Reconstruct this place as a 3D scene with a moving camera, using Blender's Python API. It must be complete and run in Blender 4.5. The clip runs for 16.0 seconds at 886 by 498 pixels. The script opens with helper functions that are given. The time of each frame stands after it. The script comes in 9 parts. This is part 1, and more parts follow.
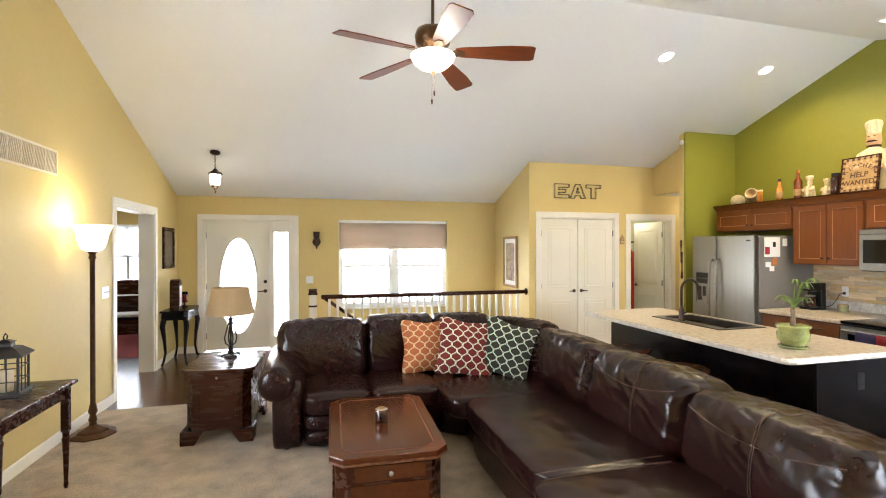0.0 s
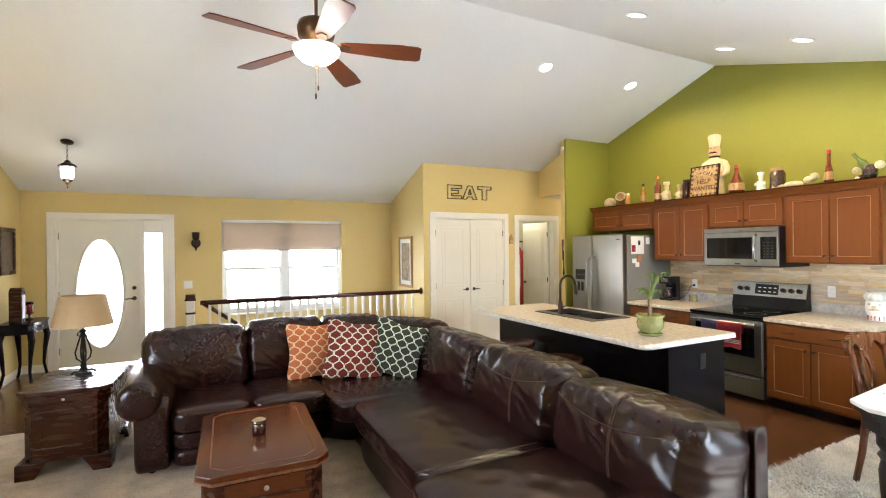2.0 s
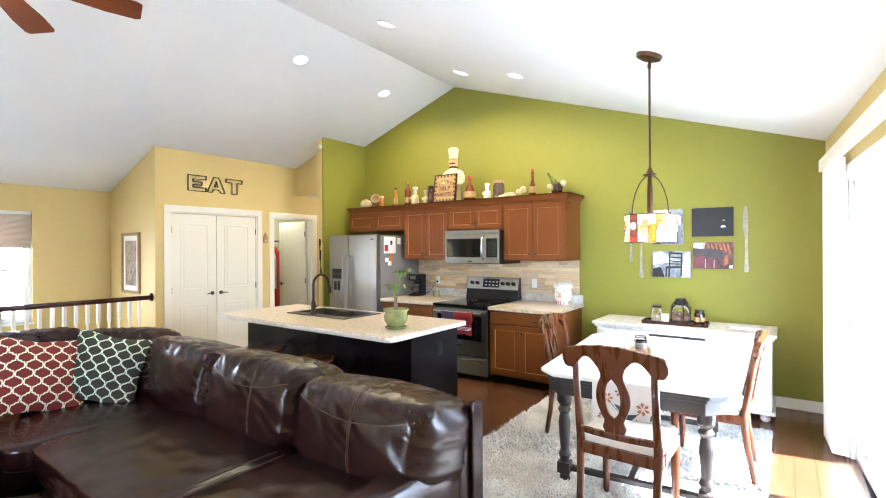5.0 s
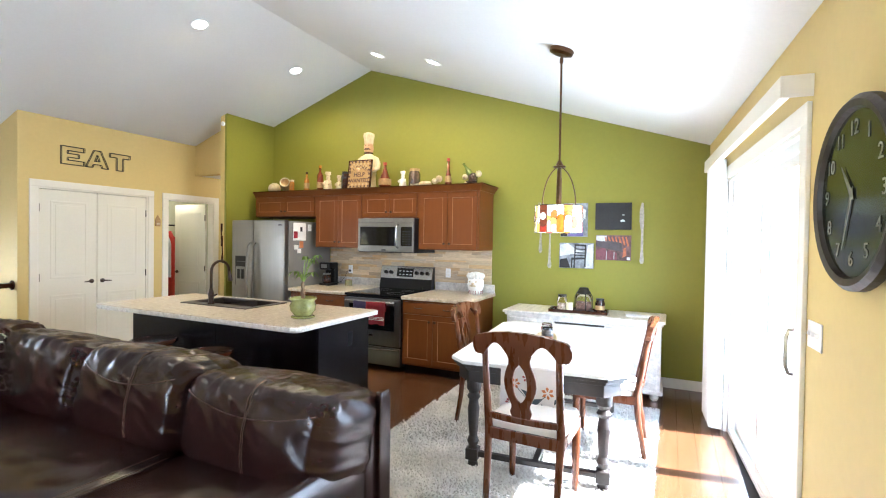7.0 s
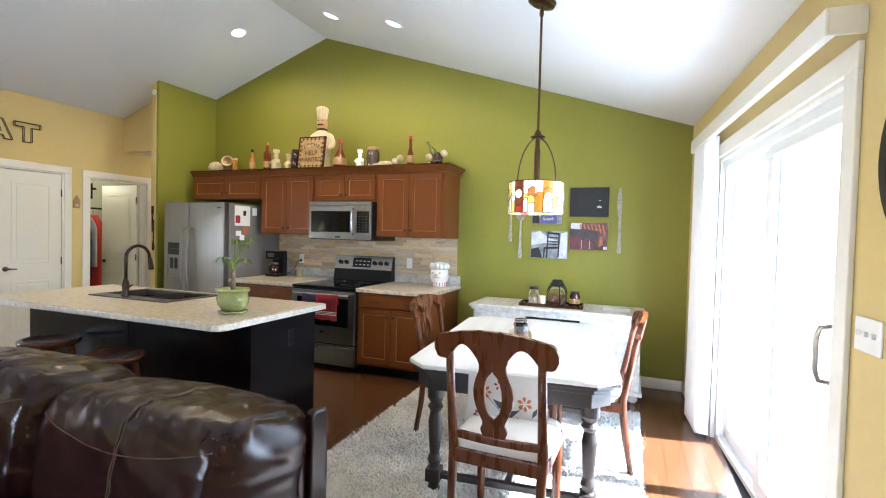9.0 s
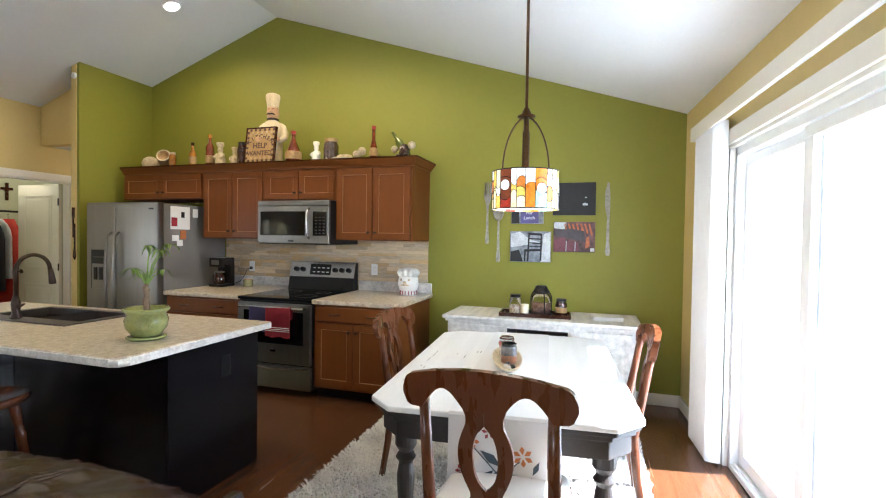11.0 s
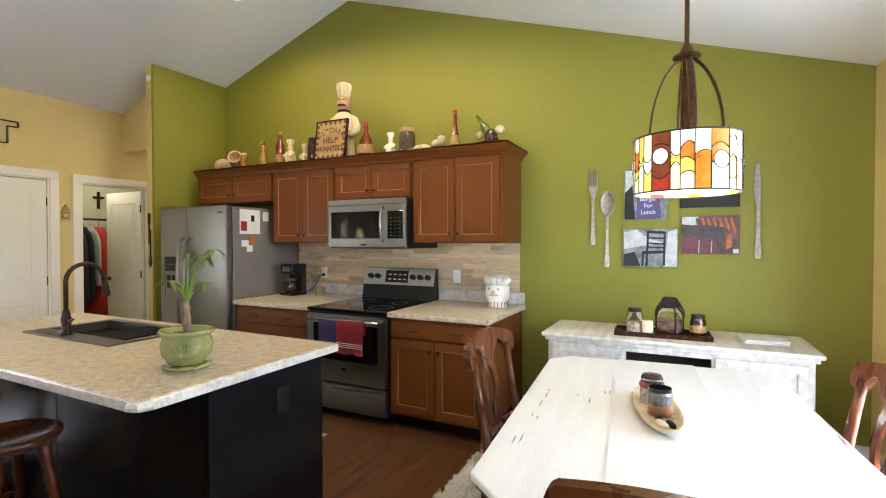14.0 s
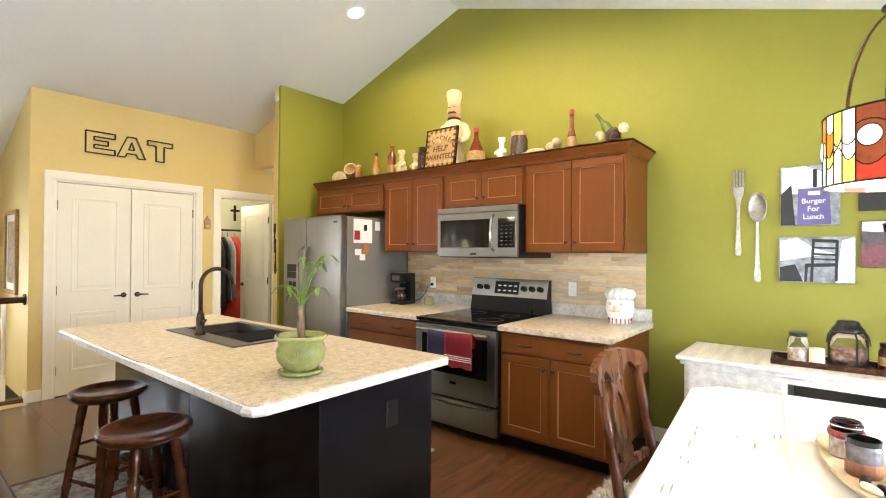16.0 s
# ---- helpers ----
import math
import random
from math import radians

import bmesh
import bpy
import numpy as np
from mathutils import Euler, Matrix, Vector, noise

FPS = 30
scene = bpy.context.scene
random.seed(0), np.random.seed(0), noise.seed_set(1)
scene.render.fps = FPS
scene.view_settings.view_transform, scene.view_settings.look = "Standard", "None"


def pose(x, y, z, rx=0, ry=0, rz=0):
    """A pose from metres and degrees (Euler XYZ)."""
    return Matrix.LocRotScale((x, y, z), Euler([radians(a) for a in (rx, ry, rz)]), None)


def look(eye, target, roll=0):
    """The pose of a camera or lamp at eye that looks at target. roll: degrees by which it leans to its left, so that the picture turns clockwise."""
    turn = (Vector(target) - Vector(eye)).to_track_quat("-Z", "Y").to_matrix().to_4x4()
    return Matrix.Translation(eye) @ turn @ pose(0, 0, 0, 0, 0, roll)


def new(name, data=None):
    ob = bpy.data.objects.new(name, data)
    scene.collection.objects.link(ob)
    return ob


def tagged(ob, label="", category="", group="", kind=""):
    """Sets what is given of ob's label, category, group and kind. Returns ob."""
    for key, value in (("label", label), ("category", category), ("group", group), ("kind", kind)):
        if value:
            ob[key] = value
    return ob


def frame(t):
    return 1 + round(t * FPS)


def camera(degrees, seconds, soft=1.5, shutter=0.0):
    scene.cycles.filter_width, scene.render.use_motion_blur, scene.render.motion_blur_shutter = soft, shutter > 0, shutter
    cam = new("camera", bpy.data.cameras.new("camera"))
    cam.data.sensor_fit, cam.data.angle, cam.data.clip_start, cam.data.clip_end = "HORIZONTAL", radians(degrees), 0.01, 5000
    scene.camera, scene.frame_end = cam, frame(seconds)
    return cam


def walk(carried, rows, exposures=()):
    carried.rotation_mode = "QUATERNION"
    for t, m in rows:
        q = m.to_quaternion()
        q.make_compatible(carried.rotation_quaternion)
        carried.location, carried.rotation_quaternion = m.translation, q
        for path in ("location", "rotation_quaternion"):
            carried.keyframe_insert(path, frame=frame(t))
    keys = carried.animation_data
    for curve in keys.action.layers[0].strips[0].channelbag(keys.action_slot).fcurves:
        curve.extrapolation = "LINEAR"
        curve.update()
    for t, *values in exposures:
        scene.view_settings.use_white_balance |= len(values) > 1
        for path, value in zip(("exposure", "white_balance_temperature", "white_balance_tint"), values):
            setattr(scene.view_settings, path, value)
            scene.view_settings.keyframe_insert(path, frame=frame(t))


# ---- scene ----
cam = camera(86.0, 16.0, soft=1.1)
PATH = [
    (0, (0.031, 0.122, 1.61), (0.545, 2.054, 1.607), -0.1),
    (0.5, (0.027, 0.137, 1.612), (0.627, 2.045, 1.605), -0.3),
    (1, (0.072, 0.126, 1.611), (0.767, 2.001, 1.605), -0.6),
    (1.5, (0.122, 0.109, 1.613), (0.909, 1.948, 1.608), -0.6),
    (2, (0.154, 0.107, 1.6), (1.049, 1.895, 1.598), -0.6),
    (2.5, (0.215, 0.105, 1.585), (1.225, 1.831, 1.581), -0.4),
    (3, (0.243, 0.105, 1.597), (1.376, 1.752, 1.584), -0.4),
    (3.5, (0.224, 0.111, 1.608), (1.492, 1.658, 1.591), -0.3),
    (4, (0.236, 0.098, 1.597), (1.634, 1.529, 1.587), -0.3),
    (4.5, (0.252, 0.096, 1.601), (1.774, 1.393, 1.592), -0.4),
    (5, (0.303, 0.103, 1.558), (1.929, 1.268, 1.558), -0.3),
    (5.2, (0.29, 0.128, 1.561), (1.959, 1.231, 1.558), -0.1),
    (7.3, (0.424, 0.128, 1.499), (2.237, 0.97, 1.466), 1.0),
    (7.5, (0.446, 0.162, 1.479), (2.267, 0.988, 1.446), 1.1),
    (8, (0.554, 0.211, 1.461), (2.389, 1.006, 1.413), 1.3),
    (8.5, (0.723, 0.265, 1.441), (2.571, 1.028, 1.387), 1.5),
    (9, (0.895, 0.321, 1.442), (2.758, 1.046, 1.387), 1.5),
    (9.5, (1.068, 0.354, 1.451), (2.943, 1.047, 1.399), 1.5),
    (12, (1.656, 0.685, 1.432), (3.572, 1.258, 1.393), 0.5),
    (12.5, (1.793, 0.753, 1.444), (3.702, 1.346, 1.396), 0.2),
    (13, (1.892, 0.813, 1.441), (3.781, 1.47, 1.394), 0.1),
    (13.5, (1.966, 0.846, 1.427), (3.814, 1.611, 1.389), 0.0),
    (14, (2.025, 0.893, 1.429), (3.814, 1.784, 1.397), 0.0),
    (14.5, (2.064, 0.942, 1.428), (3.783, 1.965, 1.408), 0.3),
    (15, (2.102, 0.981, 1.427), (3.754, 2.109, 1.415), 0.3),
    (15.5, (2.128, 1.014, 1.408), (3.724, 2.22, 1.417), 0.5),
    (16, (2.158, 1.033, 1.404), (3.711, 2.294, 1.422), 0.4),
]
# stops, kelvin and tint along the way
EXPOSURES = [(0, 3.97, 6200, 10), (2.5, 3.95, 5950, 10), (5, 4.22, 5600, 10), (7.4, 3.82, 5550, 10), (8.5, 3.68, 5500, 10), (9.5, 3.4, 5600, 10), (12.5, 3.28, 5850, 10), (14.5, 3.56, 6100, 10), (16, 4.07, 6300, 10)]
walk(cam, [(t, look(eye, target, roll)) for t, eye, target, roll in PATH], EXPOSURES)

# ---------------------------------------------------------------- light
world = bpy.data.worlds.new("sky")
scene.world = world
world.use_nodes = True
_wn = world.node_tree.nodes
_sky = _wn.new("ShaderNodeTexSky")
_sky.sky_type = "NISHITA"
_sky.sun_disc = False
SUN_EL, SUN_AZ = 50.0, 171.0          # degrees; azimuth from +y, clockwise
_sky.sun_elevation = radians(SUN_EL)
_sky.sun_rotation = radians(SUN_AZ)
world.node_tree.links.new(_sky.outputs[0], _wn["Background"].inputs[0])
_wn["Background"].inputs[1].default_value = 0.05


LAMPS = 0.17                          # all lamps together, against the sun


def lamp(name, kind, m, energy, color=(1, 1, 1), **kw):
    d = bpy.data.lights.new(name, kind)
    d.energy, d.color = energy * (1.0 if kind == "SUN" else LAMPS), color
    for k, v in kw.items():
        if k == "size":
            d.size = v
        elif k == "size_y":
            d.shape = "RECTANGLE"
            d.size_y = v
        elif k == "disk":
            d.shape = "DISK"
            d.size = v
        elif k == "radius":
            d.shadow_soft_size = v
        elif k == "angle":
            d.angle = radians(v)
        elif k == "spread":
            d.spread = radians(v)
        elif k == "cone":
            d.spot_size = radians(v)
            d.spot_blend = 0.6
    ob = new(name, d)
    ob.matrix_world = m
    return ob


_sd = Vector((math.sin(radians(SUN_AZ)) * math.cos(radians(SUN_EL)),
              math.cos(radians(SUN_AZ)) * math.cos(radians(SUN_EL)), math.sin(radians(SUN_EL))))
lamp("sun", "SUN", look(_sd * 30, (0, 0, 0)), 5.0, (1.0, 0.98, 0.96), angle=0.6)
# area lamps for the sky's light through the patio door, stair and study windows
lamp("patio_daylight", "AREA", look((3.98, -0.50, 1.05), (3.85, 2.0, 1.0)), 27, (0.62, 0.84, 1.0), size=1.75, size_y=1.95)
lamp("window_daylight", "AREA", look((1.32, 8.42, 1.2), (1.32, 5.0, 1.0)), 18, (0.84, 0.93, 1.0), size=1.75, size_y=0.85)
# added fill for carpet and sofa, through an invented, unseen west window
lamp("side_fill_daylight", "AREA", look((-2.30, 1.95, 1.38), (1.0, 1.95, 0.9)), 9, (0.84, 0.93, 1.0), size=1.8, size_y=1.3)
lamp("study_daylight", "AREA", look((-3.7, 10.9, 1.5), (-3.7, 6.0, 1.0)), 4, (0.9, 0.95, 1.0), size=1.6, size_y=1.2)

# ---------------------------------------------------------------- tools
def thing(name, label, category, at=(0, 0, 0), rz=0.0, group="", kind=""):
    e = new(name)
    e.empty_display_size = 0.05
    e.matrix_world = pose(at[0], at[1], at[2], 0, 0, rz)
    return tagged(e, label, category, group, kind)


def mesh_of(name, b, material, smooth=False):
    bmesh.ops.recalc_face_normals(b, faces=b.faces)
    me = bpy.data.meshes.new(name)
    b.to_mesh(me)
    b.free()
    if material:
        me.materials.append(material)
    if smooth:
        me.shade_smooth()
    return me


def part(name, b, material, parent=None, label="", smooth=False, m=None):
    ob = new(name, mesh_of(name, b, material, smooth))
    if parent:
        ob.parent = parent
    if m is not None:
        ob.matrix_basis = m
    return tagged(ob, label)


def structure(name, b, material, label="", category="", smooth=False):
    ob = new(name, mesh_of(name, b, material, smooth))
    return tagged(ob, label, category, kind="structure")


def bag():
    return bmesh.new()


def box(b, x0, x1, y0, y1, z0, z1, bev=0.0, seg=2, m=None):
    t = bmesh.new()
    bmesh.ops.create_cube(t, size=1)
    for v in t.verts:
        v.co = Vector(((x0 + x1) / 2 + v.co.x * (x1 - x0), (y0 + y1) / 2 + v.co.y * (y1 - y0), (z0 + z1) / 2 + v.co.z * (z1 - z0)))
    if bev > 0:
        bmesh.ops.bevel(t, geom=t.edges[:], offset=bev, segments=seg, profile=0.5, affect="EDGES")
    return merge(b, t, m)


def merge(b, t, m=None):
    if m is not None:
        bmesh.ops.transform(t, matrix=m, verts=t.verts)
    me = bpy.data.meshes.new("tmp")
    t.to_mesh(me)
    t.free()
    b.from_mesh(me)
    bpy.data.meshes.remove(me)
    return b


def lathe(b, prof, n=20, m=None, at=(0, 0, 0), squash=1.0):
    """prof: (radius, height) pairs from bottom to top."""
    t = bmesh.new()
    rings = []
    for r, z in prof:
        if r < 1e-5:
            rings.append([t.verts.new((at[0], at[1], at[2] + z))])
        else:
            rings.append([t.verts.new((at[0] + r * math.cos(2 * math.pi * i / n), at[1] + squash * r * math.sin(2 * math.pi * i / n), at[2] + z)) for i in range(n)])
    for a, c in zip(rings, rings[1:]):
        for i in range(n):
            j = (i + 1) % n
            if len(a) == 1 and len(c) == 1:
                continue
            if len(a) == 1:
                t.faces.new((a[0], c[i], c[j]))
            elif len(c) == 1:
                t.faces.new((a[i], a[j], c[0]))
            else:
                t.faces.new((a[i], a[j], c[j], c[i]))
    if len(rings[0]) > 1 and prof[0][0] > 0:
        t.faces.new(rings[0][::-1])
    if len(rings[-1]) > 1:
        t.faces.new(rings[-1])
    return merge(b, t, m)


def tube(b, pts, r, n=8, closed=False, m=None, flat=1.0):
    """A round bar along points; r is one radius or one for each point."""
    t = bmesh.new()
    pts = [Vector(p) for p in pts]
    k = len(pts)
    rs = [r] * k if isinstance(r, (int, float)) else list(r)
    rings, up = [], None
    for i, p in enumerate(pts):
        a = pts[(i - 1) % k] if (closed or i > 0) else p
        c = pts[(i + 1) % k] if (closed or i < k - 1) else p
        d = (c - a).normalized()
        if up is None:
            up = Vector((0, 0, 1)) if abs(d.z) < 0.9 else Vector((1, 0, 0))
        s = d.cross(up).normalized()
        up = s.cross(d).normalized()
        rings.append([t.verts.new(p + rs[i] * (math.cos(2 * math.pi * q / n) * s + flat * math.sin(2 * math.pi * q / n) * up)) for q in range(n)])
    pairs = list(zip(rings, rings[1:]))
    if closed:
        pairs.append((rings[-1], rings[0]))
    for a, c in pairs:
        for q in range(n):
            w = (q + 1) % n
            t.faces.new((a[q], a[w], c[w], c[q]))
    if not closed:
        t.faces.new(rings[0][::-1])
        t.faces.new(rings[-1])
    return merge(b, t, m)


def prism(b, poly, a0, a1, axis="z", m=None, bev=0.0):
    """A flat outline pushed along an axis; poly is in the two other axes, in order."""
    t = bmesh.new()

    def at(p, q):
        return (p[0], p[1], q) if axis == "z" else (q, p[0], p[1]) if axis == "x" else (p[0], q, p[1])

    lo = [t.verts.new(at(p, a0)) for p in poly]
    hi = [t.verts.new(at(p, a1)) for p in poly]
    t.faces.new(lo[::-1])
    t.faces.new(hi)
    n = len(poly)
    for i in range(n):
        t.faces.new((lo[i], lo[(i + 1) % n], hi[(i + 1) % n], hi[i]))
    if bev:
        bmesh.ops.bevel(t, geom=t.edges[:], offset=bev, segments=2, profile=0.5, affect="EDGES")
    return merge(b, t, m)


def ribbon(b, left, right, y0, y1, m=None):
    """A board between two outlines (x, z) of equal count, from y0 to y1."""
    t = bmesh.new()
    rows = []
    for (ax, az), (cx, cz) in zip(left, right):
        rows.append([t.verts.new((ax, y0, az)), t.verts.new((cx, y0, cz)), t.verts.new((cx, y1, cz)), t.verts.new((ax, y1, az))])
    for p, q in zip(rows, rows[1:]):
        for i in range(4):
            j = (i + 1) % 4
            t.faces.new((p[i], p[j], q[j], q[i]))
    t.faces.new(rows[0][::-1])
    t.faces.new(rows[-1])
    return merge(b, t, m)


def soft(b, lo, hi, power=5.0, cuts=9, wrinkle=0.0, freq=7.0, seed=0.0, sag=0.0, m=None, crown=0.0):
    """An upholstered block: a box with round shoulders, creases and a crowned or sagging top."""
    t = bmesh.new()
    bmesh.ops.create_cube(t, size=2)
    bmesh.ops.subdivide_edges(t, edges=t.edges[:], cuts=cuts, use_grid_fill=True)
    c = (Vector(lo) + Vector(hi)) / 2
    h = (Vector(hi) - Vector(lo)) / 2
    for v in t.verts:
        u = v.co.copy()
        k = (abs(u.x) ** power + abs(u.y) ** power + abs(u.z) ** power) ** (1 / power)
        u /= k
        top = max(0.0, u.z)
        p = Vector((c.x + u.x * h.x, c.y + u.y * h.y, c.z + u.z * h.z))
        p.z += top * (crown - sag) * max(0.0, 1 - u.x * u.x) * max(0.0, 1 - u.y * u.y)
        if wrinkle:
            q = p * freq + Vector((seed, seed * 1.7, -seed))
            w = noise.noise(q) + 0.55 * (1 - abs(noise.noise(q * 1.9))) - 0.3 + 0.3 * noise.noise(q * 3.7)
            p += u.normalized() * w * wrinkle
        v.co = p
    return merge(b, t, m)


def words(text, size, material, parent, m, name="lettering", depth=0.0015, bold=0.0, align="CENTER"):
    cu = bpy.data.curves.new(name, "FONT")
    cu.body, cu.size, cu.extrude, cu.offset = text, size, depth, bold
    cu.align_x, cu.align_y = align, "CENTER"
    tmp = bpy.data.objects.new("tmp_text", cu)
    scene.collection.objects.link(tmp)
    dg = bpy.context.evaluated_depsgraph_get()
    me = bpy.data.meshes.new_from_object(tmp.evaluated_get(dg))
    bpy.data.objects.remove(tmp)
    bpy.data.curves.remove(cu)
    me.name = name
    me.materials.clear()
    me.materials.append(material)
    ob = new(name, me)
    ob.parent = parent
    ob.matrix_basis = m
    return ob


# ---------------------------------------------------------------- materials
def material(name, base, rough=0.5, metal=0.0, vary=0.12, scale=6.0, fine=60.0, bump=0.0, bump_scale=80.0, second=None, spec=0.5,
             emit=None, strength=0.0, stretch=(1, 1, 1), rough_vary=0.08, random_tint=0.0, coat=0.0, sheen=0.0, world_space=False):
    """A surface with variation at two scales, in colour and gloss, and fine relief."""
    mt = bpy.data.materials.new(name)
    mt.use_nodes = True
    nt = mt.node_tree
    N, L = nt.nodes, nt.links
    bs = N["Principled BSDF"]
    bs.inputs["Metallic"].default_value = metal
    bs.inputs["Specular IOR Level"].default_value = spec
    bs.inputs["Coat Weight"].default_value = coat
    bs.inputs["Coat Roughness"].default_value = 0.2
    bs.inputs["Sheen Weight"].default_value = sheen
    tc = N.new("ShaderNodeTexCoord")
    mp = N.new("ShaderNodeMapping")
    mp.inputs["Scale"].default_value = stretch
    if world_space:
        geo = N.new("ShaderNodeNewGeometry")
        L.new(geo.outputs["Position"], mp.inputs[0])
    else:
        L.new(tc.outputs["Object"], mp.inputs[0])
    n1 = N.new("ShaderNodeTexNoise")
    n1.inputs["Scale"].default_value = scale
    n1.inputs["Detail"].default_value = 5
    L.new(mp.outputs[0], n1.inputs["Vector"])
    n2 = N.new("ShaderNodeTexNoise")
    n2.inputs["Scale"].default_value = fine
    n2.inputs["Detail"].default_value = 3
    L.new(mp.outputs[0], n2.inputs["Vector"])
    add = N.new("ShaderNodeMath")
    add.operation = "MULTIPLY_ADD"
    add.inputs[1].default_value = 0.45
    L.new(n2.outputs[0], add.inputs[0])
    mul = N.new("ShaderNodeMath")
    mul.operation = "MULTIPLY"
    mul.inputs[1].default_value = 0.55
    L.new(n1.outputs[0], mul.inputs[0])
    L.new(mul.outputs[0], add.inputs[2])
    ramp = N.new("ShaderNodeValToRGB")
    a = second or tuple(c * (1 - vary) for c in base)
    z = tuple(min(1.0, c * (1 + vary)) for c in base)
    e = ramp.color_ramp.elements
    e[0].position, e[1].position = 0.36, 0.64
    e[0].color, e[1].color = (*a, 1), (*z, 1)
    L.new(add.outputs[0], ramp.inputs[0])
    col = ramp.outputs[0]
    if random_tint:
        oi = N.new("ShaderNodeObjectInfo")
        hs = N.new("ShaderNodeHueSaturation")
        mr = N.new("ShaderNodeMapRange")
        mr.inputs[3].default_value, mr.inputs[4].default_value = 1 - random_tint, 1 + random_tint
        L.new(oi.outputs["Random"], mr.inputs[0])
        L.new(mr.outputs[0], hs.inputs["Value"])
        L.new(col, hs.inputs["Color"])
        col = hs.outputs[0]
    L.new(col, bs.inputs["Base Color"])
    rr = N.new("ShaderNodeMapRange")
    rr.inputs[3].default_value, rr.inputs[4].default_value = max(0.02, rough - rough_vary), min(1, rough + rough_vary)
    L.new(n1.outputs[0], rr.inputs[0])
    L.new(rr.outputs[0], bs.inputs["Roughness"])
    if bump:
        n3 = N.new("ShaderNodeTexNoise")
        n3.inputs["Scale"].default_value = bump_scale
        n3.inputs["Detail"].default_value = 4
        L.new(mp.outputs[0], n3.inputs["Vector"])
        bp = N.new("ShaderNodeBump")
        bp.inputs["Strength"].default_value = bump
        bp.inputs["Distance"].default_value = 0.01
        L.new(n3.outputs[0], bp.inputs["Height"])
        L.new(bp.outputs[0], bs.inputs["Normal"])
    if emit:
        bs.inputs["Emission Color"].default_value = (*emit, 1)
        bs.inputs["Emission Strength"].default_value = strength
    return mt


def glass(name, color=(1, 1, 1), rough=0.0):
    mt = bpy.data.materials.new(name)
    mt.use_nodes = True
    bs = mt.node_tree.nodes["Principled BSDF"]
    bs.inputs["Base Color"].default_value = (*color, 1)
    bs.inputs["Transmission Weight"].default_value = 1
    bs.inputs["Roughness"].default_value = rough
    bs.inputs["IOR"].default_value = 1.45
    return mt


def pane_glass(name):
    """Thin window glass: clear, with a faint mirror share."""
    mt = bpy.data.materials.new(name)
    mt.use_nodes = True
    N, L = mt.node_tree.nodes, mt.node_tree.links
    N.remove(N["Principled BSDF"])
    tr, gl, mx = N.new("ShaderNodeBsdfTransparent"), N.new("ShaderNodeBsdfGlossy"), N.new("ShaderNodeMixShader")
    gl.inputs["Roughness"].default_value = 0.02
    mx.inputs[0].default_value = 0.04
    L.new(tr.outputs[0], mx.inputs[1])
    L.new(gl.outputs[0], mx.inputs[2])
    L.new(mx.outputs[0], N["Material Output"].inputs[0])
    return mt


def lattice(name, ground, line, cell=0.094):
    """Printed trellis cloth: a pale quatrefoil net on a coloured ground."""
    mt = material(name, ground, 0.85, vary=0.12, scale=30, fine=300, bump=0.25, bump_scale=500)
    N, L = mt.node_tree.nodes, mt.node_tree.links
    bs = N["Principled BSDF"]
    tc = N.new("ShaderNodeTexCoord")
    sp = N.new("ShaderNodeSeparateXYZ")
    L.new(tc.outputs["Object"], sp.inputs[0])

    def mth(op, a, c=None, d=None):
        n = N.new("ShaderNodeMath")
        n.operation = op
        for i, v in enumerate((a, c, d)):
            if v is None:
                continue
            if isinstance(v, (int, float)):
                n.inputs[i].default_value = v
            else:
                L.new(v, n.inputs[i])
        return n.outputs[0]

    u = mth("MULTIPLY", sp.outputs[0], math.pi / cell)
    v = mth("MULTIPLY", sp.outputs[2], math.pi / (cell * 1.15))
    p, q = mth("ADD", u, v), mth("SUBTRACT", u, v)
    p2 = mth("ADD", mth("ADD", p, mth("MULTIPLY", mth("SINE", mth("MULTIPLY", q, 2.0)), -0.20)), mth("MULTIPLY", mth("SINE", mth("MULTIPLY", q, 6.0)), 0.09))
    q2 = mth("ADD", mth("ADD", q, mth("MULTIPLY", mth("SINE", mth("MULTIPLY", p, 2.0)), -0.20)), mth("MULTIPLY", mth("SINE", mth("MULTIPLY", p, 6.0)), 0.09))
    s = mth("MINIMUM", mth("ABSOLUTE", mth("COSINE", p2)), mth("ABSOLUTE", mth("COSINE", q2)))
    on = mth("LESS_THAN", s, 0.20)
    mx = N.new("ShaderNodeMix")
    mx.data_type = "RGBA"
    old = bs.inputs["Base Color"].links[0].from_socket
    L.new(on, mx.inputs[0])
    L.new(old, mx.inputs[6])
    mx.inputs[7].default_value = (*line, 1)
    L.new(mx.outputs[2], bs.inputs["Base Color"])
    return mt


WALL = material("yellow_wall_paint", (0.64, 0.495, 0.20), 0.62, vary=0.025, scale=1.2, fine=25, bump=0.06, bump_scale=260, world_space=True)
GREEN = material("green_wall_paint", (0.228, 0.220, 0.022), 0.6, vary=0.03, scale=1.2, fine=25, bump=0.06, bump_scale=260, world_space=True)
SAGE = material("pale_sage_wall_paint", (0.55, 0.56, 0.40), 0.65, vary=0.03, scale=1.2, fine=25, bump=0.05, bump_scale=260, world_space=True)
CEIL = material("white_ceiling_paint", (0.80, 0.80, 0.79), 0.8, vary=0.02, scale=0.9, fine=40, bump=0.05, bump_scale=180, world_space=True)
TRIM = material("white_trim_paint", (0.80, 0.77, 0.70), 0.38, vary=0.02, scale=3, fine=30)
DOORP = material("white_door_paint", (0.78, 0.75, 0.66), 0.42, vary=0.02, scale=3, fine=40, bump=0.03, bump_scale=300)
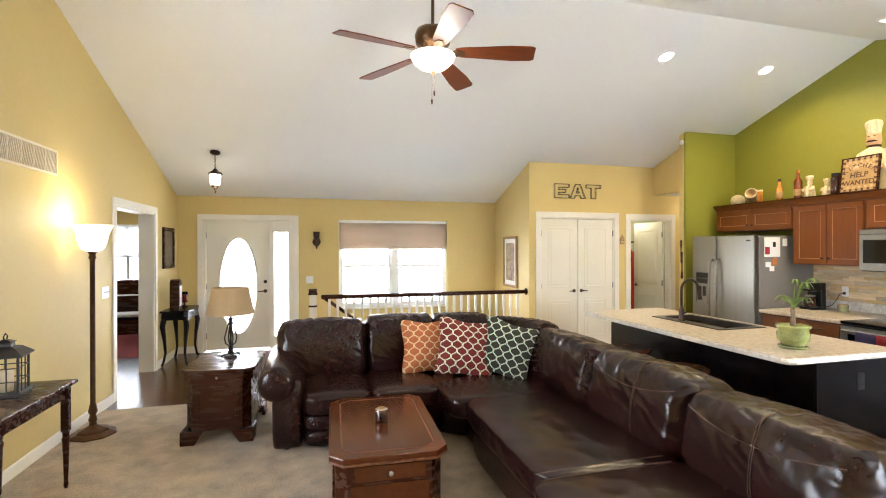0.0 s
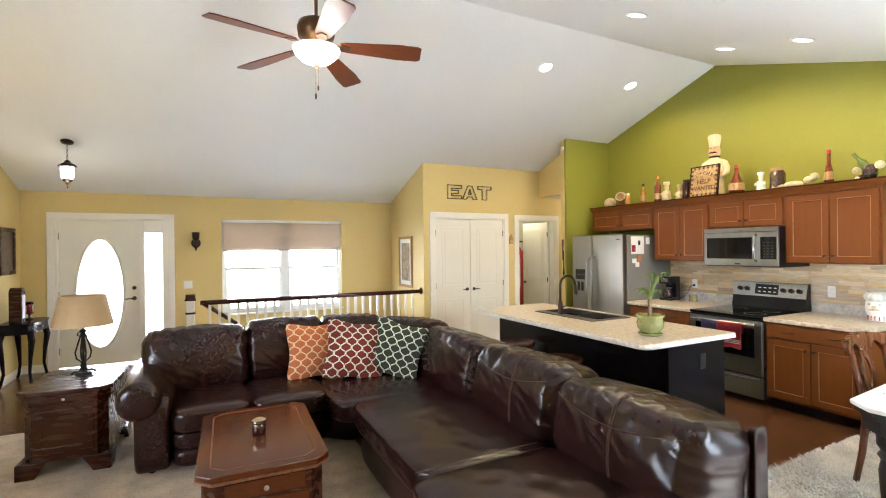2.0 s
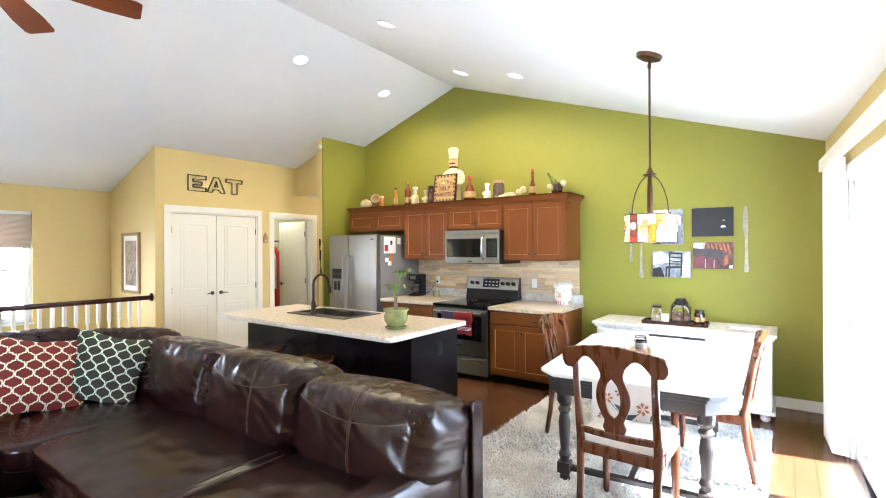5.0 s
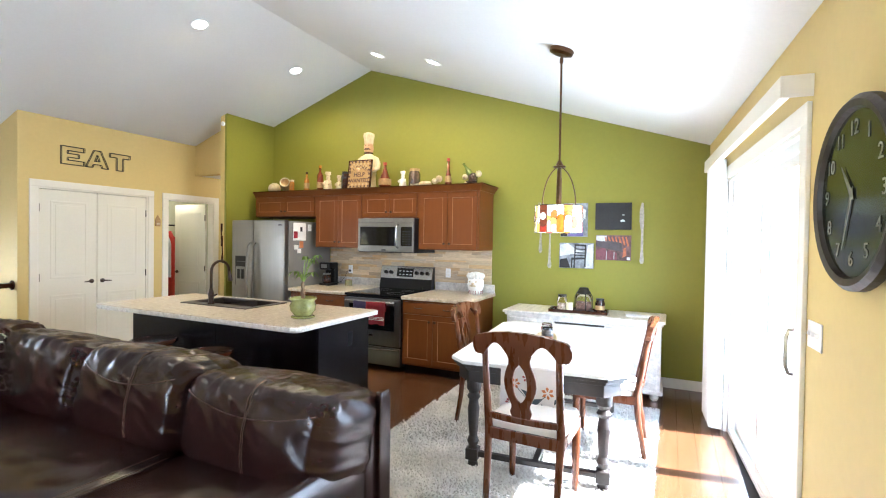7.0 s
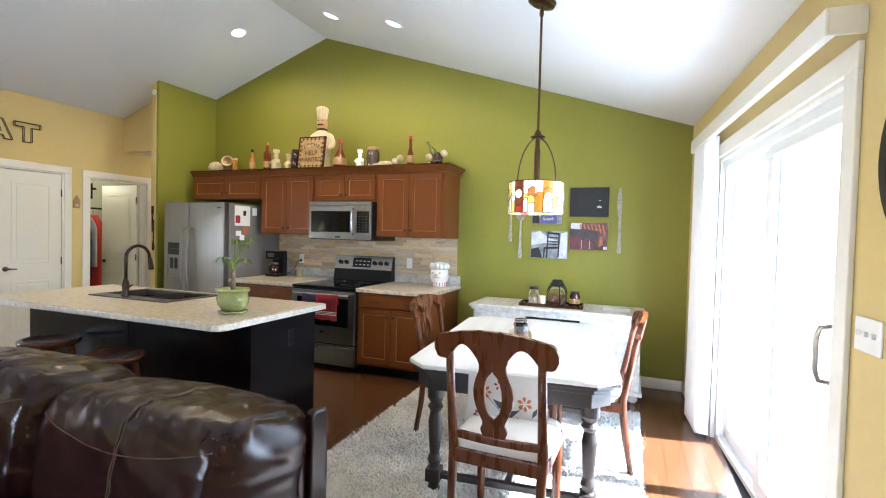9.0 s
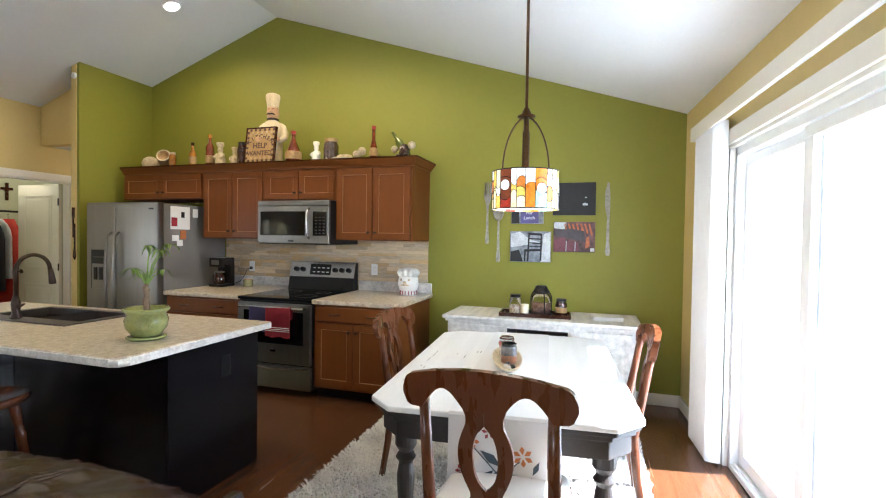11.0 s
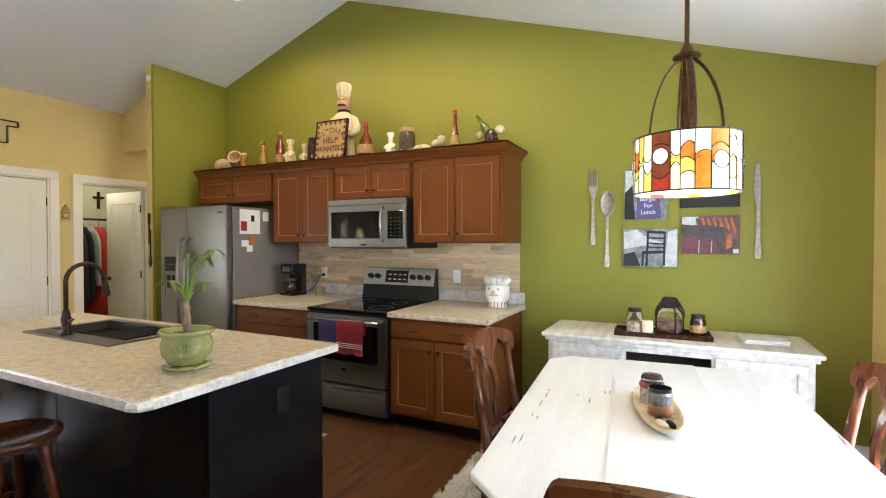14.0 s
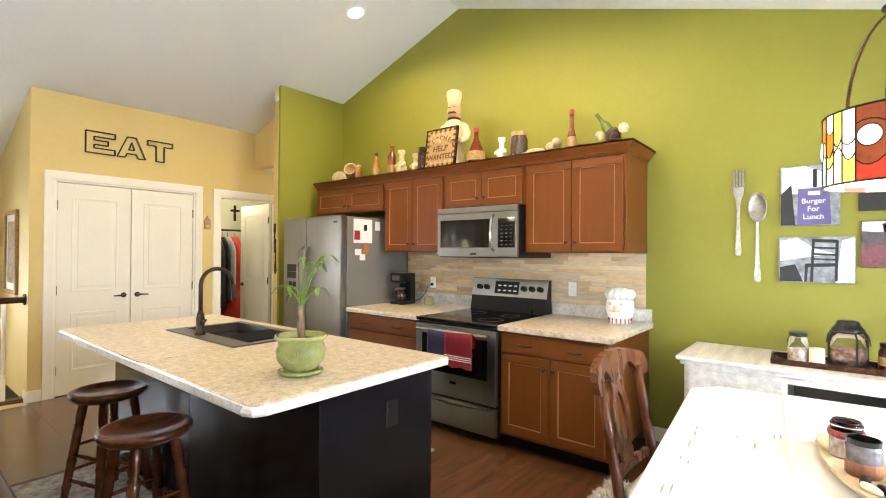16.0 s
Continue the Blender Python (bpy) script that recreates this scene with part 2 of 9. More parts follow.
VINYL = material("white_vinyl", (0.82, 0.83, 0.83), 0.35, vary=0.02, scale=4, fine=30)
OAK = material("dark_plank_wood", (0.100, 0.041, 0.018), 0.24, vary=0.13, scale=3, fine=34, stretch=(0.6, 7, 7), bump=0.04, bump_scale=60, random_tint=0.07, coat=0.3, spec=0.4, world_space=True)
SUBF = material("dark_joint", (0.02, 0.012, 0.008), 0.8, vary=0.1)
CARPET = material("beige_carpet", (0.43, 0.33, 0.215), 0.95, vary=0.36, scale=6, fine=70, bump=1.0, bump_scale=150, sheen=0.3, world_space=True)
RUG = material("shag_wool", (0.67, 0.645, 0.60), 0.95, vary=0.25, scale=5, fine=90, sheen=0.4, world_space=True)
LEATHER = material("brown_leather", (0.0190, 0.0062, 0.0056), 0.25, vary=0.25, scale=3, fine=45, rough_vary=0.05, spec=0.40, world_space=True)


def crease(mt, scale=3.0, dist=0.02, strength=0.40):
    """Fold-like relief: sharp valleys where a warped noise passes its middle."""
    N, L = mt.node_tree.nodes, mt.node_tree.links
    geo = N.new("ShaderNodeNewGeometry")
    a, g = N.new("ShaderNodeTexNoise"), N.new("ShaderNodeTexNoise")
    a.inputs["Scale"].default_value, a.inputs["Detail"].default_value, a.inputs["Distortion"].default_value = scale, 2.2, 2.2
    g.inputs["Scale"].default_value, g.inputs["Detail"].default_value = 160, 2
    L.new(geo.outputs["Position"], a.inputs["Vector"])
    L.new(geo.outputs["Position"], g.inputs["Vector"])
    m1, m2, m3, m4 = (N.new("ShaderNodeMath") for _ in range(4))
    m1.operation, m2.operation, m3.operation, m4.operation = "SUBTRACT", "ABSOLUTE", "POWER", "MULTIPLY_ADD"
    m1.inputs[1].default_value, m3.inputs[1].default_value, m4.inputs[1].default_value = 0.5, 1.15, 0.012
    L.new(a.outputs[0], m1.inputs[0])
    L.new(m1.outputs[0], m2.inputs[0])
    L.new(m2.outputs[0], m3.inputs[0])
    L.new(g.outputs[0], m4.inputs[0])
    L.new(m3.outputs[0], m4.inputs[2])
    bp = N.new("ShaderNodeBump")
    bp.inputs["Strength"].default_value, bp.inputs["Distance"].default_value = strength, dist
    L.new(m4.outputs[0], bp.inputs["Height"])
    L.new(bp.outputs[0], N["Principled BSDF"].inputs["Normal"])


crease(LEATHER, 5.0, 0.020, 0.10)
STITCH = material("tan_stitching", (0.10, 0.062, 0.040), 0.7)
CHERRY = material("cherry_cabinet_wood", (0.150, 0.045, 0.0092), 0.36, vary=0.07, scale=4, fine=50, stretch=(6, 6, 0.6), rough_vary=0.06, spec=0.22)
BEAD = material("pale_tan_edge", (0.36, 0.17, 0.065), 0.4, vary=0.2, scale=12)
DARKWOOD = material("dark_cherry_wood", (0.042, 0.0115, 0.0045), 0.27, spec=0.28, vary=0.10, scale=5, fine=60, stretch=(1, 6, 6), coat=0.08, rough_vary=0.07)
TABLEWOOD = material("red_brown_tabletop", (0.082, 0.020, 0.0055), 0.17, spec=0.38, vary=0.15, scale=4, fine=50, stretch=(6, 0.8, 6), coat=0.12, rough_vary=0.06)
CHAIRWOOD = material("chestnut_chair_wood", (0.098, 0.029, 0.010), 0.28, vary=0.15, scale=6, fine=60, stretch=(5, 5, 0.8), coat=0.08, spec=0.35)
STOOLWOOD = material("walnut_stool_wood", (0.085, 0.024, 0.008), 0.24, vary=0.35, scale=6, fine=50, stretch=(1, 5, 3), coat=0.12, spec=0.35)
BLACKWOOD = material("black_brown_paint", (0.0060, 0.0048, 0.0064), 0.24, spec=0.18, vary=0.04, scale=2, fine=40, rough_vary=0.01)
GREYWOOD = material("weathered_grey_wood", (0.021, 0.0145, 0.012), 0.45, vary=0.35, scale=5, fine=60, stretch=(1, 6, 6))
CHALK = material("whitewashed_wood", (0.62, 0.585, 0.54), 0.55, vary=0.26, scale=4, fine=50, stretch=(0.7, 5, 5), bump=0.1, bump_scale=50)
TABLETOP = material("white_limewashed_top", (0.74, 0.735, 0.73), 0.45, vary=0.07, scale=3, fine=40, stretch=(0.5, 5, 5), bump=0.05, bump_scale=60)
CREAM = material("cream_upholstery", (0.72, 0.68, 0.62), 0.85, vary=0.06, scale=8, fine=200, bump=0.2, bump_scale=500)
STEEL = material("brushed_stainless", (0.25, 0.238, 0.22), 0.36, metal=1.0, vary=0.06, scale=3, fine=160, stretch=(1, 8, 0.35), rough_vary=0.05)
DARKSTEEL = material("dark_stainless", (0.23, 0.222, 0.21), 0.33, metal=1.0, vary=0.06, scale=3, fine=160, stretch=(1, 8, 0.35), rough_vary=0.05)
BRIGHTSTEEL = material("bright_stainless", (0.50, 0.49, 0.47), 0.2, metal=1.0, vary=0.06, scale=3, fine=160, stretch=(1, 0.35, 8), rough_vary=0.05)
GREYSTEEL = material("grey_fridge_side", (0.20, 0.188, 0.175), 0.45, metal=0.2, vary=0.05, scale=3, fine=100, bump=0.1, bump_scale=400)
BLACKGLASS = material("black_glass", (0.006, 0.006, 0.007), 0.06, vary=0.1, rough_vary=0.02)
BLACKPL = material("black_plastic", (0.008, 0.0075, 0.0075), 0.30, vary=0.1, spec=0.3)
BRONZE = material("oil_rubbed_bronze", (0.050, 0.030, 0.022), 0.34, metal=0.75, vary=0.25, scale=20)
BRASS = material("antique_bronze_fan", (0.10, 0.052, 0.025), 0.33, metal=0.85, vary=0.2, scale=15)
IRON = material("black_iron", (0.016, 0.013, 0.012), 0.45, metal=0.4, vary=0.2, scale=25)
CHROME = material("polished_chrome", (0.7, 0.7, 0.7), 0.1, metal=1.0, vary=0.03)
PEWTER = material("aged_pewter", (0.31, 0.285, 0.24), 0.34, metal=0.9, vary=0.2, scale=25)
CERAMIC = material("cream_ceramic", (0.56, 0.45, 0.29), 0.3, vary=0.25, scale=20)
WHITECER = material("white_ceramic", (0.78, 0.76, 0.71), 0.3, vary=0.06, scale=20)
AMBER = material("amber_bottle", (0.13, 0.022, 0.006), 0.12, vary=0.4, scale=15, coat=0.5)
OILC = material("golden_oil", (0.40, 0.16, 0.025), 0.12, vary=0.4, scale=15, coat=0.5)
DARKJ = material("dark_preserve", (0.045, 0.016, 0.010), 0.15, vary=0.5, scale=30, coat=0.5)
REDCAP = material("red_cap", (0.33, 0.025, 0.015), 0.4, vary=0.1)
TANP = material("tan_straw", (0.36, 0.22, 0.09), 0.7, vary=0.25, scale=40)
GLAZE = material("green_glaze", (0.25, 0.265, 0.085), 0.16, vary=0.2, scale=9, coat=0.6)
LEAF = material("leaf_green", (0.17, 0.27, 0.04), 0.45, vary=0.25, scale=20)
STEM = material("tan_stem", (0.20, 0.13, 0.075), 0.7, vary=0.25, scale=40)
SOIL = material("potting_soil", (0.035, 0.022, 0.014), 0.9, vary=0.4, scale=60, bump=0.6, bump_scale=120)
SINKM = material("brown_composite_sink", (0.048, 0.036, 0.031), 0.42, vary=0.15, scale=60, fine=300)
PAPER = material("white_paper", (0.78, 0.77, 0.75), 0.7, vary=0.03)
REDCL = material("red_cloth", (0.30, 0.016, 0.030), 0.85, vary=0.15, scale=20, fine=200, bump=0.2, bump_scale=300)
BLUECL = material("navy_cloth", (0.055, 0.045, 0.13), 0.85, vary=0.15, scale=20, fine=200, bump=0.2, bump_scale=300)
COATRED = material("red_coat_cloth", (0.42, 0.025, 0.012), 0.8, vary=0.25, scale=5, fine=60, bump=0.3, bump_scale=25)
COATDK = material("dark_coat_cloth", (0.02, 0.02, 0.026), 0.8, vary=0.3, scale=6, fine=60, bump=0.3, bump_scale=25)
RUNNER = material("white_linen", (0.70, 0.69, 0.685), 0.85, vary=0.04, scale=6, fine=300, bump=0.15, bump_scale=500)
THREADG = material("blue_green_thread", (0.045, 0.07, 0.09), 0.8)
THREADO = material("rust_thread", (0.45, 0.15, 0.045), 0.8)
THREADR = material("wine_thread", (0.28, 0.05, 0.06), 0.8)
BLIND = material("taupe_cellular_shade", (0.60, 0.53, 0.45), 0.9, vary=0.03, scale=3, fine=100)


def translucent(mt, color, share):
    N, L = mt.node_tree.nodes, mt.node_tree.links
    tr, mx = N.new("ShaderNodeBsdfTranslucent"), N.new("ShaderNodeMixShader")
    tr.inputs[0].default_value = (*color, 1)
    mx.inputs[0].default_value = share
    L.new(N["Principled BSDF"].outputs[0], mx.inputs[1])
    L.new(tr.outputs[0], mx.inputs[2])
    L.new(mx.outputs[0], N["Material Output"].inputs[0])


translucent(BLIND, (0.55, 0.46, 0.38), 0.35)
PALESHADE = material("white_cellular_shade", (0.78, 0.77, 0.74), 0.9, vary=0.03, scale=3, fine=100)
translucent(PALESHADE, (0.8, 0.8, 0.78), 0.5)
SHADECL = material("tan_lampshade_cloth", (0.55, 0.40, 0.22), 0.85, vary=0.05, scale=8, fine=300)
translucent(SHADECL, (0.6, 0.42, 0.22), 0.3)
FANWOOD = material("red_brown_fan_wood", (0.14, 0.032, 0.008), 0.35, spec=0.2, vary=0.2, scale=6, fine=60, stretch=(0.8, 6, 6))
CANDLEW = material("cream_wax", (0.75, 0.66, 0.48), 0.5, vary=0.04)
SNOW = material("pale_ground", (0.56, 0.57, 0.58), 0.9, vary=0.05, scale=0.4, fine=6)
PANE = pane_glass("window_pane")
CLEAR = glass("clear_glass")
FROST = glass("leaded_oval_glass", (1, 1, 1), 0.25)
GLOW = material("lit_milk_glass", (0.9, 0.88, 0.82), 0.35, emit=(1.0, 0.90, 0.70), strength=0.4)
CANGLOW = material("lit_downlight", (0.9, 0.9, 0.88), 0.4, emit=(1.0, 0.93, 0.8), strength=1.0)
UPGLOW = material("lit_torchiere_glass", (0.9, 0.85, 0.75), 0.4, emit=(1.0, 0.84, 0.58), strength=0.44)

# ---------------------------------------------------------------- the shell
WEST, EAST, SOUTH, NORTH = -2.03, 5.977, -0.22, 8.19
RIDGE_Y, RIDGE_Z, FALL_S, FALL_N = 3.95, 3.89, 0.323, 0.345
CL_X, CL_Y = 3.15, 6.755               # corner of the closet block
PIER_X, PIER_Y = 5.10, 5.765           # end of the wall beside the fridge


SKEW = 3.8                             # the patio wall is out of square by this many degrees
EAVE_Z = 2.546
SOUTH_M = Matrix.Translation((EAST, SOUTH, 0)) @ pose(0, 0, 0, 0, 0, SKEW) @ Matrix.Translation((-EAST, -SOUTH, 0))


def south_y(x):
    """Where the patio wall's inner face stands at x."""
    return SOUTH - math.tan(radians(SKEW)) * (EAST - x)


def ceil_z(y, x=5.977):
    if y < RIDGE_Y:
        return RIDGE_Z - (RIDGE_Z - EAVE_Z) * (RIDGE_Y - y) / (RIDGE_Y - south_y(x))
    return RIDGE_Z - FALL_N * (y - RIDGE_Y)


def gable(b, x0, x1, y0, y1, z0=0.0):
    poly = [(y0, z0), (y1, z0), (y1, ceil_z(y1))]
    if y0 < RIDGE_Y < y1:
        poly.append((RIDGE_Y, RIDGE_Z))
    poly.append((y0, ceil_z(y0)))
    return prism(b, poly, x0, x1, "x")


# ceilings
b = bag()
t = bmesh.new()
rows = []
for k in range(13):
    x = WEST - 0.2 + k * (EAST + 1.8 - WEST) / 12
    rows.append([t.verts.new((x, y, ceil_z(y, x) + u)) for y, u in ((south_y(x) - 0.2, 0), (RIDGE_Y, 0), (RIDGE_Y, 0.14), (south_y(x) - 0.2, 0.14))])
for p, q in zip(rows, rows[1:]):
    for i in range(4):
        t.faces.new((p[i], p[(i + 1) % 4], q[(i + 1) % 4], q[i]))
t.faces.new(rows[0][::-1])
t.faces.new(rows[-1])
merge(b, t)
structure("ceiling_south", b, CEIL, "white painted vaulted ceiling slope", "ceiling")
for nm, y0, y1 in (("ceiling_north", RIDGE_Y, NORTH + 0.2),):
    b = bag()
    prism(b, [(y0, ceil_z(y0)), (y1, ceil_z(y1)), (y1, ceil_z(y1) + 0.14), (y0, ceil_z(y0) + 0.14)], WEST - 0.2, EAST + 1.6, "x")
    structure(nm, b, CEIL, "white painted vaulted ceiling slope", "ceiling")

# walls
b = bag()
gable(b, EAST, EAST + 0.12, SOUTH - 0.15, PIER_Y)
structure("wall_east", b, GREEN, "green painted gable wall of the kitchen", "wall")
b = bag()
gable(b, PIER_X + 0.004, EAST, PIER_Y, PIER_Y + 0.035)
structure("wall_pier", b, GREEN, "green painted wall return beside the fridge", "wall")
b = bag()
gable(b, PIER_X, 7.3, PIER_Y + 0.035, PIER_Y + 0.115)
structure("wall_hall_south", b, WALL, "yellow painted hall wall", "wall")
b = bag()
box(b, 7.2, 7.3, PIER_Y + 0.115, NORTH, 0, 2.7)
structure("wall_hall_end", b, WALL, "yellow painted hall end wall", "wall")

OPEN_Y0, OPEN_Y1, OPEN_Z = 5.875, 7.13, 2.075
b = bag()
gw = south_y(WEST) - 0.15
WW_Y0, WW_Y1, WW_Z0, WW_Z1 = 1.0, 2.9, 0.70, 2.06       # added side window, out of view, to let fill light in
prism(b, [(gw, 0), (WW_Y0, 0), (WW_Y0, ceil_z(WW_Y0, WEST)), (gw, ceil_z(gw, WEST))], WEST - 0.18, WEST, "x")
prism(b, [(WW_Y0, WW_Z1), (WW_Y1, WW_Z1), (WW_Y1, ceil_z(WW_Y1, WEST)), (WW_Y0, ceil_z(WW_Y0, WEST))], WEST - 0.18, WEST, "x")
prism(b, [(WW_Y0, 0), (WW_Y1, 0), (WW_Y1, WW_Z0), (WW_Y0, WW_Z0)], WEST - 0.18, WEST, "x")
prism(b, [(WW_Y1, 0), (OPEN_Y0, 0), (OPEN_Y0, ceil_z(OPEN_Y0)), (RIDGE_Y, RIDGE_Z), (WW_Y1, ceil_z(WW_Y1, WEST))], WEST - 0.18, WEST, "x")
gable(b, WEST - 0.18, WEST, OPEN_Y1, NORTH)
gable(b, WEST - 0.18, WEST, OPEN_Y0, OPEN_Y1, OPEN_Z)
structure("wall_west", b, WALL, "yellow painted wall with a cased opening", "wall")

SL_X0, SL_X1, SL_Z = 3.055, 4.90, 2.065      # patio door opening
b = bag()
top = EAVE_Z + 0.03
box(b, WEST - 0.3, SL_X0, SOUTH - 0.15, SOUTH, 0, top)
box(b, SL_X1, EAST, SOUTH - 0.15, SOUTH, 0, top)
box(b, SL_X0, SL_X1, SOUTH - 0.15, SOUTH, SL_Z, top)
structure("wall_south", b, WALL, "yellow painted wall with the patio door", "wall").matrix_world = SOUTH_M

FD_X0, FD_X1, FD_Z = -1.665, -0.335, 2.062       # front door unit
WN_X0, WN_X1, WN_Z0, WN_Z1 = 0.385, 2.25, 0.62, 2.085
b = bag()
top = ceil_z(NORTH)
box(b, WEST - 0.18, FD_X0, NORTH, NORTH + 0.16, 0, top)
box(b, FD_X1, WN_X0, NORTH, NORTH + 0.16, -2.2, top)
box(b, WN_X1, 7.3, NORTH, NORTH + 0.16, -2.2, top)
box(b, FD_X0, FD_X1, NORTH, NORTH + 0.16, FD_Z, top)
box(b, WN_X0, WN_X1, NORTH, NORTH + 0.16, WN_Z1, top)
box(b, WN_X0, WN_X1, NORTH, NORTH + 0.16, -2.2, WN_Z0)
structure("wall_north", b, WALL, "yellow painted front wall with door and window", "wall")

DD_X0, DD_X1, DD_Z = 3.335, 4.625, 2.085         # closet doors
D2_X0, D2_X1, D2_Z = 4.915, 5.695, 2.075         # coat room door
b = bag()
gable(b, CL_X, CL_X + 0.11, CL_Y, NORTH)
structure("wall_closet_west", b, WALL, "yellow painted side wall of the closet", "wall")
b = bag()
y0, y1 = CL_Y, CL_Y + 0.115
gable(b, CL_X + 0.11, DD_X0, y0, y1)
gable(b, DD_X1, D2_X0, y0, y1)
gable(b, D2_X1, 7.2, y0, y1)
gable(b, DD_X0, DD_X1, y0, y1, DD_Z)
gable(b, D2_X0, D2_X1, y0, y1, D2_Z)
structure("wall_closet_south", b, WALL, "yellow painted wall with closet doors", "wall")
b = bag()
gable(b, 5.36, 5.47, PIER_Y + 0.115, CL_Y, 2.47)
structure("wall_hall_header", b, WALL, "yellow painted header over the hall", "wall")
b = bag()
box(b, 5.47, 7.2, PIER_Y + 0.115, CL_Y, 2.47, 2.53)
structure("ceiling_hall", b, CEIL, "white flat hall ceiling", "ceiling")
# the coat room behind the single door
b = bag()
box(b, 4.70, 4.76, y1, NORTH, 0, 2.44)
box(b, 4.76, 6.60, NORTH - 0.03, NORTH, 0, 2.44)
box(b, 6.60, 6.66, y1, NORTH, 0, 2.44)
structure("wall_coat_room", b, SAGE, "pale sage painted coat room walls", "wall")
b = bag()
box(b, 4.70, 6.66, y1, NORTH, 2.44, 2.5)
structure("ceiling_coat_room", b, CEIL, "white coat room ceiling", "ceiling")

# floors: a joint-dark base under the planks, a stairwell left open
b = bag()
for x0, x1, y1 in ((WEST - 0.18, 0.10, NORTH), (0.10, CL_X, 6.80), (CL_X, EAST, NORTH)):
    prism(b, [(x0, south_y(x0) - 0.15), (x1, south_y(x1) - 0.15), (x1, y1), (x0, y1)], -0.16, -0.012, "z")
box(b, EAST, 7.3, SOUTH - 0.15, NORTH, -0.16, -0.012)
box(b, -6.4, WEST - 0.18, 4.2, 11.0, -0.16, -0.012)
floor = structure("floor", b, SUBF, "dark brown hardwood plank floor", "floor")
CARP_X1, CARP_Y1 = 2.62, 5.52
b = bag()
prism(b, [(WEST, south_y(WEST)), (CARP_X1, south_y(CARP_X1)), (CARP_X1, CARP_Y1), (WEST, CARP_Y1)], -0.012, 0.014, "z", bev=0.006)
structure("carpet", b, CARPET, "beige looped wall-to-wall living room carpet", "carpet")

# baseboards
b = bag()
H, T = 0.105, 0.014
for x0, x1, y0, y1 in ((WEST, WEST + T, south_y(WEST), OPEN_Y0 - 0.08), (WEST, WEST + T, OPEN_Y1 + 0.08, NORTH), (WEST, -1.76, NORTH - T, NORTH),
                       (-0.24, 0.10, NORTH - T, NORTH), 
                       (EAST - T, EAST, SOUTH + T, 2.09), (CL_X - T, CL_X, CL_Y - T, 6.86), (CL_X, 3.25, CL_Y - T, CL_Y), (4.71, 4.83, CL_Y - T, CL_Y),
                       (5.78, 7.2, CL_Y - T, CL_Y), (PIER_X - T, PIER_X, PIER_Y, PIER_Y + 0.115), (PIER_X, 7.2, PIER_Y + 0.115, PIER_Y + 0.115 + T)):
    box(b, x0, x1, y0, y1, 0.0, H, 0.004)
structure("baseboard", b, TRIM, "white painted baseboards", "baseboard")
b = bag()
for x0, x1 in ((WEST, SL_X0 - 0.1), (SL_X1 + 0.1, EAST)):
    box(b, x0, x1, SOUTH, SOUTH + T, 0.0, H, 0.004)
structure("baseboard_south", b, TRIM, "white painted baseboard of the patio wall", "baseboard").matrix_world = SOUTH_M


def casing(b, axis, a0, a1, z1, c, out, w=0.082, t=0.018):
    """Trim round an opening from a0 to a1 along x or y, on the plane c, standing out by t towards out (+1 or -1)."""
    lo, hi = (c, c + t) if out > 0 else (c - t, c)
    for p, q, r, s in ((a0 - w, a0, 0, z1), (a1, a1 + w, 0, z1), (a0 - w, a1 + w, z1, z1 + w)):
        if axis == "x":
            box(b, p, q, lo, hi, r, s, 0.004)
        else:
            box(b, lo, hi, p, q, r, s, 0.004)


def jamb(b, axis, a0, a1, z1, c0, c1, t=0.018):
    for p, q, r, s in ((a0, a0 + t, 0, z1), (a1 - t, a1, 0, z1), (a0 + t, a1 - t, z1 - t, z1)):
        if axis == "x":
            box(b, p, q, c0, c1, r, s)
        else:
            box(b, c0, c1, p, q, r, s)


b = bag()
casing(b, "y", OPEN_Y0, OPEN_Y1, OPEN_Z, WEST, 1)
jamb(b, "y", OPEN_Y0, OPEN_Y1, OPEN_Z, WEST - 0.18, WEST + 0.002)
structure("trim_study_opening", b, TRIM, "white painted casing of the study opening", "trim")
b = bag()
casing(b, "x", FD_X0, FD_X1, FD_Z, NORTH, -1)
structure("trim_front_door", b, TRIM, "white painted casing of the front door", "trim")
b = bag()
casing(b, "x", DD_X0, DD_X1, DD_Z, CL_Y, -1)
jamb(b, "x", DD_X0, DD_X1, DD_Z, CL_Y - 0.002, CL_Y + 0.115)
structure("trim_closet_doors", b, TRIM, "white painted casing of the closet doors", "trim")
b = bag()
casing(b, "x", D2_X0, D2_X1, D2_Z, CL_Y, -1)
jamb(b, "x", D2_X0, D2_X1, D2_Z, CL_Y - 0.002, CL_Y + 0.115)
structure("trim_coat_room_door", b, TRIM, "white painted casing of the coat room door", "trim")
b = bag()
casing(b, "x", SL_X0, SL_X1, SL_Z, SOUTH, 1, w=0.095, t=0.02)
jamb(b, "x", SL_X0, SL_X1, SL_Z, SOUTH - 0.15, SOUTH, 0.02)
structure("trim_patio_door", b, TRIM, "white painted casing of the patio door", "trim").matrix_world = SOUTH_M


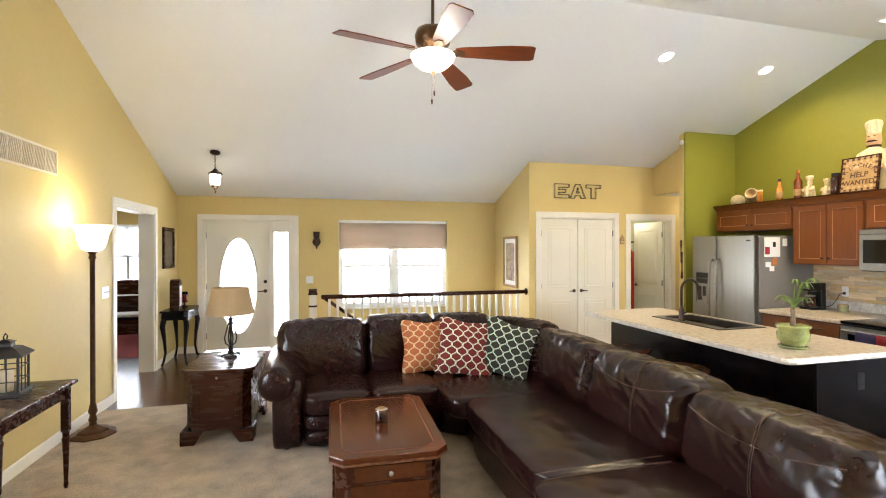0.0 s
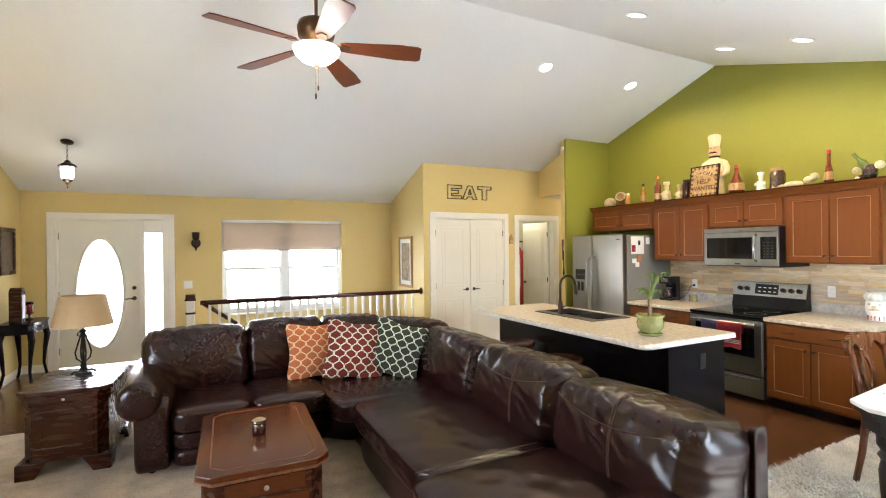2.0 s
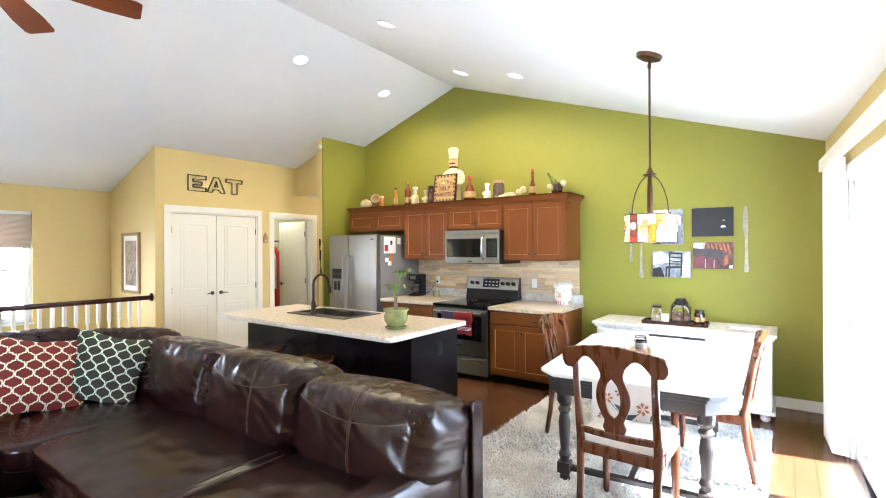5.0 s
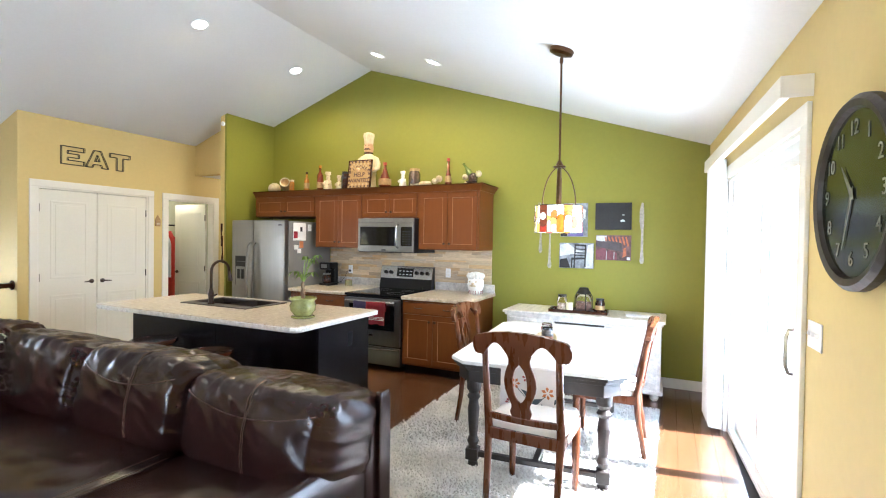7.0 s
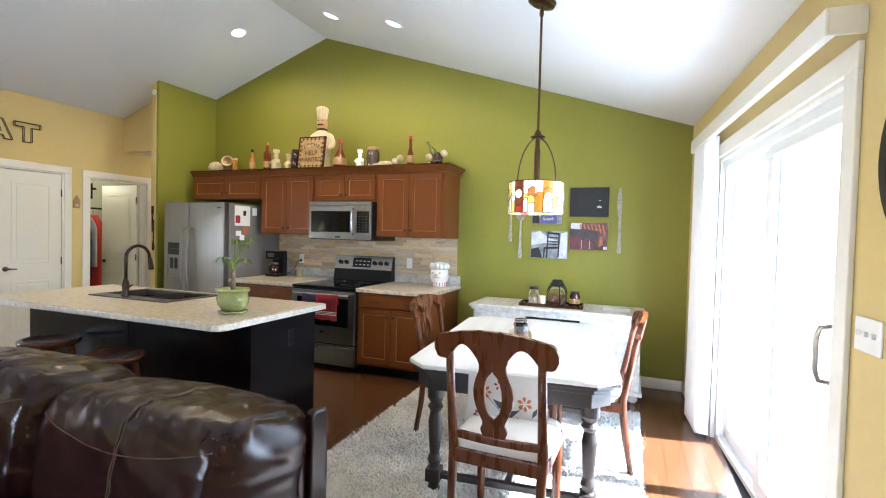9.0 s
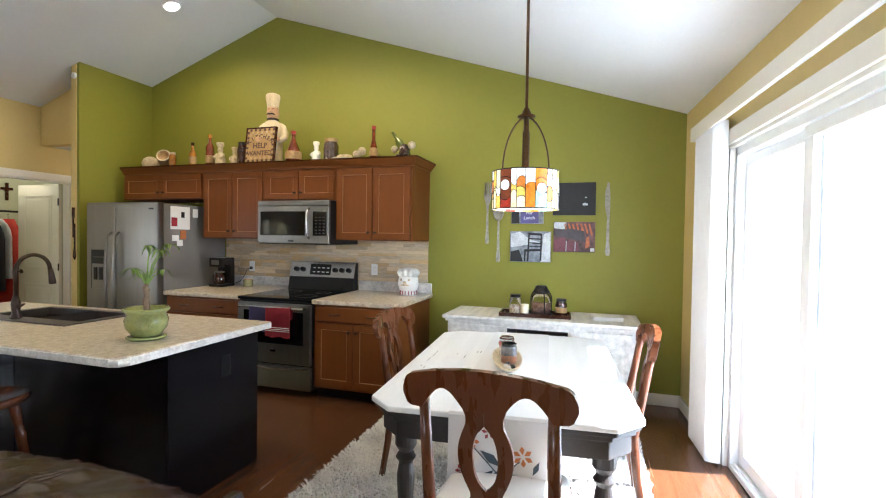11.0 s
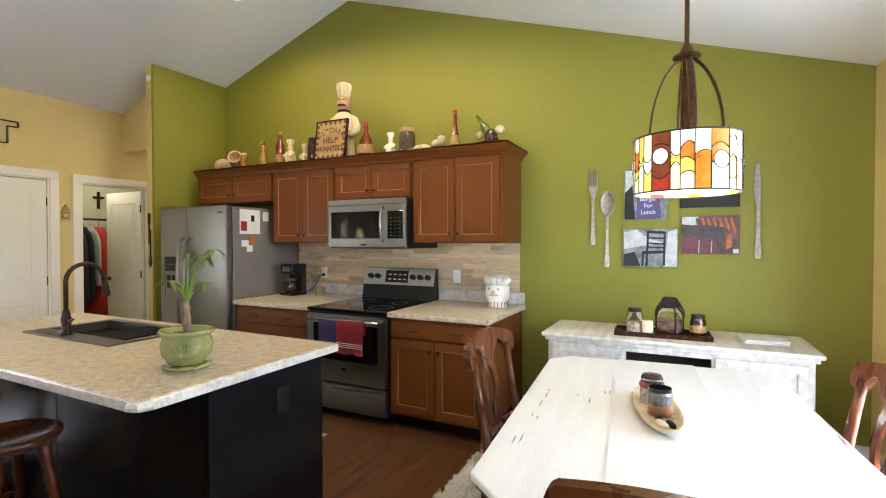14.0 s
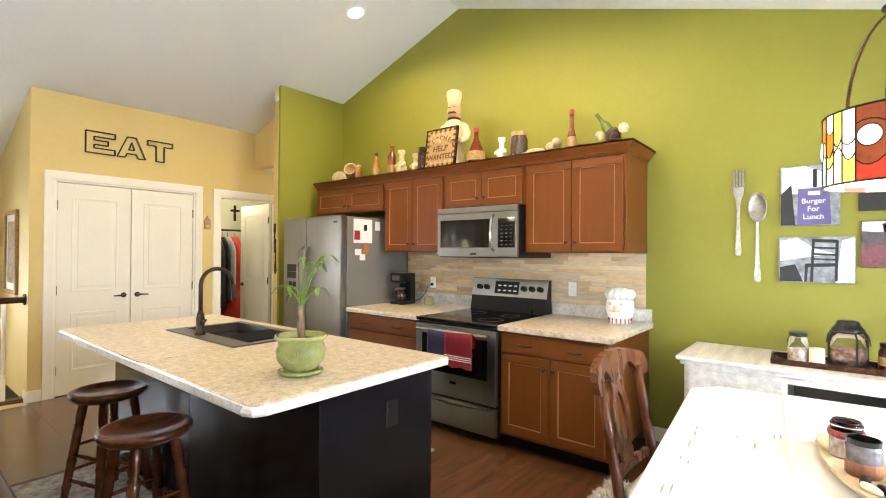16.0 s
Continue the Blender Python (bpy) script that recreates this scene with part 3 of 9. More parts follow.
def panel_door(name, w, h, t, label, m, hinge_side, lever=True, both=False):
    """A moulded two-panel door; its origin is the hinge corner, width along x, face towards -y."""
    d = new(name)
    d.matrix_world = m
    tagged(d, label, "door", kind="structure")
    b = bag()
    box(b, 0.002, w - 0.002, 0, t, 0.008, h, 0.003)
    part("slab", b, DOORP, d)
    pw = 0.115
    for z0, z1 in ((0.23, 0.80), (1.0, h - 0.13)):
        for f in ((-1,) if not both else (-1, 1)):
            ya, yb = (-0.006, 0.0) if f < 0 else (t, t + 0.006)
            b = bag()
            # raised moulding ring and field
            for x0, x1, q0, q1 in ((pw, w - pw, z0, z0 + 0.022), (pw, w - pw, z1 - 0.022, z1), (pw, pw + 0.022, z0, z1), (w - pw - 0.022, w - pw, z0, z1)):
                box(b, x0, x1, ya, yb, q0, q1, 0.0028)
            box(b, pw + 0.05, w - pw - 0.05, ya, yb, z0 + 0.05, z1 - 0.05, 0.0028)
            part("panel", b, DOORP, d)
    hx = 0.0 if hinge_side < 0 else w
    for z in (0.25, 1.02, h - 0.22):
        b = bag()
        lathe(b, [(0.0075, -0.045), (0.0075, 0.045)], 10, at=(hx, -0.006, z))
        part("hinge", b, IRON, d, "black butt hinge")
    kx = w - 0.062 if hinge_side < 0 else 0.062
    b = bag()
    lathe(b, [(0.0, 0), (0.027, 0), (0.027, 0.008), (0.012, 0.012), (0.011, 0.03), (0, 0.03)], 16, m=Matrix.Translation((kx, 0, 0.945)) @ pose(0, 0, 0, 90))
    s = -1 if hinge_side < 0 else 1
    if lever:
        tube(b, [(kx, -0.034, 0.945), (kx + s * 0.03, -0.04, 0.945), (kx + s * 0.095, -0.036, 0.942)], [0.011, 0.009, 0.006])
    else:
        lathe(b, [(0, 0), (0.02, 0.004), (0.026, 0.018), (0.02, 0.03), (0, 0.034)], 16, m=Matrix.Translation((kx, -0.028, 0.945)) @ pose(0, 0, 0, 90))
    part("door_handle", b, BRONZE, d, "dark bronze lever handle")
    return d


LEAFW = (DD_X1 - DD_X0 - 0.036 - 0.006) / 2
panel_door("door_1", LEAFW, DD_Z - 0.024, 0.036, "closed white two-panel closet door with dark knob", pose(DD_X0 + 0.019, CL_Y + 0.012, 0), -1)
panel_door("door_2", LEAFW, DD_Z - 0.024, 0.036, "closed white two-panel closet door with dark knob", pose(DD_X1 - 0.019 - LEAFW, CL_Y + 0.012, 0), 1)
W2 = D2_X1 - D2_X0 - 0.042
panel_door("door_3", W2, D2_Z - 0.024, 0.036, "white two-panel door standing open into the coat room", pose(D2_X1 - 0.06, CL_Y + 0.122 + W2, 0, 0, 0, -90), 1, both=True)

# ---- front door unit with oval light and sidelight
d = new("door_4")
d.matrix_world = pose(FD_X0, NORTH, 0)
tagged(d, "white front door with a glowing oval glass light", "door", kind="structure")
SLABW, UX = 0.93, FD_X1 - FD_X0
OC, OZ, ORX, ORZ = 0.035 + SLABW / 2, 1.02, 0.27, 0.755
b = bag()
t = bmesh.new()
K = 48


def oval(rx, rz, k=48):
    return [(OC + rx * math.cos(2 * math.pi * i / k), OZ + rz * math.sin(2 * math.pi * i / k)) for i in range(k)]


def edge_point(i, k=48):
    """The slab's border met by the ray at the same angle."""
    c, s = math.cos(2 * math.pi * i / k) * ORX, math.sin(2 * math.pi * i / k) * ORZ
    x0, x1, z0, z1 = 0.035, 0.035 + SLABW, 0.02, FD_Z - 0.02
    f = min([(x1 - OC) / c if c > 1e-6 else 1e9, (x0 - OC) / c if c < -1e-6 else 1e9, (z1 - OZ) / s if s > 1e-6 else 1e9, (z0 - OZ) / s if s < -1e-6 else 1e9])
    return (OC + f * c, OZ + f * s)


inner, outer = oval(ORX, ORZ), [edge_point(i) for i in range(K)]
corners = [(0.035 + SLABW, FD_Z - 0.02), (0.035, FD_Z - 0.02), (0.035, 0.02), (0.035 + SLABW, 0.02)]
lay = []
for yy in (0.035, 0.08):
    lay.append(([t.verts.new((p[0], yy, p[1])) for p in inner], [t.verts.new((p[0], yy, p[1])) for p in outer], [t.verts.new((p[0], yy, p[1])) for p in corners]))
for inn, out, cor in lay:
    for i in range(K):
        j = (i + 1) % K
        t.faces.new((inn[i], inn[j], out[j], out[i]))
        p, q = outer[i], outer[j]
        if abs(p[0] - q[0]) > 1e-6 and abs(p[1] - q[1]) > 1e-6:
            n = min(range(4), key=lambda k: (corners[k][0] - (p[0] + q[0]) / 2) ** 2 + (corners[k][1] - (p[1] + q[1]) / 2) ** 2)
            t.faces.new((out[i], out[j], cor[n]))
for i in range(K):
    j = (i + 1) % K
    t.faces.new((lay[0][0][i], lay[0][0][j], lay[1][0][j], lay[1][0][i]))
merge(b, t)
part("slab", b, DOORP, d)
b = bag()
tube(b, [(p[0], 0.033, p[1]) for p in oval(ORX + 0.012, ORZ + 0.012)], 0.018, 8, closed=True)
part("oval_moulding", b, DOORP, d, smooth=True)
b = bag()
prism(b, oval(ORX + 0.003, ORZ + 0.003), 0.054, 0.060, "y")
pane = part("oval_glass", b, FROST, d, "frosted leaded oval glass")
pane.visible_shadow = False
b = bag()
tube(b, [(p[0], 0.05, p[1]) for p in oval(ORX * 0.72, ORZ * 0.8)], 0.003, 6, closed=True)
for i in range(0, 48, 8):
    p, q = oval(ORX, ORZ)[i], oval(ORX * 0.72, ORZ * 0.8)[i]
    tube(b, [(p[0], 0.05, p[1]), (q[0], 0.05, q[1])], 0.003, 6)
part("leading", b, PEWTER, d)
b = bag()
for x0, x1 in ((0.0, 0.035), (0.035 + SLABW, 0.035 + SLABW + 0.07), (UX - 0.075, UX)):
    box(b, x0, x1, 0.0, 0.12, 0, FD_Z, 0.003)
sx0, sx1 = 0.035 + SLABW + 0.07, UX - 0.075
box(b, 0.035, sx0, 0.0, 0.12, FD_Z - 0.02, FD_Z)
box(b, sx0, sx1, 0.02, 0.1, FD_Z - 0.19, FD_Z)
box(b, sx0, sx1, 0.02, 0.1, 0, 0.2)
part("door_frame", b, TRIM, d)
b = bag()
box(b, sx0, sx1, 0.05, 0.056, 0.2, FD_Z - 0.19)
pane = part("sidelight_glass", b, FROST, d, "frosted sidelight pane")
pane.visible_shadow = False
b = bag()
lathe(b, [(0, 0), (0.028, 0), (0.026, 0.012), (0.02, 0.02), (0, 0.02)], 16, m=Matrix.Translation((SLABW - 0.03, 0.035, 1.08)) @ pose(0, 0, 0, 90))
part("deadbolt", b, BRONZE, d, "dark bronze deadbolt")
b = bag()
lathe(b, [(0, 0), (0.03, 0), (0.028, 0.012), (0.012, 0.02), (0.011, 0.045), (0, 0.045)], 16, m=Matrix.Translation((SLABW - 0.03, 0.035, 0.93)) @ pose(0, 0, 0, 90))
tube(b, [(SLABW - 0.03, -0.008, 0.93), (SLABW - 0.07, -0.016, 0.932), (SLABW - 0.14, -0.012, 0.925)], [0.011, 0.009, 0.007])
part("door_handle", b, BRONZE, d, "dark bronze lever handle")
for z in (0.25, 1.02, 1.82):
    b = bag()
    lathe(b, [(0.008, -0.045), (0.008, 0.045)], 10, at=(0.033, 0.02, z))
    part("hinge", b, IRON, d)

# ---- stair window with a half-drawn cellular shade
w = new("window_1")
w.matrix_world = pose(WN_X0, NORTH, WN_Z0)
tagged(w, "white twin window with a taupe shade half down", "window", kind="structure")
WW, WH = WN_X1 - WN_X0, WN_Z1 - WN_Z0
b = bag()
for x0, x1, z0, z1 in ((0, WW, 0, 0.035), (0, WW, WH - 0.03, WH), (0, 0.035, 0, WH), (WW - 0.035, WW, 0, WH), (WW / 2 - 0.05, WW / 2 + 0.05, 0.035, WH - 0.03)):
    box(b, x0, x1, 0.05, 0.14, z0, z1, 0.003)
part("window_frame", b, VINYL, w)
for x0, x1 in ((0.035, WW / 2 - 0.05), (WW / 2 + 0.05, WW - 0.035)):
    for z0, z1, yy in ((0.035, 0.71, 0.07), (0.675, WH - 0.03, 0.10)):
        b = bag()
        s = 0.038
        for a0, a1, c0, c1 in ((x0, x1, z0, z0 + s), (x0, x1, z1 - s, z1), (x0, x0 + s, z0 + s, z1 - s), (x1 - s, x1, z0 + s, z1 - s)):
            box(b, a0, a1, yy, yy + 0.028, c0, c1, 0.003)
        sash = part("sash", b, VINYL, w)
        b = bag()
        box(b, x0 + s, x1 - s, yy + 0.012, yy + 0.016, z0 + s, z1 - s)
        pn = part("pane", b, PANE, sash)
        pn.visible_shadow = False
b = bag()
box(b, -0.02, WW + 0.02, -0.03, 0.05, -0.025, 0.0, 0.004)
part("window_sill", b, TRIM, w)
s = thing("window_shade", "taupe cellular shade drawn half down in the window", "window shade", (WN_X0, NORTH, 0))
b = bag()
box(b, 0.01, WW - 0.01, -0.012, 0.05, WN_Z1 - 0.045, WN_Z1 - 0.004, 0.005)
part("headrail", b, VINYL, s)
b = bag()
NF = 26
fz = [WN_Z1 - 0.045 - (WN_Z1 - 0.045 - 1.638) * k / (2 * NF) for k in range(2 * NF + 1)]
fr_ = [(0.012 if k % 2 else 0.022, z) for k, z in enumerate(fz)]
prism(b, fr_ + [(0.058 - y, z) for y, z in fr_[::-1]], 0.012, WW - 0.012, "x")
part("fabric", b, BLIND, s)
b = bag()
box(b, 0.012, WW - 0.012, 0.0, 0.036, 1.595, 1.64, 0.005)
part("bottom_rail", b, BLIND, s)

# ---- patio door: a fixed and a sliding panel
p = new("door_5")
p.matrix_world = SOUTH_M @ pose(SL_X0, SOUTH, 0)
tagged(p, "white vinyl sliding patio door, closed", "door", kind="structure")
PW = SL_X1 - SL_X0
b = bag()
for x0, x1, z0, z1 in ((0.02, PW - 0.02, 0, 0.035), (0.02, PW - 0.02, SL_Z - 0.075, SL_Z - 0.02), (0.02, 0.06, 0, SL_Z - 0.02), (PW - 0.06, PW - 0.02, 0, SL_Z - 0.02)):
    box(b, x0, x1, -0.14, -0.03, z0, z1, 0.003)
for yy in (-0.055, -0.09):
    box(b, 0.06, PW - 0.06, yy - 0.004, yy + 0.004, 0.035, 0.05)
part("door_frame", b, VINYL, p)
for x0, x1, yy in ((0.06, PW / 2 + 0.05, -0.075), (PW / 2 - 0.05, PW - 0.06, -0.115)):
    b = bag()
    s = 0.085
    for a0, a1, c0, c1 in ((x0, x1, 0.04, 0.04 + s), (x0, x1, SL_Z - 0.08 - s * 0.7, SL_Z - 0.08), (x0, x0 + s, 0.04 + s, SL_Z - 0.08 - s * 0.7), (x1 - s, x1, 0.04 + s, SL_Z - 0.08 - s * 0.7)):
        box(b, a0, a1, yy, yy + 0.035, c0, c1, 0.004)
    pan = part("sliding_panel", b, VINYL, p)
    b = bag()
    box(b, x0 + s, x1 - s, yy + 0.014, yy + 0.02, 0.04 + s, SL_Z - 0.08 - s * 0.7)
    pn = part("pane", b, PANE, pan)
    pn.visible_shadow = False
b = bag()
tube(b, [(0.115, -0.04, 0.90), (0.115, 0.01, 0.91), (0.115, 0.022, 0.95), (0.115, 0.022, 1.08), (0.115, 0.01, 1.12), (0.115, -0.04, 1.13)], 0.011, 8)
part("door_handle", b, PEWTER, p, "grey pull handle")

v = thing("blind_valance", "cream vertical blind valance over the patio door", "valance", (SL_X0, SOUTH, 0))
v.matrix_world = SOUTH_M @ pose(SL_X0, SOUTH, 0)
b = bag()
box(b, -0.11, PW + 0.44, 0.115, 0.125, 2.178, 2.275, 0.003)
part("valance_face", b, TRIM, v)
for xx in (-0.11, PW + 0.43):
    b = bag()
    box(b, xx, xx + 0.01, 0.0, 0.115, 2.178, 2.275, 0.002)
    part("valance_return", b, TRIM, v)
b = bag()
box(b, -0.08, PW + 0.40, 0.05, 0.09, 2.215, 2.25, 0.004)
part("head_track", b, VINYL, v)
vb = thing("vertical_blind", "white vertical blind vanes stacked open at the patio door", "blind", (SL_X1, SOUTH, 0))
vb.matrix_world = SOUTH_M @ pose(SL_X1, SOUTH, 0)
for i in range(15):
    b = bag()
    a = radians(70 + random.uniform(-6, 6))
    cx = -0.06 + i * 0.028
    prof = []
    for k in range(7):
        u = (k / 6 - 0.5) * 0.088
        prof.append((cx + u * math.cos(a) - 0.006 * math.cos(k / 6 * math.pi - 1.57) * math.sin(a), 0.07 + u * math.sin(a)))
    prism(b, prof + [(x + 0.0015, y) for x, y in prof[::-1]], 0.03, 2.216, "z")
    part("vane", b, VINYL, vb)

# ---- stairwell: steps going down east along the front wall
b = bag()
for i in range(12):
    box(b, 0.10 + i * 0.255, 0.10 + (i + 1) * 0.255 + 0.02, 6.80, NORTH, -2.2, -0.18 * (i + 1), 0.0)
structure("stairs", b, OAK, "dark wooden steps going down", "stairs")
b = bag()
box(b, 0.06, CL_X, 6.68, 6.80, -2.2, 0.0)
structure("wall_stairwell", b, WALL, "yellow painted stairwell wall", "wall")
rl = thing("stair_railing", "white baluster railing with a dark wooden handrail round the stairwell", "railing", (0.0, 6.86, 0))
b = bag()
box(b, 0.10, CL_X, -0.05, 0.05, 0.0, 0.035, 0.004)
part("shoe_rail", b, OAK, rl)
b = bag()
box(b, 0.09, CL_X - 0.012, -0.035, 0.035, 0.915, 0.972, 0.014, 3)
part("handrail", b, DARKWOOD, rl, "dark stained wooden handrail", smooth=True)
b = bag()
lathe(b, [(0, 0), (0.055, 0), (0.055, 0.012), (0.045, 0.018), (0, 0.018)], 20, m=pose(CL_X, 0, 0.945, 0, -90, 0))
part("rosette", b, DARKWOOD, rl)
BAL = [(0.014, 0.0), (0.014, 0.02), (0.018, 0.03), (0.012, 0.05), (0.019, 0.11), (0.0145, 0.26), (0.011, 0.43), (0.016, 0.44), (0.012, 0.46)]
x = 0.2
while x < CL_X - 0.05:
    b = bag()
    box(b, x - 0.017, x + 0.017, -0.017, 0.017, 0.035, 0.23, 0.002)
    lathe(b, BAL, 10, at=(x, 0, 0.23))
    box(b, x - 0.017, x + 0.017, -0.017, 0.017, 0.69, 0.916, 0.002)
    part("baluster", b, TRIM, rl)
    x += 0.112
b = bag()
tube(b, [(0.12, 0.06, 0.93), (0.3, 0.06, 0.80), (1.1, 0.06, 0.20)], 0.024, 8)
part("stair_handrail", b, DARKWOOD, rl)
nw = thing("newel_post", "white square newel post with a dark wooden cap", "newel post", (-0.02, 6.95, 0))
b = bag()
box(b, -0.048, 0.048, -0.048, 0.048, 0, 0.97, 0.004)
part("shaft", b, TRIM, nw)
b = bag()
box(b, -0.058, 0.058, -0.058, 0.058, 0.80, 0.825, 0.006)
part("collar", b, DARKWOOD, nw)
b = bag()
box(b, -0.065, 0.065, -0.065, 0.065, 0.97, 0.995, 0.008)
prism(b, [(-0.06, 0.995), (0.06, 0.995), (0.045, 1.03), (0.0, 1.05), (-0.045, 1.03)], -0.055, 0.055, "x")
part("cap", b, DARKWOOD, nw)

# ---- the study beyond the cased opening
b = bag()
box(b, -6.5, -6.38, 4.2, 11.1, 0, 2.5)
box(b, -6.38, -4.55, 11.0, 11.12, 0, 2.5)
box(b, -2.75, WEST - 0.0, 11.0, 11.12, 0, 2.5)
box(b, -4.55, -2.75, 11.0, 11.12, 0, 0.85)
box(b, -4.55, -2.75, 11.0, 11.12, 2.1, 2.5)
box(b, WEST - 0.18, WEST - 0.06, NORTH + 0.16, 11.0, 0, 2.5)
box(b, -6.38, WEST - 0.18, 4.08, 4.2, 0, 2.5)
structure("wall_study", b, WALL, "yellow painted study walls", "wall")
b = bag()
box(b, -6.5, WEST - 0.18, 4.08, 11.12, 2.5, 2.56)
structure("ceiling_study", b, CEIL, "white study ceiling", "ceiling")
w = new("window_2")
w.matrix_world = pose(-4.55, 11.0, 0.85)
tagged(w, "white study window with a pale shade", "window", kind="structure")
b = bag()
for x0, x1, z0, z1 in ((0, 1.8, 0, 0.05), (0, 1.8, 1.2, 1.25), (0, 0.05, 0, 1.25), (1.75, 1.8, 0, 1.25), (0.87, 0.93, 0, 1.25), (0, 1.8, 0.58, 0.63)):
    box(b, x0, x1, 0.02, 0.09, z0, z1, 0.003)
part("window_frame", b, VINYL, w)
b = bag()
box(b, 0.02, 1.78, -0.02, 0.0, 0.62, 1.24)
part("shade", b, PALESHADE, w, "pale cellular shade")

# made-up window out of view, the opening for the side fill lamp
w = new("window_3_added")
w.matrix_world = pose(WEST, WW_Y0, WW_Z0, 0, 0, 90)
tagged(w, "added white vinyl window, out of view, that lets in fill light", "window", kind="structure")
b = bag()
WL, WH = WW_Y1 - WW_Y0, WW_Z1 - WW_Z0
for x0, x1, z0, z1 in ((0, WL, 0, 0.05), (0, WL, WH - 0.05, WH), (0, 0.05, 0.05, WH - 0.05), (WL - 0.05, WL, 0.05, WH - 0.05), (WL / 2 - 0.03, WL / 2 + 0.03, 0.05, WH - 0.05)):
    box(b, x0, x1, 0.04, 0.11, z0, z1, 0.003)
part("window_frame", b, VINYL, w)

# ---- outdoors: one pale ground sheet, snow-bright
b = bag()
K = 3000
t = bmesh.new()
bmesh.ops.create_grid(t, x_segments=2, y_segments=2, size=K)
merge(b, t, Matrix.Translation((0, 0, -0.25)))
for vv in b.verts:
    if abs(vv.co.x) < 1 and abs(vv.co.y) < 1:
        vv.co.z -= 2.2
structure("ground", b, SNOW, "pale snowy ground outside", "ground")
b = bag()
box(b, 1.2, 7.5, -4.2, -0.75, -0.24, -0.10)
structure("pavement", b, SNOW, "pale concrete patio slab", "patio")
# added glowing ring far out, so the view through the openings turns white
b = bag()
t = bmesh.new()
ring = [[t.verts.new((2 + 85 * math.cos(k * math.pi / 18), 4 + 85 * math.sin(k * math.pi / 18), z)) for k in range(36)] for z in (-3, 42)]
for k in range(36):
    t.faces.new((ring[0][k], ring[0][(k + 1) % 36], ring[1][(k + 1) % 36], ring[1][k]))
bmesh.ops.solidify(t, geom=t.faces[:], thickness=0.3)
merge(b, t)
structure("backdrop", b, material("glowing_backdrop", (0.8, 0.82, 0.85), 1.0, emit=(0.93, 0.97, 1.0), strength=0.4, vary=0.03, scale=0.05, fine=0.4), "pale glowing backdrop ring that whitens the view outdoors", "backdrop")

# ---------------------------------------------------------------- living room
INLAY = material("worn_gilt_tooling", (0.17, 0.06, 0.018), 0.35, second=(0.075, 0.02, 0.007), scale=40)
# ---- leather sectional
so = thing("sectional_sofa", "dark brown leather L-shaped sectional sofa, creased and worn", "sofa", (0, 0, 0.0))
SZ = 0.46
b = bag()
soft(b, (-0.08, 4.05, 0.03), (1.9, 4.98, 0.36), 14, 9)
part("base", b, LEATHER, so, smooth=True)
b = bag()
soft(b, (1.22, 1.50, 0.03), (2.42, 4.98, 0.36), 16, 9)
part("base", b, LEATHER, so, smooth=True)
# left arm: a scrolled roll over a narrower side
b = bag()
soft(b, (-0.31, 3.98, 0.03), (-0.07, 4.98, 0.56), 9, 12, 0.004, 5)
tube(b, [(-0.27, 3.925, 0.565), (-0.27, 3.93, 0.565), (-0.27, 3.95, 0.565), (-0.27, 3.99, 0.565), (-0.27, 4.5, 0.575), (-0.27, 4.9, 0.58)], [0.05, 0.10, 0.128, 0.138, 0.14, 0.135], 26)
part("arm", b, LEATHER, so, "padded rolled leather arm", smooth=True)
for i, (x0, x1) in enumerate(((-0.08, 0.46), (0.45, 1.04))):
    b = bag()
    soft(b, (x0, 3.90, 0.30), (x1, 4.62, SZ + 0.015), 6, 16, 0.006, 5, 3 + i, crown=0.02)
    part("seat_cushion", b, LEATHER, so, smooth=True)
    b = bag()
    for z0, z1 in ((0.05, 0.19), (0.17, 0.32)):
        soft(b, (x0 + 0.01, 3.945, z0), (x1 - 0.01, 4.2, z1), 4, 10, 0.003, 6, 9 + i)
    part("front_pad", b, LEATHER, so, smooth=True)
b = bag()
prism(b, [(1.03, 4.02), (1.16, 3.90), (1.9, 3.55), (1.95, 4.7), (1.03, 4.7)], 0.05, 0.40, "z", bev=0.02)
soft(b, (1.0, 3.55, 0.30), (1.98, 4.62, SZ + 0.012), 7, 14, 0.006, 5, 21, crown=0.012)
part("corner_seat", b, LEATHER, so, smooth=True)
for i, (y0, y1, x0) in enumerate(((2.27, 3.6, 1.10), (1.44, 2.28, 1.02))):
    b = bag()
    soft(b, (x0, y0, 0.30), (2.0, y1, SZ + 0.015), 8, 30, 0.008, 9, 31 + i, crown=0.012)
    part("seat_cushion", b, LEATHER, so, smooth=True)
    b = bag()
    soft(b, (x0 + 0.05, y0 + 0.01, 0.04), (x0 + 0.4, y1 - 0.01, 0.33), 6, 8, 0.004, 6, 41 + i)
    part("front_pad", b, LEATHER, so, smooth=True)


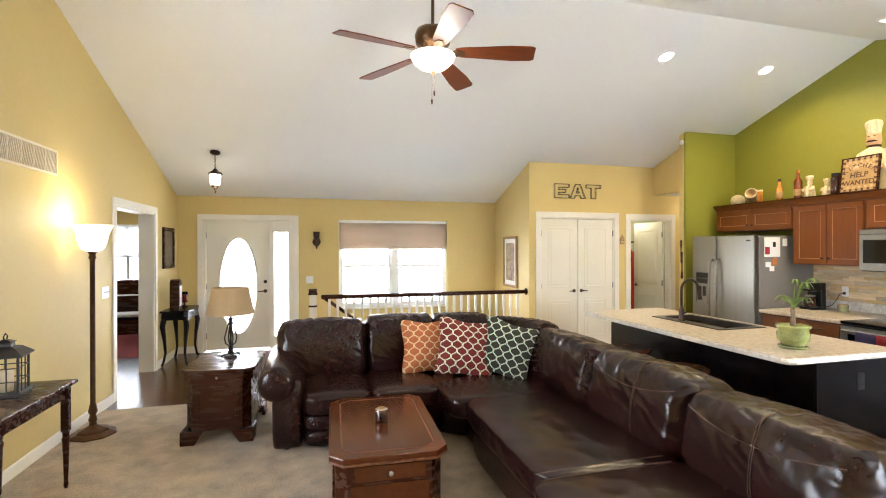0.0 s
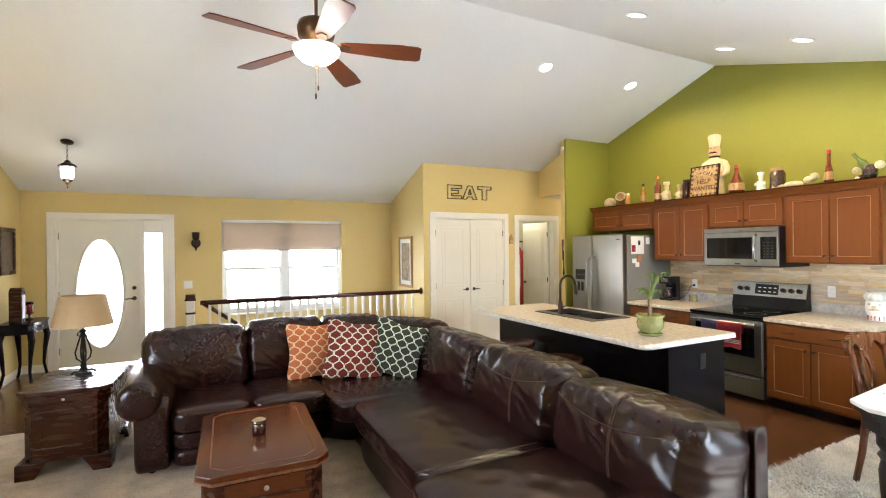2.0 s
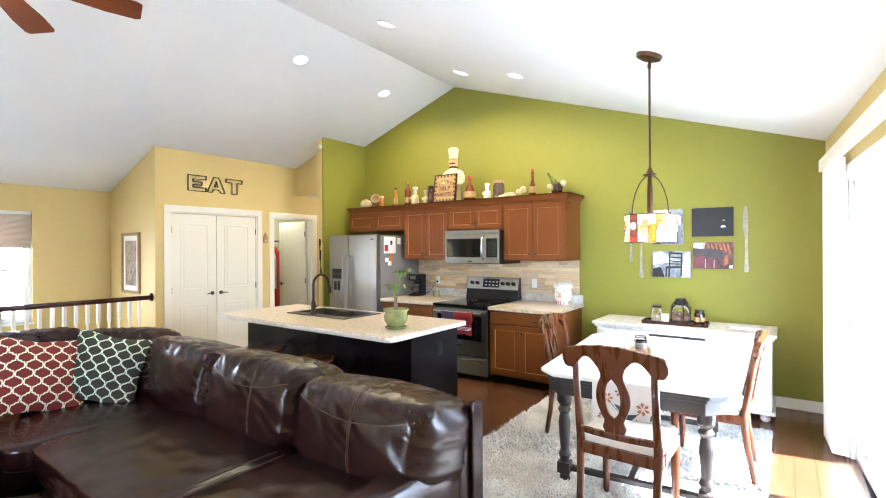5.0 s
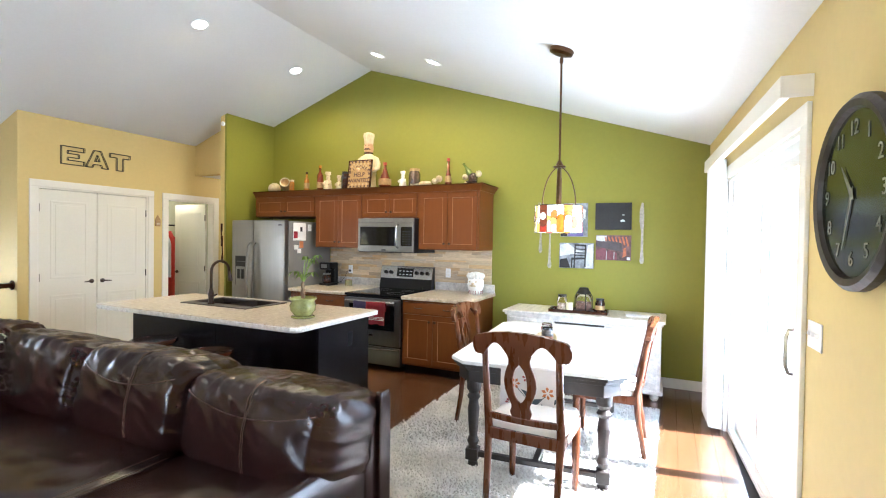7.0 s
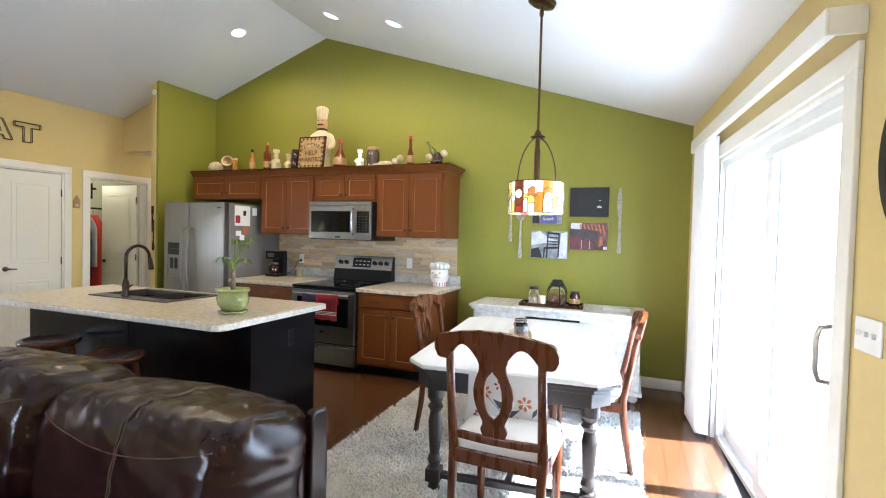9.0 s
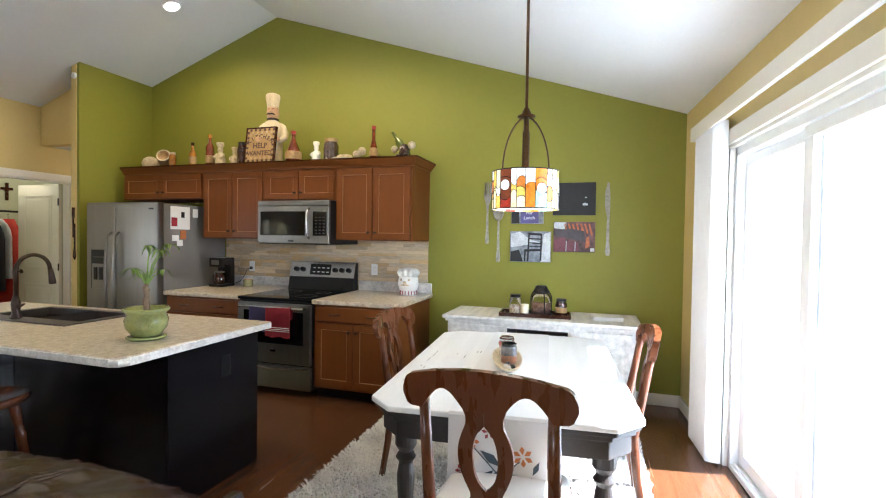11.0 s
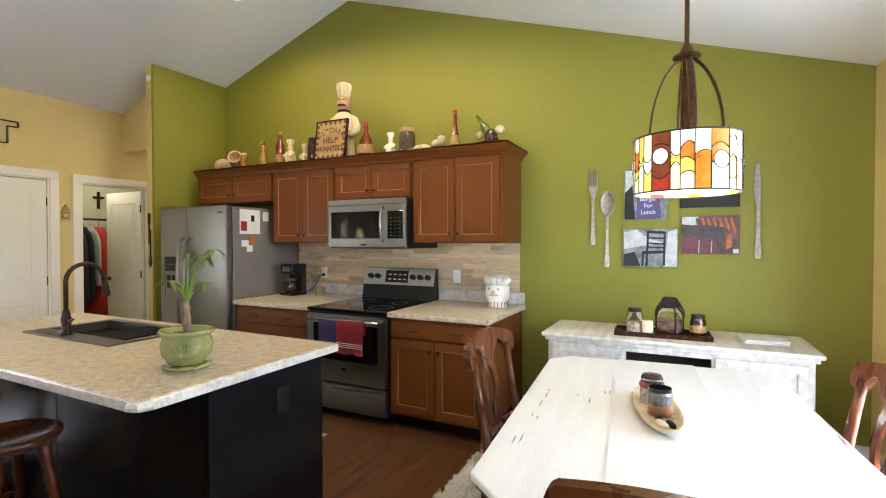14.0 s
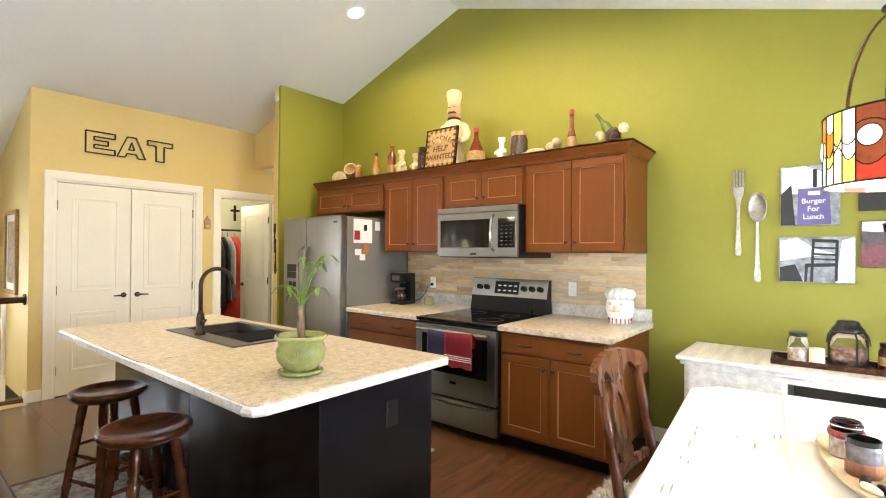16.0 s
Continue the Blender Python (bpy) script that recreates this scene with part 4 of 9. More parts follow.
def back_form(u, w, h, d, seed):
    """A point of the puffed cushion for u on the unit cube: full belly, rolled top, pulled folds."""
    k = abs(u.x) ** 12 + abs(u.y) ** 4 + abs(u.z) ** 5.5
    n = u / max(k ** (1 / 6), 1e-6)
    f = max(0.0, min(1.0, (n.z + 1) / 2))
    p = Vector((n.x * w / 2, n.y * d / 2, f * h))
    p.y -= 0.035 * math.sin(math.pi * f) * max(0.0, -n.y) * (1 - 0.6 * n.x ** 2)       # belly
    p.z += 0.016 * max(0.0, n.z) * (1 - n.x ** 2)
    q = Vector((p.x, p.z, seed * 3.1))
    warp = noise.noise(q * 3.0) * 0.9
    gather = (1 - abs(noise.noise(Vector((p.x * 20 + warp * 2.6, p.z * 4.5 + p.y * 6, seed))))) ** 3
    drape = (1 - abs(noise.noise(Vector(((p.x * 0.75 + p.z) * 13 + warp, (p.x - p.z) * 3.0, seed + 7))))) ** 4
    low = noise.noise(q * 4.2 + Vector((0, 0, 9)))
    top = max(0.0, f - 0.45) / 0.55
    p += n.normalized() * (0.018 * top * (gather - 0.45) + 0.010 * (1 - 0.5 * top) * (drape - 0.35) + 0.010 * low)
    return p


def back_cushion(c, w, h, d, yaw, lean, z0, seed, seam=None):
    """A puffed back cushion with gathered folds; it faces local -y. seam: where a stitched line runs up it."""
    b = bag()
    t = bmesh.new()
    bmesh.ops.create_cube(t, size=2)
    bmesh.ops.subdivide_edges(t, edges=t.edges[:], cuts=34, use_grid_fill=True)
    for v in t.verts:
        v.co = back_form(v.co.copy(), w, h, d, seed)
    merge(b, t)
    ob = part("back_cushion", b, LEATHER, so, smooth=True, m=pose(c[0], c[1], z0, lean, 0, yaw))
    if seam is not None:
        for off in (-0.006, 0.006):
            b = bag()
            line = [Vector((seam * 2 + off * 2 / w, -1.0, -0.8 + 1.8 * k / 20)) for k in range(21)] + [Vector((seam * 2 + off * 2 / w, -1 + 1.4 * k / 8, 1.0)) for k in range(1, 9)]
            tube(b, [back_form(q, w, h, d, seed) + Vector((0, -0.0015, 0.001)) for q in line], 0.0018, 5)
            part("stitching", b, STITCH, ob)
        b = bag()
        arc = [Vector((-0.94 + 1.88 * k / 24, -1.0, 0.30 + 0.38 * (-0.94 + 1.88 * k / 24) ** 2)) for k in range(25)]
        tube(b, [back_form(q, w, h, d, seed) + Vector((0, -0.0015, 0)) for q in arc], 0.0018, 5)
        part("stitching", b, STITCH, ob)
    return ob


back_cushion((0.085, 4.68), 0.80, 0.54, 0.40, 0, -10, 0.40, 1)
back_cushion((0.82, 4.74), 0.70, 0.54, 0.40, 0, -10, 0.41, 2)
back_cushion((1.43, 4.72), 0.62, 0.53, 0.38, -14, -10, 0.41, 3)
back_cushion((1.90, 4.32), 0.68, 0.51, 0.38, -60, -10, 0.41, 4)
back_cushion((2.05, 3.62), 0.96, 0.465, 0.42, -90, -12, 0.41, 5)
back_cushion((2.07, 2.71), 0.88, 0.475, 0.44, -90, -12, 0.40, 6, 0.12)
back_cushion((2.13, 1.85), 0.90, 0.435, 0.48, -90, -10, 0.39, 7, 0.04)
b = bag()
soft(b, (-0.2, 4.80, 0.1), (1.95, 5.02, 0.84), 8, 9, 0.006)
part("back_frame", b, LEATHER, so, smooth=True)
b = bag()
soft(b, (2.22, 1.42, 0.06), (2.45, 4.9, 0.745), 10, 9, 0.006)
prism(b, [(1.75, 5.0), (2.43, 4.5), (2.43, 4.2), (1.6, 4.85)], 0.1, 0.745, "z", bev=0.02)
part("back_frame", b, LEATHER, so, smooth=True)
b = bag()
soft(b, (2.36, 1.395, 0.04), (2.46, 1.43, 0.77), 14, 9)
part("end_panel", b, LEATHER, so, smooth=True)
b = bag()
soft(b, (1.12, 1.40, 0.04), (2.36, 1.62, 0.55), 4, 14, 0.006, 6, 77)
part("low_arm", b, LEATHER, so, smooth=True)
for yy in (2.315, 2.245):
    b = bag()
    tube(b, [(1.09, yy, SZ + 0.009), (1.2, yy, SZ + 0.016), (1.5, yy, SZ + 0.020), (1.85, yy, SZ + 0.018)], 0.0016, 5)
    part("stitching", b, STITCH, so)
for x, y in ((-0.2, 4.1), (-0.2, 4.85), (2.3, 1.6), (2.3, 4.7), (1.3, 1.6)):
    b = bag()
    lathe(b, [(0.02, 0.012), (0.026, 0.05)], 10, at=(x, y, 0))
    part("foot", b, BLACKWOOD, so)


def pillow(name, label, mat, m, s=0.45):
    b = bag()
    soft(b, (-s / 2, -0.08, -s / 2), (s / 2, 0.08, s / 2), 9, 16, 0.006, 8, m.translation.x)
    for v in b.verts:
        u, w = abs(v.co.x) / (s / 2), abs(v.co.z) / (s / 2)
        k = 1 + 0.16 * min(u, w) ** 2 + 0.05 * (u * w)
        v.co.x *= k
        v.co.z *= k
        v.co.y *= max(0.12, 1.0 - 0.82 * max(u, w) ** 3)
    ob = new(name, mesh_of(name, b, mat, True))
    ob.matrix_world = m
    return tagged(ob, label, "pillow", "throw pillows on the sofa")


pillow("throw_pillow", "orange trellis print throw pillow on the sofa", lattice("orange_trellis", (0.37, 0.105, 0.032), (0.66, 0.47, 0.26)), pose(1.02, 4.42, 0.70, -20, 3, 4), 0.43)
pillow("throw_pillow", "red trellis print throw pillow on the sofa", lattice("red_trellis", (0.135, 0.009, 0.007), (0.60, 0.62, 0.48)), pose(1.33, 4.22, 0.71, -24, 10, -6), 0.46)
pillow("throw_pillow", "dark green trellis print throw pillow on the sofa", lattice("green_trellis", (0.026, 0.026, 0.018), (0.56, 0.64, 0.50)), pose(1.68, 4.10, 0.70, -20, 14, -38), 0.44)

# ---- coffee table
ct = thing("coffee_table", "red-brown coffee table with cut corners and a drawer", "coffee table", (0.445, 3.255, 0.014), -2)


def cut_rect(hx, hy, c):
    return [(-hx + c, -hy), (hx - c, -hy), (hx, -hy + c), (hx, hy - c), (hx - c, hy), (-hx + c, hy), (-hx, hy - c), (-hx, -hy + c)]


b = bag()
prism(b, cut_rect(0.335, 0.535, 0.075), 0.425, 0.458, "z", bev=0.006)
part("tabletop", b, TABLEWOOD, ct)
b = bag()
tube(b, [(x, y, 0.418) for x, y in cut_rect(0.330, 0.530, 0.073)], 0.009, 8, closed=True)
part("rope_moulding", b, INLAY, ct, "carved rope moulding")
b = bag()
tube(b, [(x, y, 0.4585) for x, y in cut_rect(0.265, 0.465, 0.06)], 0.004, 6, closed=True, flat=0.3)
part("inlay_band", b, INLAY, ct)
b = bag()
prism(b, cut_rect(0.30, 0.50, 0.065), 0.06, 0.415, "z", bev=0.004)
part("body", b, DARKWOOD, ct)
b = bag()
prism(b, cut_rect(0.32, 0.52, 0.07), 0.0, 0.07, "z", bev=0.008)
part("plinth", b, DARKWOOD, ct)
for sy in (-1, 1):
    b = bag()
    box(b, -0.2, 0.2, sy * 0.502 - 0.008, sy * 0.502 + 0.008, 0.31, 0.395, 0.004)
    dr = part("drawer", b, TABLEWOOD, ct)
    b = bag()
    lathe(b, [(0, 0), (0.008, 0), (0.006, 0.012), (0.014, 0.02), (0, 0.027)], 12, m=Matrix.Translation((0, sy * 0.51, 0.352)) @ pose(0, 0, 0, 90 if sy < 0 else -90))
    part("knob", b, PEWTER, dr, "dark metal knob")
    b = bag()
    box(b, -0.22, 0.22, sy * 0.502 - 0.006, sy * 0.502 + 0.006, 0.1, 0.29, 0.004)
    part("panel", b, TABLEWOOD, ct)
for sx in (-1, 1):
    b = bag()
    box(b, sx * 0.302 - 0.006, sx * 0.302 + 0.006, -0.4, 0.4, 0.1, 0.39, 0.004)
    part("panel", b, TABLEWOOD, ct)
cj = thing("candle_jar", "small dark glass candle jar with a silver lid", "candle", (0.44, 3.24, 0.4755))
b = bag()
lathe(b, [(0, 0), (0.036, 0), (0.04, 0.006), (0.04, 0.062), (0.036, 0.066), (0, 0.066)], 24)
part("jar", b, DARKJ, cj, smooth=True)
b = bag()
lathe(b, [(0.041, 0.064), (0.043, 0.07), (0.043, 0.084), (0.03, 0.088), (0, 0.088)], 24)
part("lid", b, CHROME, cj, "silver metal lid")

# ---- end table
et = thing("end_table", "dark cherry end table with cut corners and bracket feet", "end table", (-0.74, 4.72, 0.014), -3)
b = bag()
prism(b, cut_rect(0.285, 0.385, 0.07), 0.575, 0.606, "z", bev=0.006)
part("tabletop", b, DARKWOOD, et)
b = bag()
prism(b, cut_rect(0.265, 0.36, 0.065), 0.50, 0.575, "z", bev=0.004)
part("frieze", b, DARKWOOD, et)
b = bag()
prism(b, cut_rect(0.25, 0.345, 0.06), 0.10, 0.50, "z", bev=0.004)
part("body", b, DARKWOOD, et)
b = bag()
for z0, z1, x0, x1 in ((0.16, 0.2, -0.17, 0.17), (0.42, 0.46, -0.17, 0.17), (0.2, 0.42, -0.17, -0.135), (0.2, 0.42, 0.135, 0.17)):
    box(b, x0, x1, -0.353, -0.340, z0, z1, 0.003)
part("front_panel", b, DARKWOOD, et)
b = bag()
box(b, -0.2, 0.2, -0.366, -0.355, 0.515, 0.565, 0.003)
dr = part("drawer", b, DARKWOOD, et)
b = bag()
lathe(b, [(0, 0), (0.006, 0), (0.012, 0.014), (0, 0.02)], 10, m=Matrix.Translation((0, -0.366, 0.54)) @ pose(0, 0, 0, 90))
part("knob", b, PEWTER, dr)
for sx in (-1, 1):
    for sy in (-1, 1):
        b = bag()
        prism(b, [(sx * 0.28, 0.0), (sx * 0.28, 0.11), (sx * 0.10, 0.11), (sx * 0.14, 0.055), (sx * 0.17, 0.0)], sy * 0.345, sy * 0.375, "y", bev=0.003)
        prism(b, [(sy * 0.375, 0.0), (sy * 0.375, 0.11), (sy * 0.18, 0.11), (sy * 0.23, 0.055), (sy * 0.26, 0.0)], sx * 0.25, sx * 0.28, "x", bev=0.003)
        part("foot", b, DARKWOOD, et)
tl = thing("table_lamp", "table lamp with tan cloth shade and scrolled iron base", "table lamp", (-0.73, 4.82, 0.620))
b = bag()
for k in range(4):
    a = k * math.pi / 2 + 0.5
    c, s = math.cos(a), math.sin(a)
    tube(b, [(0.085 * c, 0.085 * s, 0.012), (0.06 * c, 0.06 * s, 0.028), (0.02 * c, 0.02 * s, 0.03), (0.012 * c, 0.012 * s, 0.1), (0.045 * c, 0.045 * s, 0.13), (0.055 * c, 0.055 * s, 0.18), (0.03 * c, 0.03 * s, 0.27), (0.012 * c, 0.012 * s, 0.33)], [0.01, 0.009, 0.008, 0.006, 0.006, 0.006, 0.006, 0.006], 8)
    tube(b, [(0.012 * c, 0.012 * s, 0.30), (0.04 * c, 0.04 * s, 0.32), (0.03 * c, 0.03 * s, 0.345)], 0.005, 6)
tube(b, [(0, 0, 0.0), (0, 0, 0.46)], 0.009, 10)
lathe(b, [(0, 0), (0.06, 0), (0.05, 0.018), (0, 0.02)], 20)
part("base", b, IRON, tl, "scrolled black iron base")
b = bag()
lathe(b, [(0.018, 0.0), (0.026, 0.012), (0.018, 0.026)], 12, at=(0, 0, 0.335))
lathe(b, [(0.01, 0.4), (0.018, 0.41), (0.01, 0.43)], 12)
part("collar", b, IRON, tl)
b = bag()
t = bmesh.new()
rr = []
for r, z in ((0.205, 0.395), (0.155, 0.635), (0.152, 0.635), (0.202, 0.395)):
    rr.append([t.verts.new((r * math.cos(i * math.pi / 18), r * math.sin(i * math.pi / 18), z)) for i in range(36)])
for a, c in zip(rr, rr[1:] + rr[:1]):
    for i in range(36):
        t.faces.new((a[i], a[(i + 1) % 36], c[(i + 1) % 36], c[i]))
merge(b, t)
part("shade", b, SHADECL, tl, "tan cloth drum shade", smooth=False)

# ---- torchiere
fl = thing("floor_lamp", "bronze torchiere floor lamp with a glowing glass bowl", "floor lamp", (-1.83, 4.84, 0.014))
b = bag()
lathe(b, [(0, 0), (0.175, 0), (0.18, 0.012), (0.15, 0.028), (0.125, 0.035), (0.12, 0.048), (0.07, 0.065), (0.03, 0.085), (0.028, 0.11)], 8)
part("base", b, BRASS, fl)
b = bag()
lathe(b, [(0.022, 0.1), (0.034, 0.13), (0.022, 0.17), (0.036, 0.2), (0.026, 0.25), (0.020, 0.27), (0.020, 1.5), (0.03, 1.52), (0.022, 1.545), (0.035, 1.57), (0.045, 1.59), (0, 1.59)], 16)
part("pole", b, BRASS, fl, smooth=True)
b = bag()
lathe(b, [(0.045, 1.575), (0.085, 1.60), (0.105, 1.66), (0.118, 1.73), (0.15, 1.80), (0.146, 1.80), (0.113, 1.733), (0.1, 1.665), (0.08, 1.607), (0.04, 1.582)], 28)
part("shade", b, UPGLOW, fl, "glowing white glass bowl", smooth=True)

# ---- side table with lantern by the left wall
st = thing("side_table", "dark wooden side table with tapered legs by the wall", "side table", (-1.775, 3.32, 0.014))
b = bag()
box(b, -0.23, 0.23, -0.58, 0.58, 0.685, 0.71, 0.005)
part("tabletop", b, DARKWOOD, st)
b = bag()
box(b, -0.19, 0.19, -0.52, 0.52, 0.60, 0.685, 0.003)
part("apron", b, DARKWOOD, st)
for sx in (-1, 1):
    for sy in (-1, 1):
        b = bag()
        x, y = sx * 0.185, sy * 0.515
        box(b, x - 0.022, x + 0.022, y - 0.022, y + 0.022, 0.38, 0.685, 0.003)
        lathe(b, [(0.009, 0.0), (0.014, 0.02), (0.012, 0.05), (0.0195, 0.3), (0.024, 0.33), (0.018, 0.35), (0.022, 0.385)], 12, at=(x, y, 0))
        part("leg", b, DARKWOOD, st)
ln = thing("candle_lantern", "dark metal candle lantern with glass sides", "lantern", (-1.80, 3.60, 0.724), 10)


def lantern_bar(name, *ends):
    b = bag()
    box(b, *ends)
    part(name, b, IRON, ln)


lantern_bar("base", -0.1, 0.1, -0.1, 0.1, 0, 0.022, 0.004)
for sx in (-1, 1):
    for sy in (-1, 1):
        lantern_bar("post", sx * 0.085 - 0.006, sx * 0.085 + 0.006, sy * 0.085 - 0.006, sy * 0.085 + 0.006, 0.02, 0.24)
for q in (-1, 1):
    for z in (0.09, 0.17):
        lantern_bar("crossbar", -0.085, 0.085, q * 0.085 - 0.003, q * 0.085 + 0.003, z - 0.003, z + 0.003)
        lantern_bar("crossbar", q * 0.085 - 0.003, q * 0.085 + 0.003, -0.085, 0.085, z - 0.003, z + 0.003)
    for u in (-0.03, 0.03):
        lantern_bar("glazing_bar", u - 0.003, u + 0.003, q * 0.085 - 0.003, q * 0.085 + 0.003, 0.02, 0.24)
        lantern_bar("glazing_bar", q * 0.085 - 0.003, q * 0.085 + 0.003, u - 0.003, u + 0.003, 0.02, 0.24)
b = bag()
lathe(b, [(0.155, 0.235), (0.155, 0.243), (0.09, 0.285), (0.05, 0.295), (0.05, 0.315), (0.06, 0.318), (0.02, 0.335), (0, 0.336)], 4, m=pose(0, 0, 0, 0, 0, 45))
part("roof", b, IRON, ln)
b = bag()
tube(b, [(0, -0.02, 0.335), (0, -0.03, 0.355), (0, 0, 0.372), (0, 0.03, 0.355), (0, 0.02, 0.335)], 0.004, 6)
part("ring", b, IRON, ln)
b = bag()
lathe(b, [(0.038, 0.022), (0.038, 0.14), (0.03, 0.145), (0, 0.14)], 18)
part("candle", b, CANDLEW, ln, smooth=True)

# ---- ceiling fan under the ridge
FX, FY, FZ = 0.965, 3.95, 3.245
cf = thing("ceiling_fan", "bronze ceiling fan with five wooden blades and a lit bowl", "ceiling fan", (FX, FY, FZ))
b = bag()
lathe(b, [(0.03, RIDGE_Z - FZ - 0.09), (0.06, RIDGE_Z - FZ - 0.07), (0.075, RIDGE_Z - FZ - 0.005), (0, RIDGE_Z - FZ - 0.005)], 24)
part("canopy", b, BRASS, cf, smooth=True)
b = bag()
tube(b, [(0, 0, 0.17), (0, 0, RIDGE_Z - FZ - 0.05)], 0.014, 10)
part("downrod", b, BRASS, cf)
b = bag()
lathe(b, [(0.02, 0.2), (0.05, 0.185), (0.135, 0.165), (0.15, 0.12), (0.14, 0.055), (0.085, 0.03), (0.06, -0.02), (0.095, -0.035), (0.1, -0.05), (0, -0.05)][::-1], 32)
part("motor", b, BRASS, cf, smooth=True)
b = bag()
lathe(b, [(0, -0.165), (0.05, -0.16), (0.115, -0.135), (0.165, -0.09), (0.185, -0.045), (0.18, -0.04), (0.1, -0.045)], 32)
part("light_bowl", b, GLOW, cf, "glowing white glass bowl", smooth=True)
b = bag()
lathe(b, [(0, -0.205), (0.012, -0.195), (0.009, -0.18), (0.022, -0.172), (0.012, -0.16)], 14)
part("finial", b, BRASS, cf)
for i in range(5):
    b = bag()
    L0, L1, W0, W1 = 0.19, 0.845, 0.062, 0.094
    lft = [(L0, -W0 * 0.75), (L0 + 0.05, -W0), (L1 - 0.2, -W1), (L1 - 0.04, -W1 * 0.98), (L1 - 0.008, -W1 * 0.8)]
    rgt = [(x, -y) for x, y in lft]
    prism(b, lft + rgt[::-1], -0.005, 0.005, "z", bev=0.003)
    FAN0 = 54.0
    part("blade", b, FANWOOD, cf, "dark wooden fan blade", m=pose(0, 0, -0.008, 0, 0, FAN0 + 72 * i) @ pose(0, 0, 0, -13, 2.5))
    b = bag()
    prism(b, [(0.09, -0.015), (0.17, -0.02), (0.2, -0.045), (0.27, -0.02), (0.27, 0.02), (0.2, 0.045), (0.17, 0.02), (0.09, 0.015)], -0.006, 0.004, "z", bev=0.002)
    part("blade_arm", b, BRASS, cf, m=pose(0, 0, -0.014, 0, 0, FAN0 + 72 * i) @ pose(0, 0, 0, -13, 2.5))
for dx, z1 in ((0.012, -0.36), (-0.008, -0.43)):
    b = bag()
    tube(b, [(dx, 0, -0.16), (dx, 0, z1 + 0.03)], 0.0015, 5)
    lathe(b, [(0.003, z1 + 0.035), (0.008, z1 + 0.02), (0.006, z1 - 0.01), (0, z1 - 0.012)][::-1], 10, at=(dx, 0, 0))
    part("pull_chain", b, BRASS, cf)
lamp("fan_light", "POINT", Matrix.Translation((FX, FY, FZ - 0.24)), 5.8, (1.0, 0.90, 0.72), radius=0.1)
lamp("fan_light_up", "POINT", Matrix.Translation((FX + 0.02, FY - 0.11, FZ + 0.0)), 1.8, (1.0, 0.88, 0.68), radius=0.03)
lamp("torchiere_light", "POINT", Matrix.Translation((-1.83, 4.84, 1.86)), 3.8, (1.0, 0.84, 0.58), radius=0.06)

# ---------------------------------------------------------------- kitchen, large units
COUNTER = material("speckled_laminate", (0.62, 0.55, 0.45), 0.3, second=(0.35, 0.265, 0.175), scale=26, fine=120, rough_vary=0.04, coat=0.2)
FACE_X, BASE_X = 5.50, 5.12             # fronts of the wall and base cabinets
UP_Z, UP_T = 1.415, 2.13
CNT_Z = 0.888


def cab_door(parent, x, y0, y1, z0, z1, knob=None, name="door", fr=0.058):
    """A framed door facing -x with a recessed panel, a pale tan bead and a knob (y, z)."""
    b = bag()
    for p, q, r, s in ((y0, y1, z0, z0 + fr), (y0, y1, z1 - fr, z1), (y0, y0 + fr, z0 + fr, z1 - fr), (y1 - fr, y1, z0 + fr, z1 - fr)):
        box(b, x - 0.02, x, p, q, r, s, 0.003)
    d = part(name, b, CHERRY, parent)
    b = bag()
    box(b, x - 0.011, x - 0.002, y0 + fr, y1 - fr, z0 + fr, z1 - fr)
    part("panel", b, CHERRY, d)
    b = bag()
    e = 0.0048
    for p, q, r, s in ((y0 + fr, y1 - fr, z0 + fr, z0 + fr + e), (y0 + fr, y1 - fr, z1 - fr - e, z1 - fr), (y0 + fr, y0 + fr + e, z0 + fr + e, z1 - fr - e), (y1 - fr - e, y1 - fr, z0 + fr + e, z1 - fr - e)):
        box(b, x - 0.0165, x - 0.011, p, q, r, s)
    part("bead", b, BEAD, d, "pale tan bead")
    if knob:
        b = bag()
        lathe(b, [(0, 0), (0.006, 0), (0.005, 0.012), (0.014, 0.02), (0.013, 0.028), (0, 0.031)], 12, m=Matrix.Translation((x - 0.02, knob[0], knob[1])) @ pose(0, 0, 0, 0, -90))
        part("knob", b, BRONZE, d, "dark bronze knob")
    return d


def wall_cabinet(y0, y1, z0, label, low_knob=True):
    c = thing("wall_cabinet", label, "cabinet", (0, 0, 0), group="kitchen wall cabinets")
    b = bag()
    box(b, FACE_X, EAST, y0, y1, z0, UP_T, 0.002)
    part("body", b, CHERRY, c)
    mid = (y0 + y1) / 2
    kz = z0 + 0.075
    cab_door(c, FACE_X, y0 + 0.02, mid - 0.003, z0 + 0.012, UP_T - 0.035, (mid - 0.035, kz))
    cab_door(c, FACE_X, mid + 0.003, y1 - 0.02, z0 + 0.012, UP_T - 0.035, (mid + 0.035, kz))
    return c


CY = (2.115, 2.905, 3.725, 4.50, 5.62)
wall_cabinet(CY[0], CY[1], UP_Z, "tall cherry wall cabinet with two framed doors")
wall_cabinet(CY[1], CY[2], 1.80, "short cherry wall cabinet above the microwave")
wall_cabinet(CY[2], CY[3], UP_Z, "tall cherry wall cabinet beside the fridge")
wall_cabinet(CY[3], CY[4], 1.83, "short cherry wall cabinet above the fridge")
cr = thing("crown_moulding", "dark cherry crown moulding along the wall cabinets", "moulding", (0, 0, 0))
b = bag()
prof = [(0.0, 0.0), (-0.012, 0.0), (-0.018, 0.02), (-0.04, 0.045), (-0.052, 0.06), (-0.06, 0.066), (-0.06, 0.082), (0.0, 0.082)]
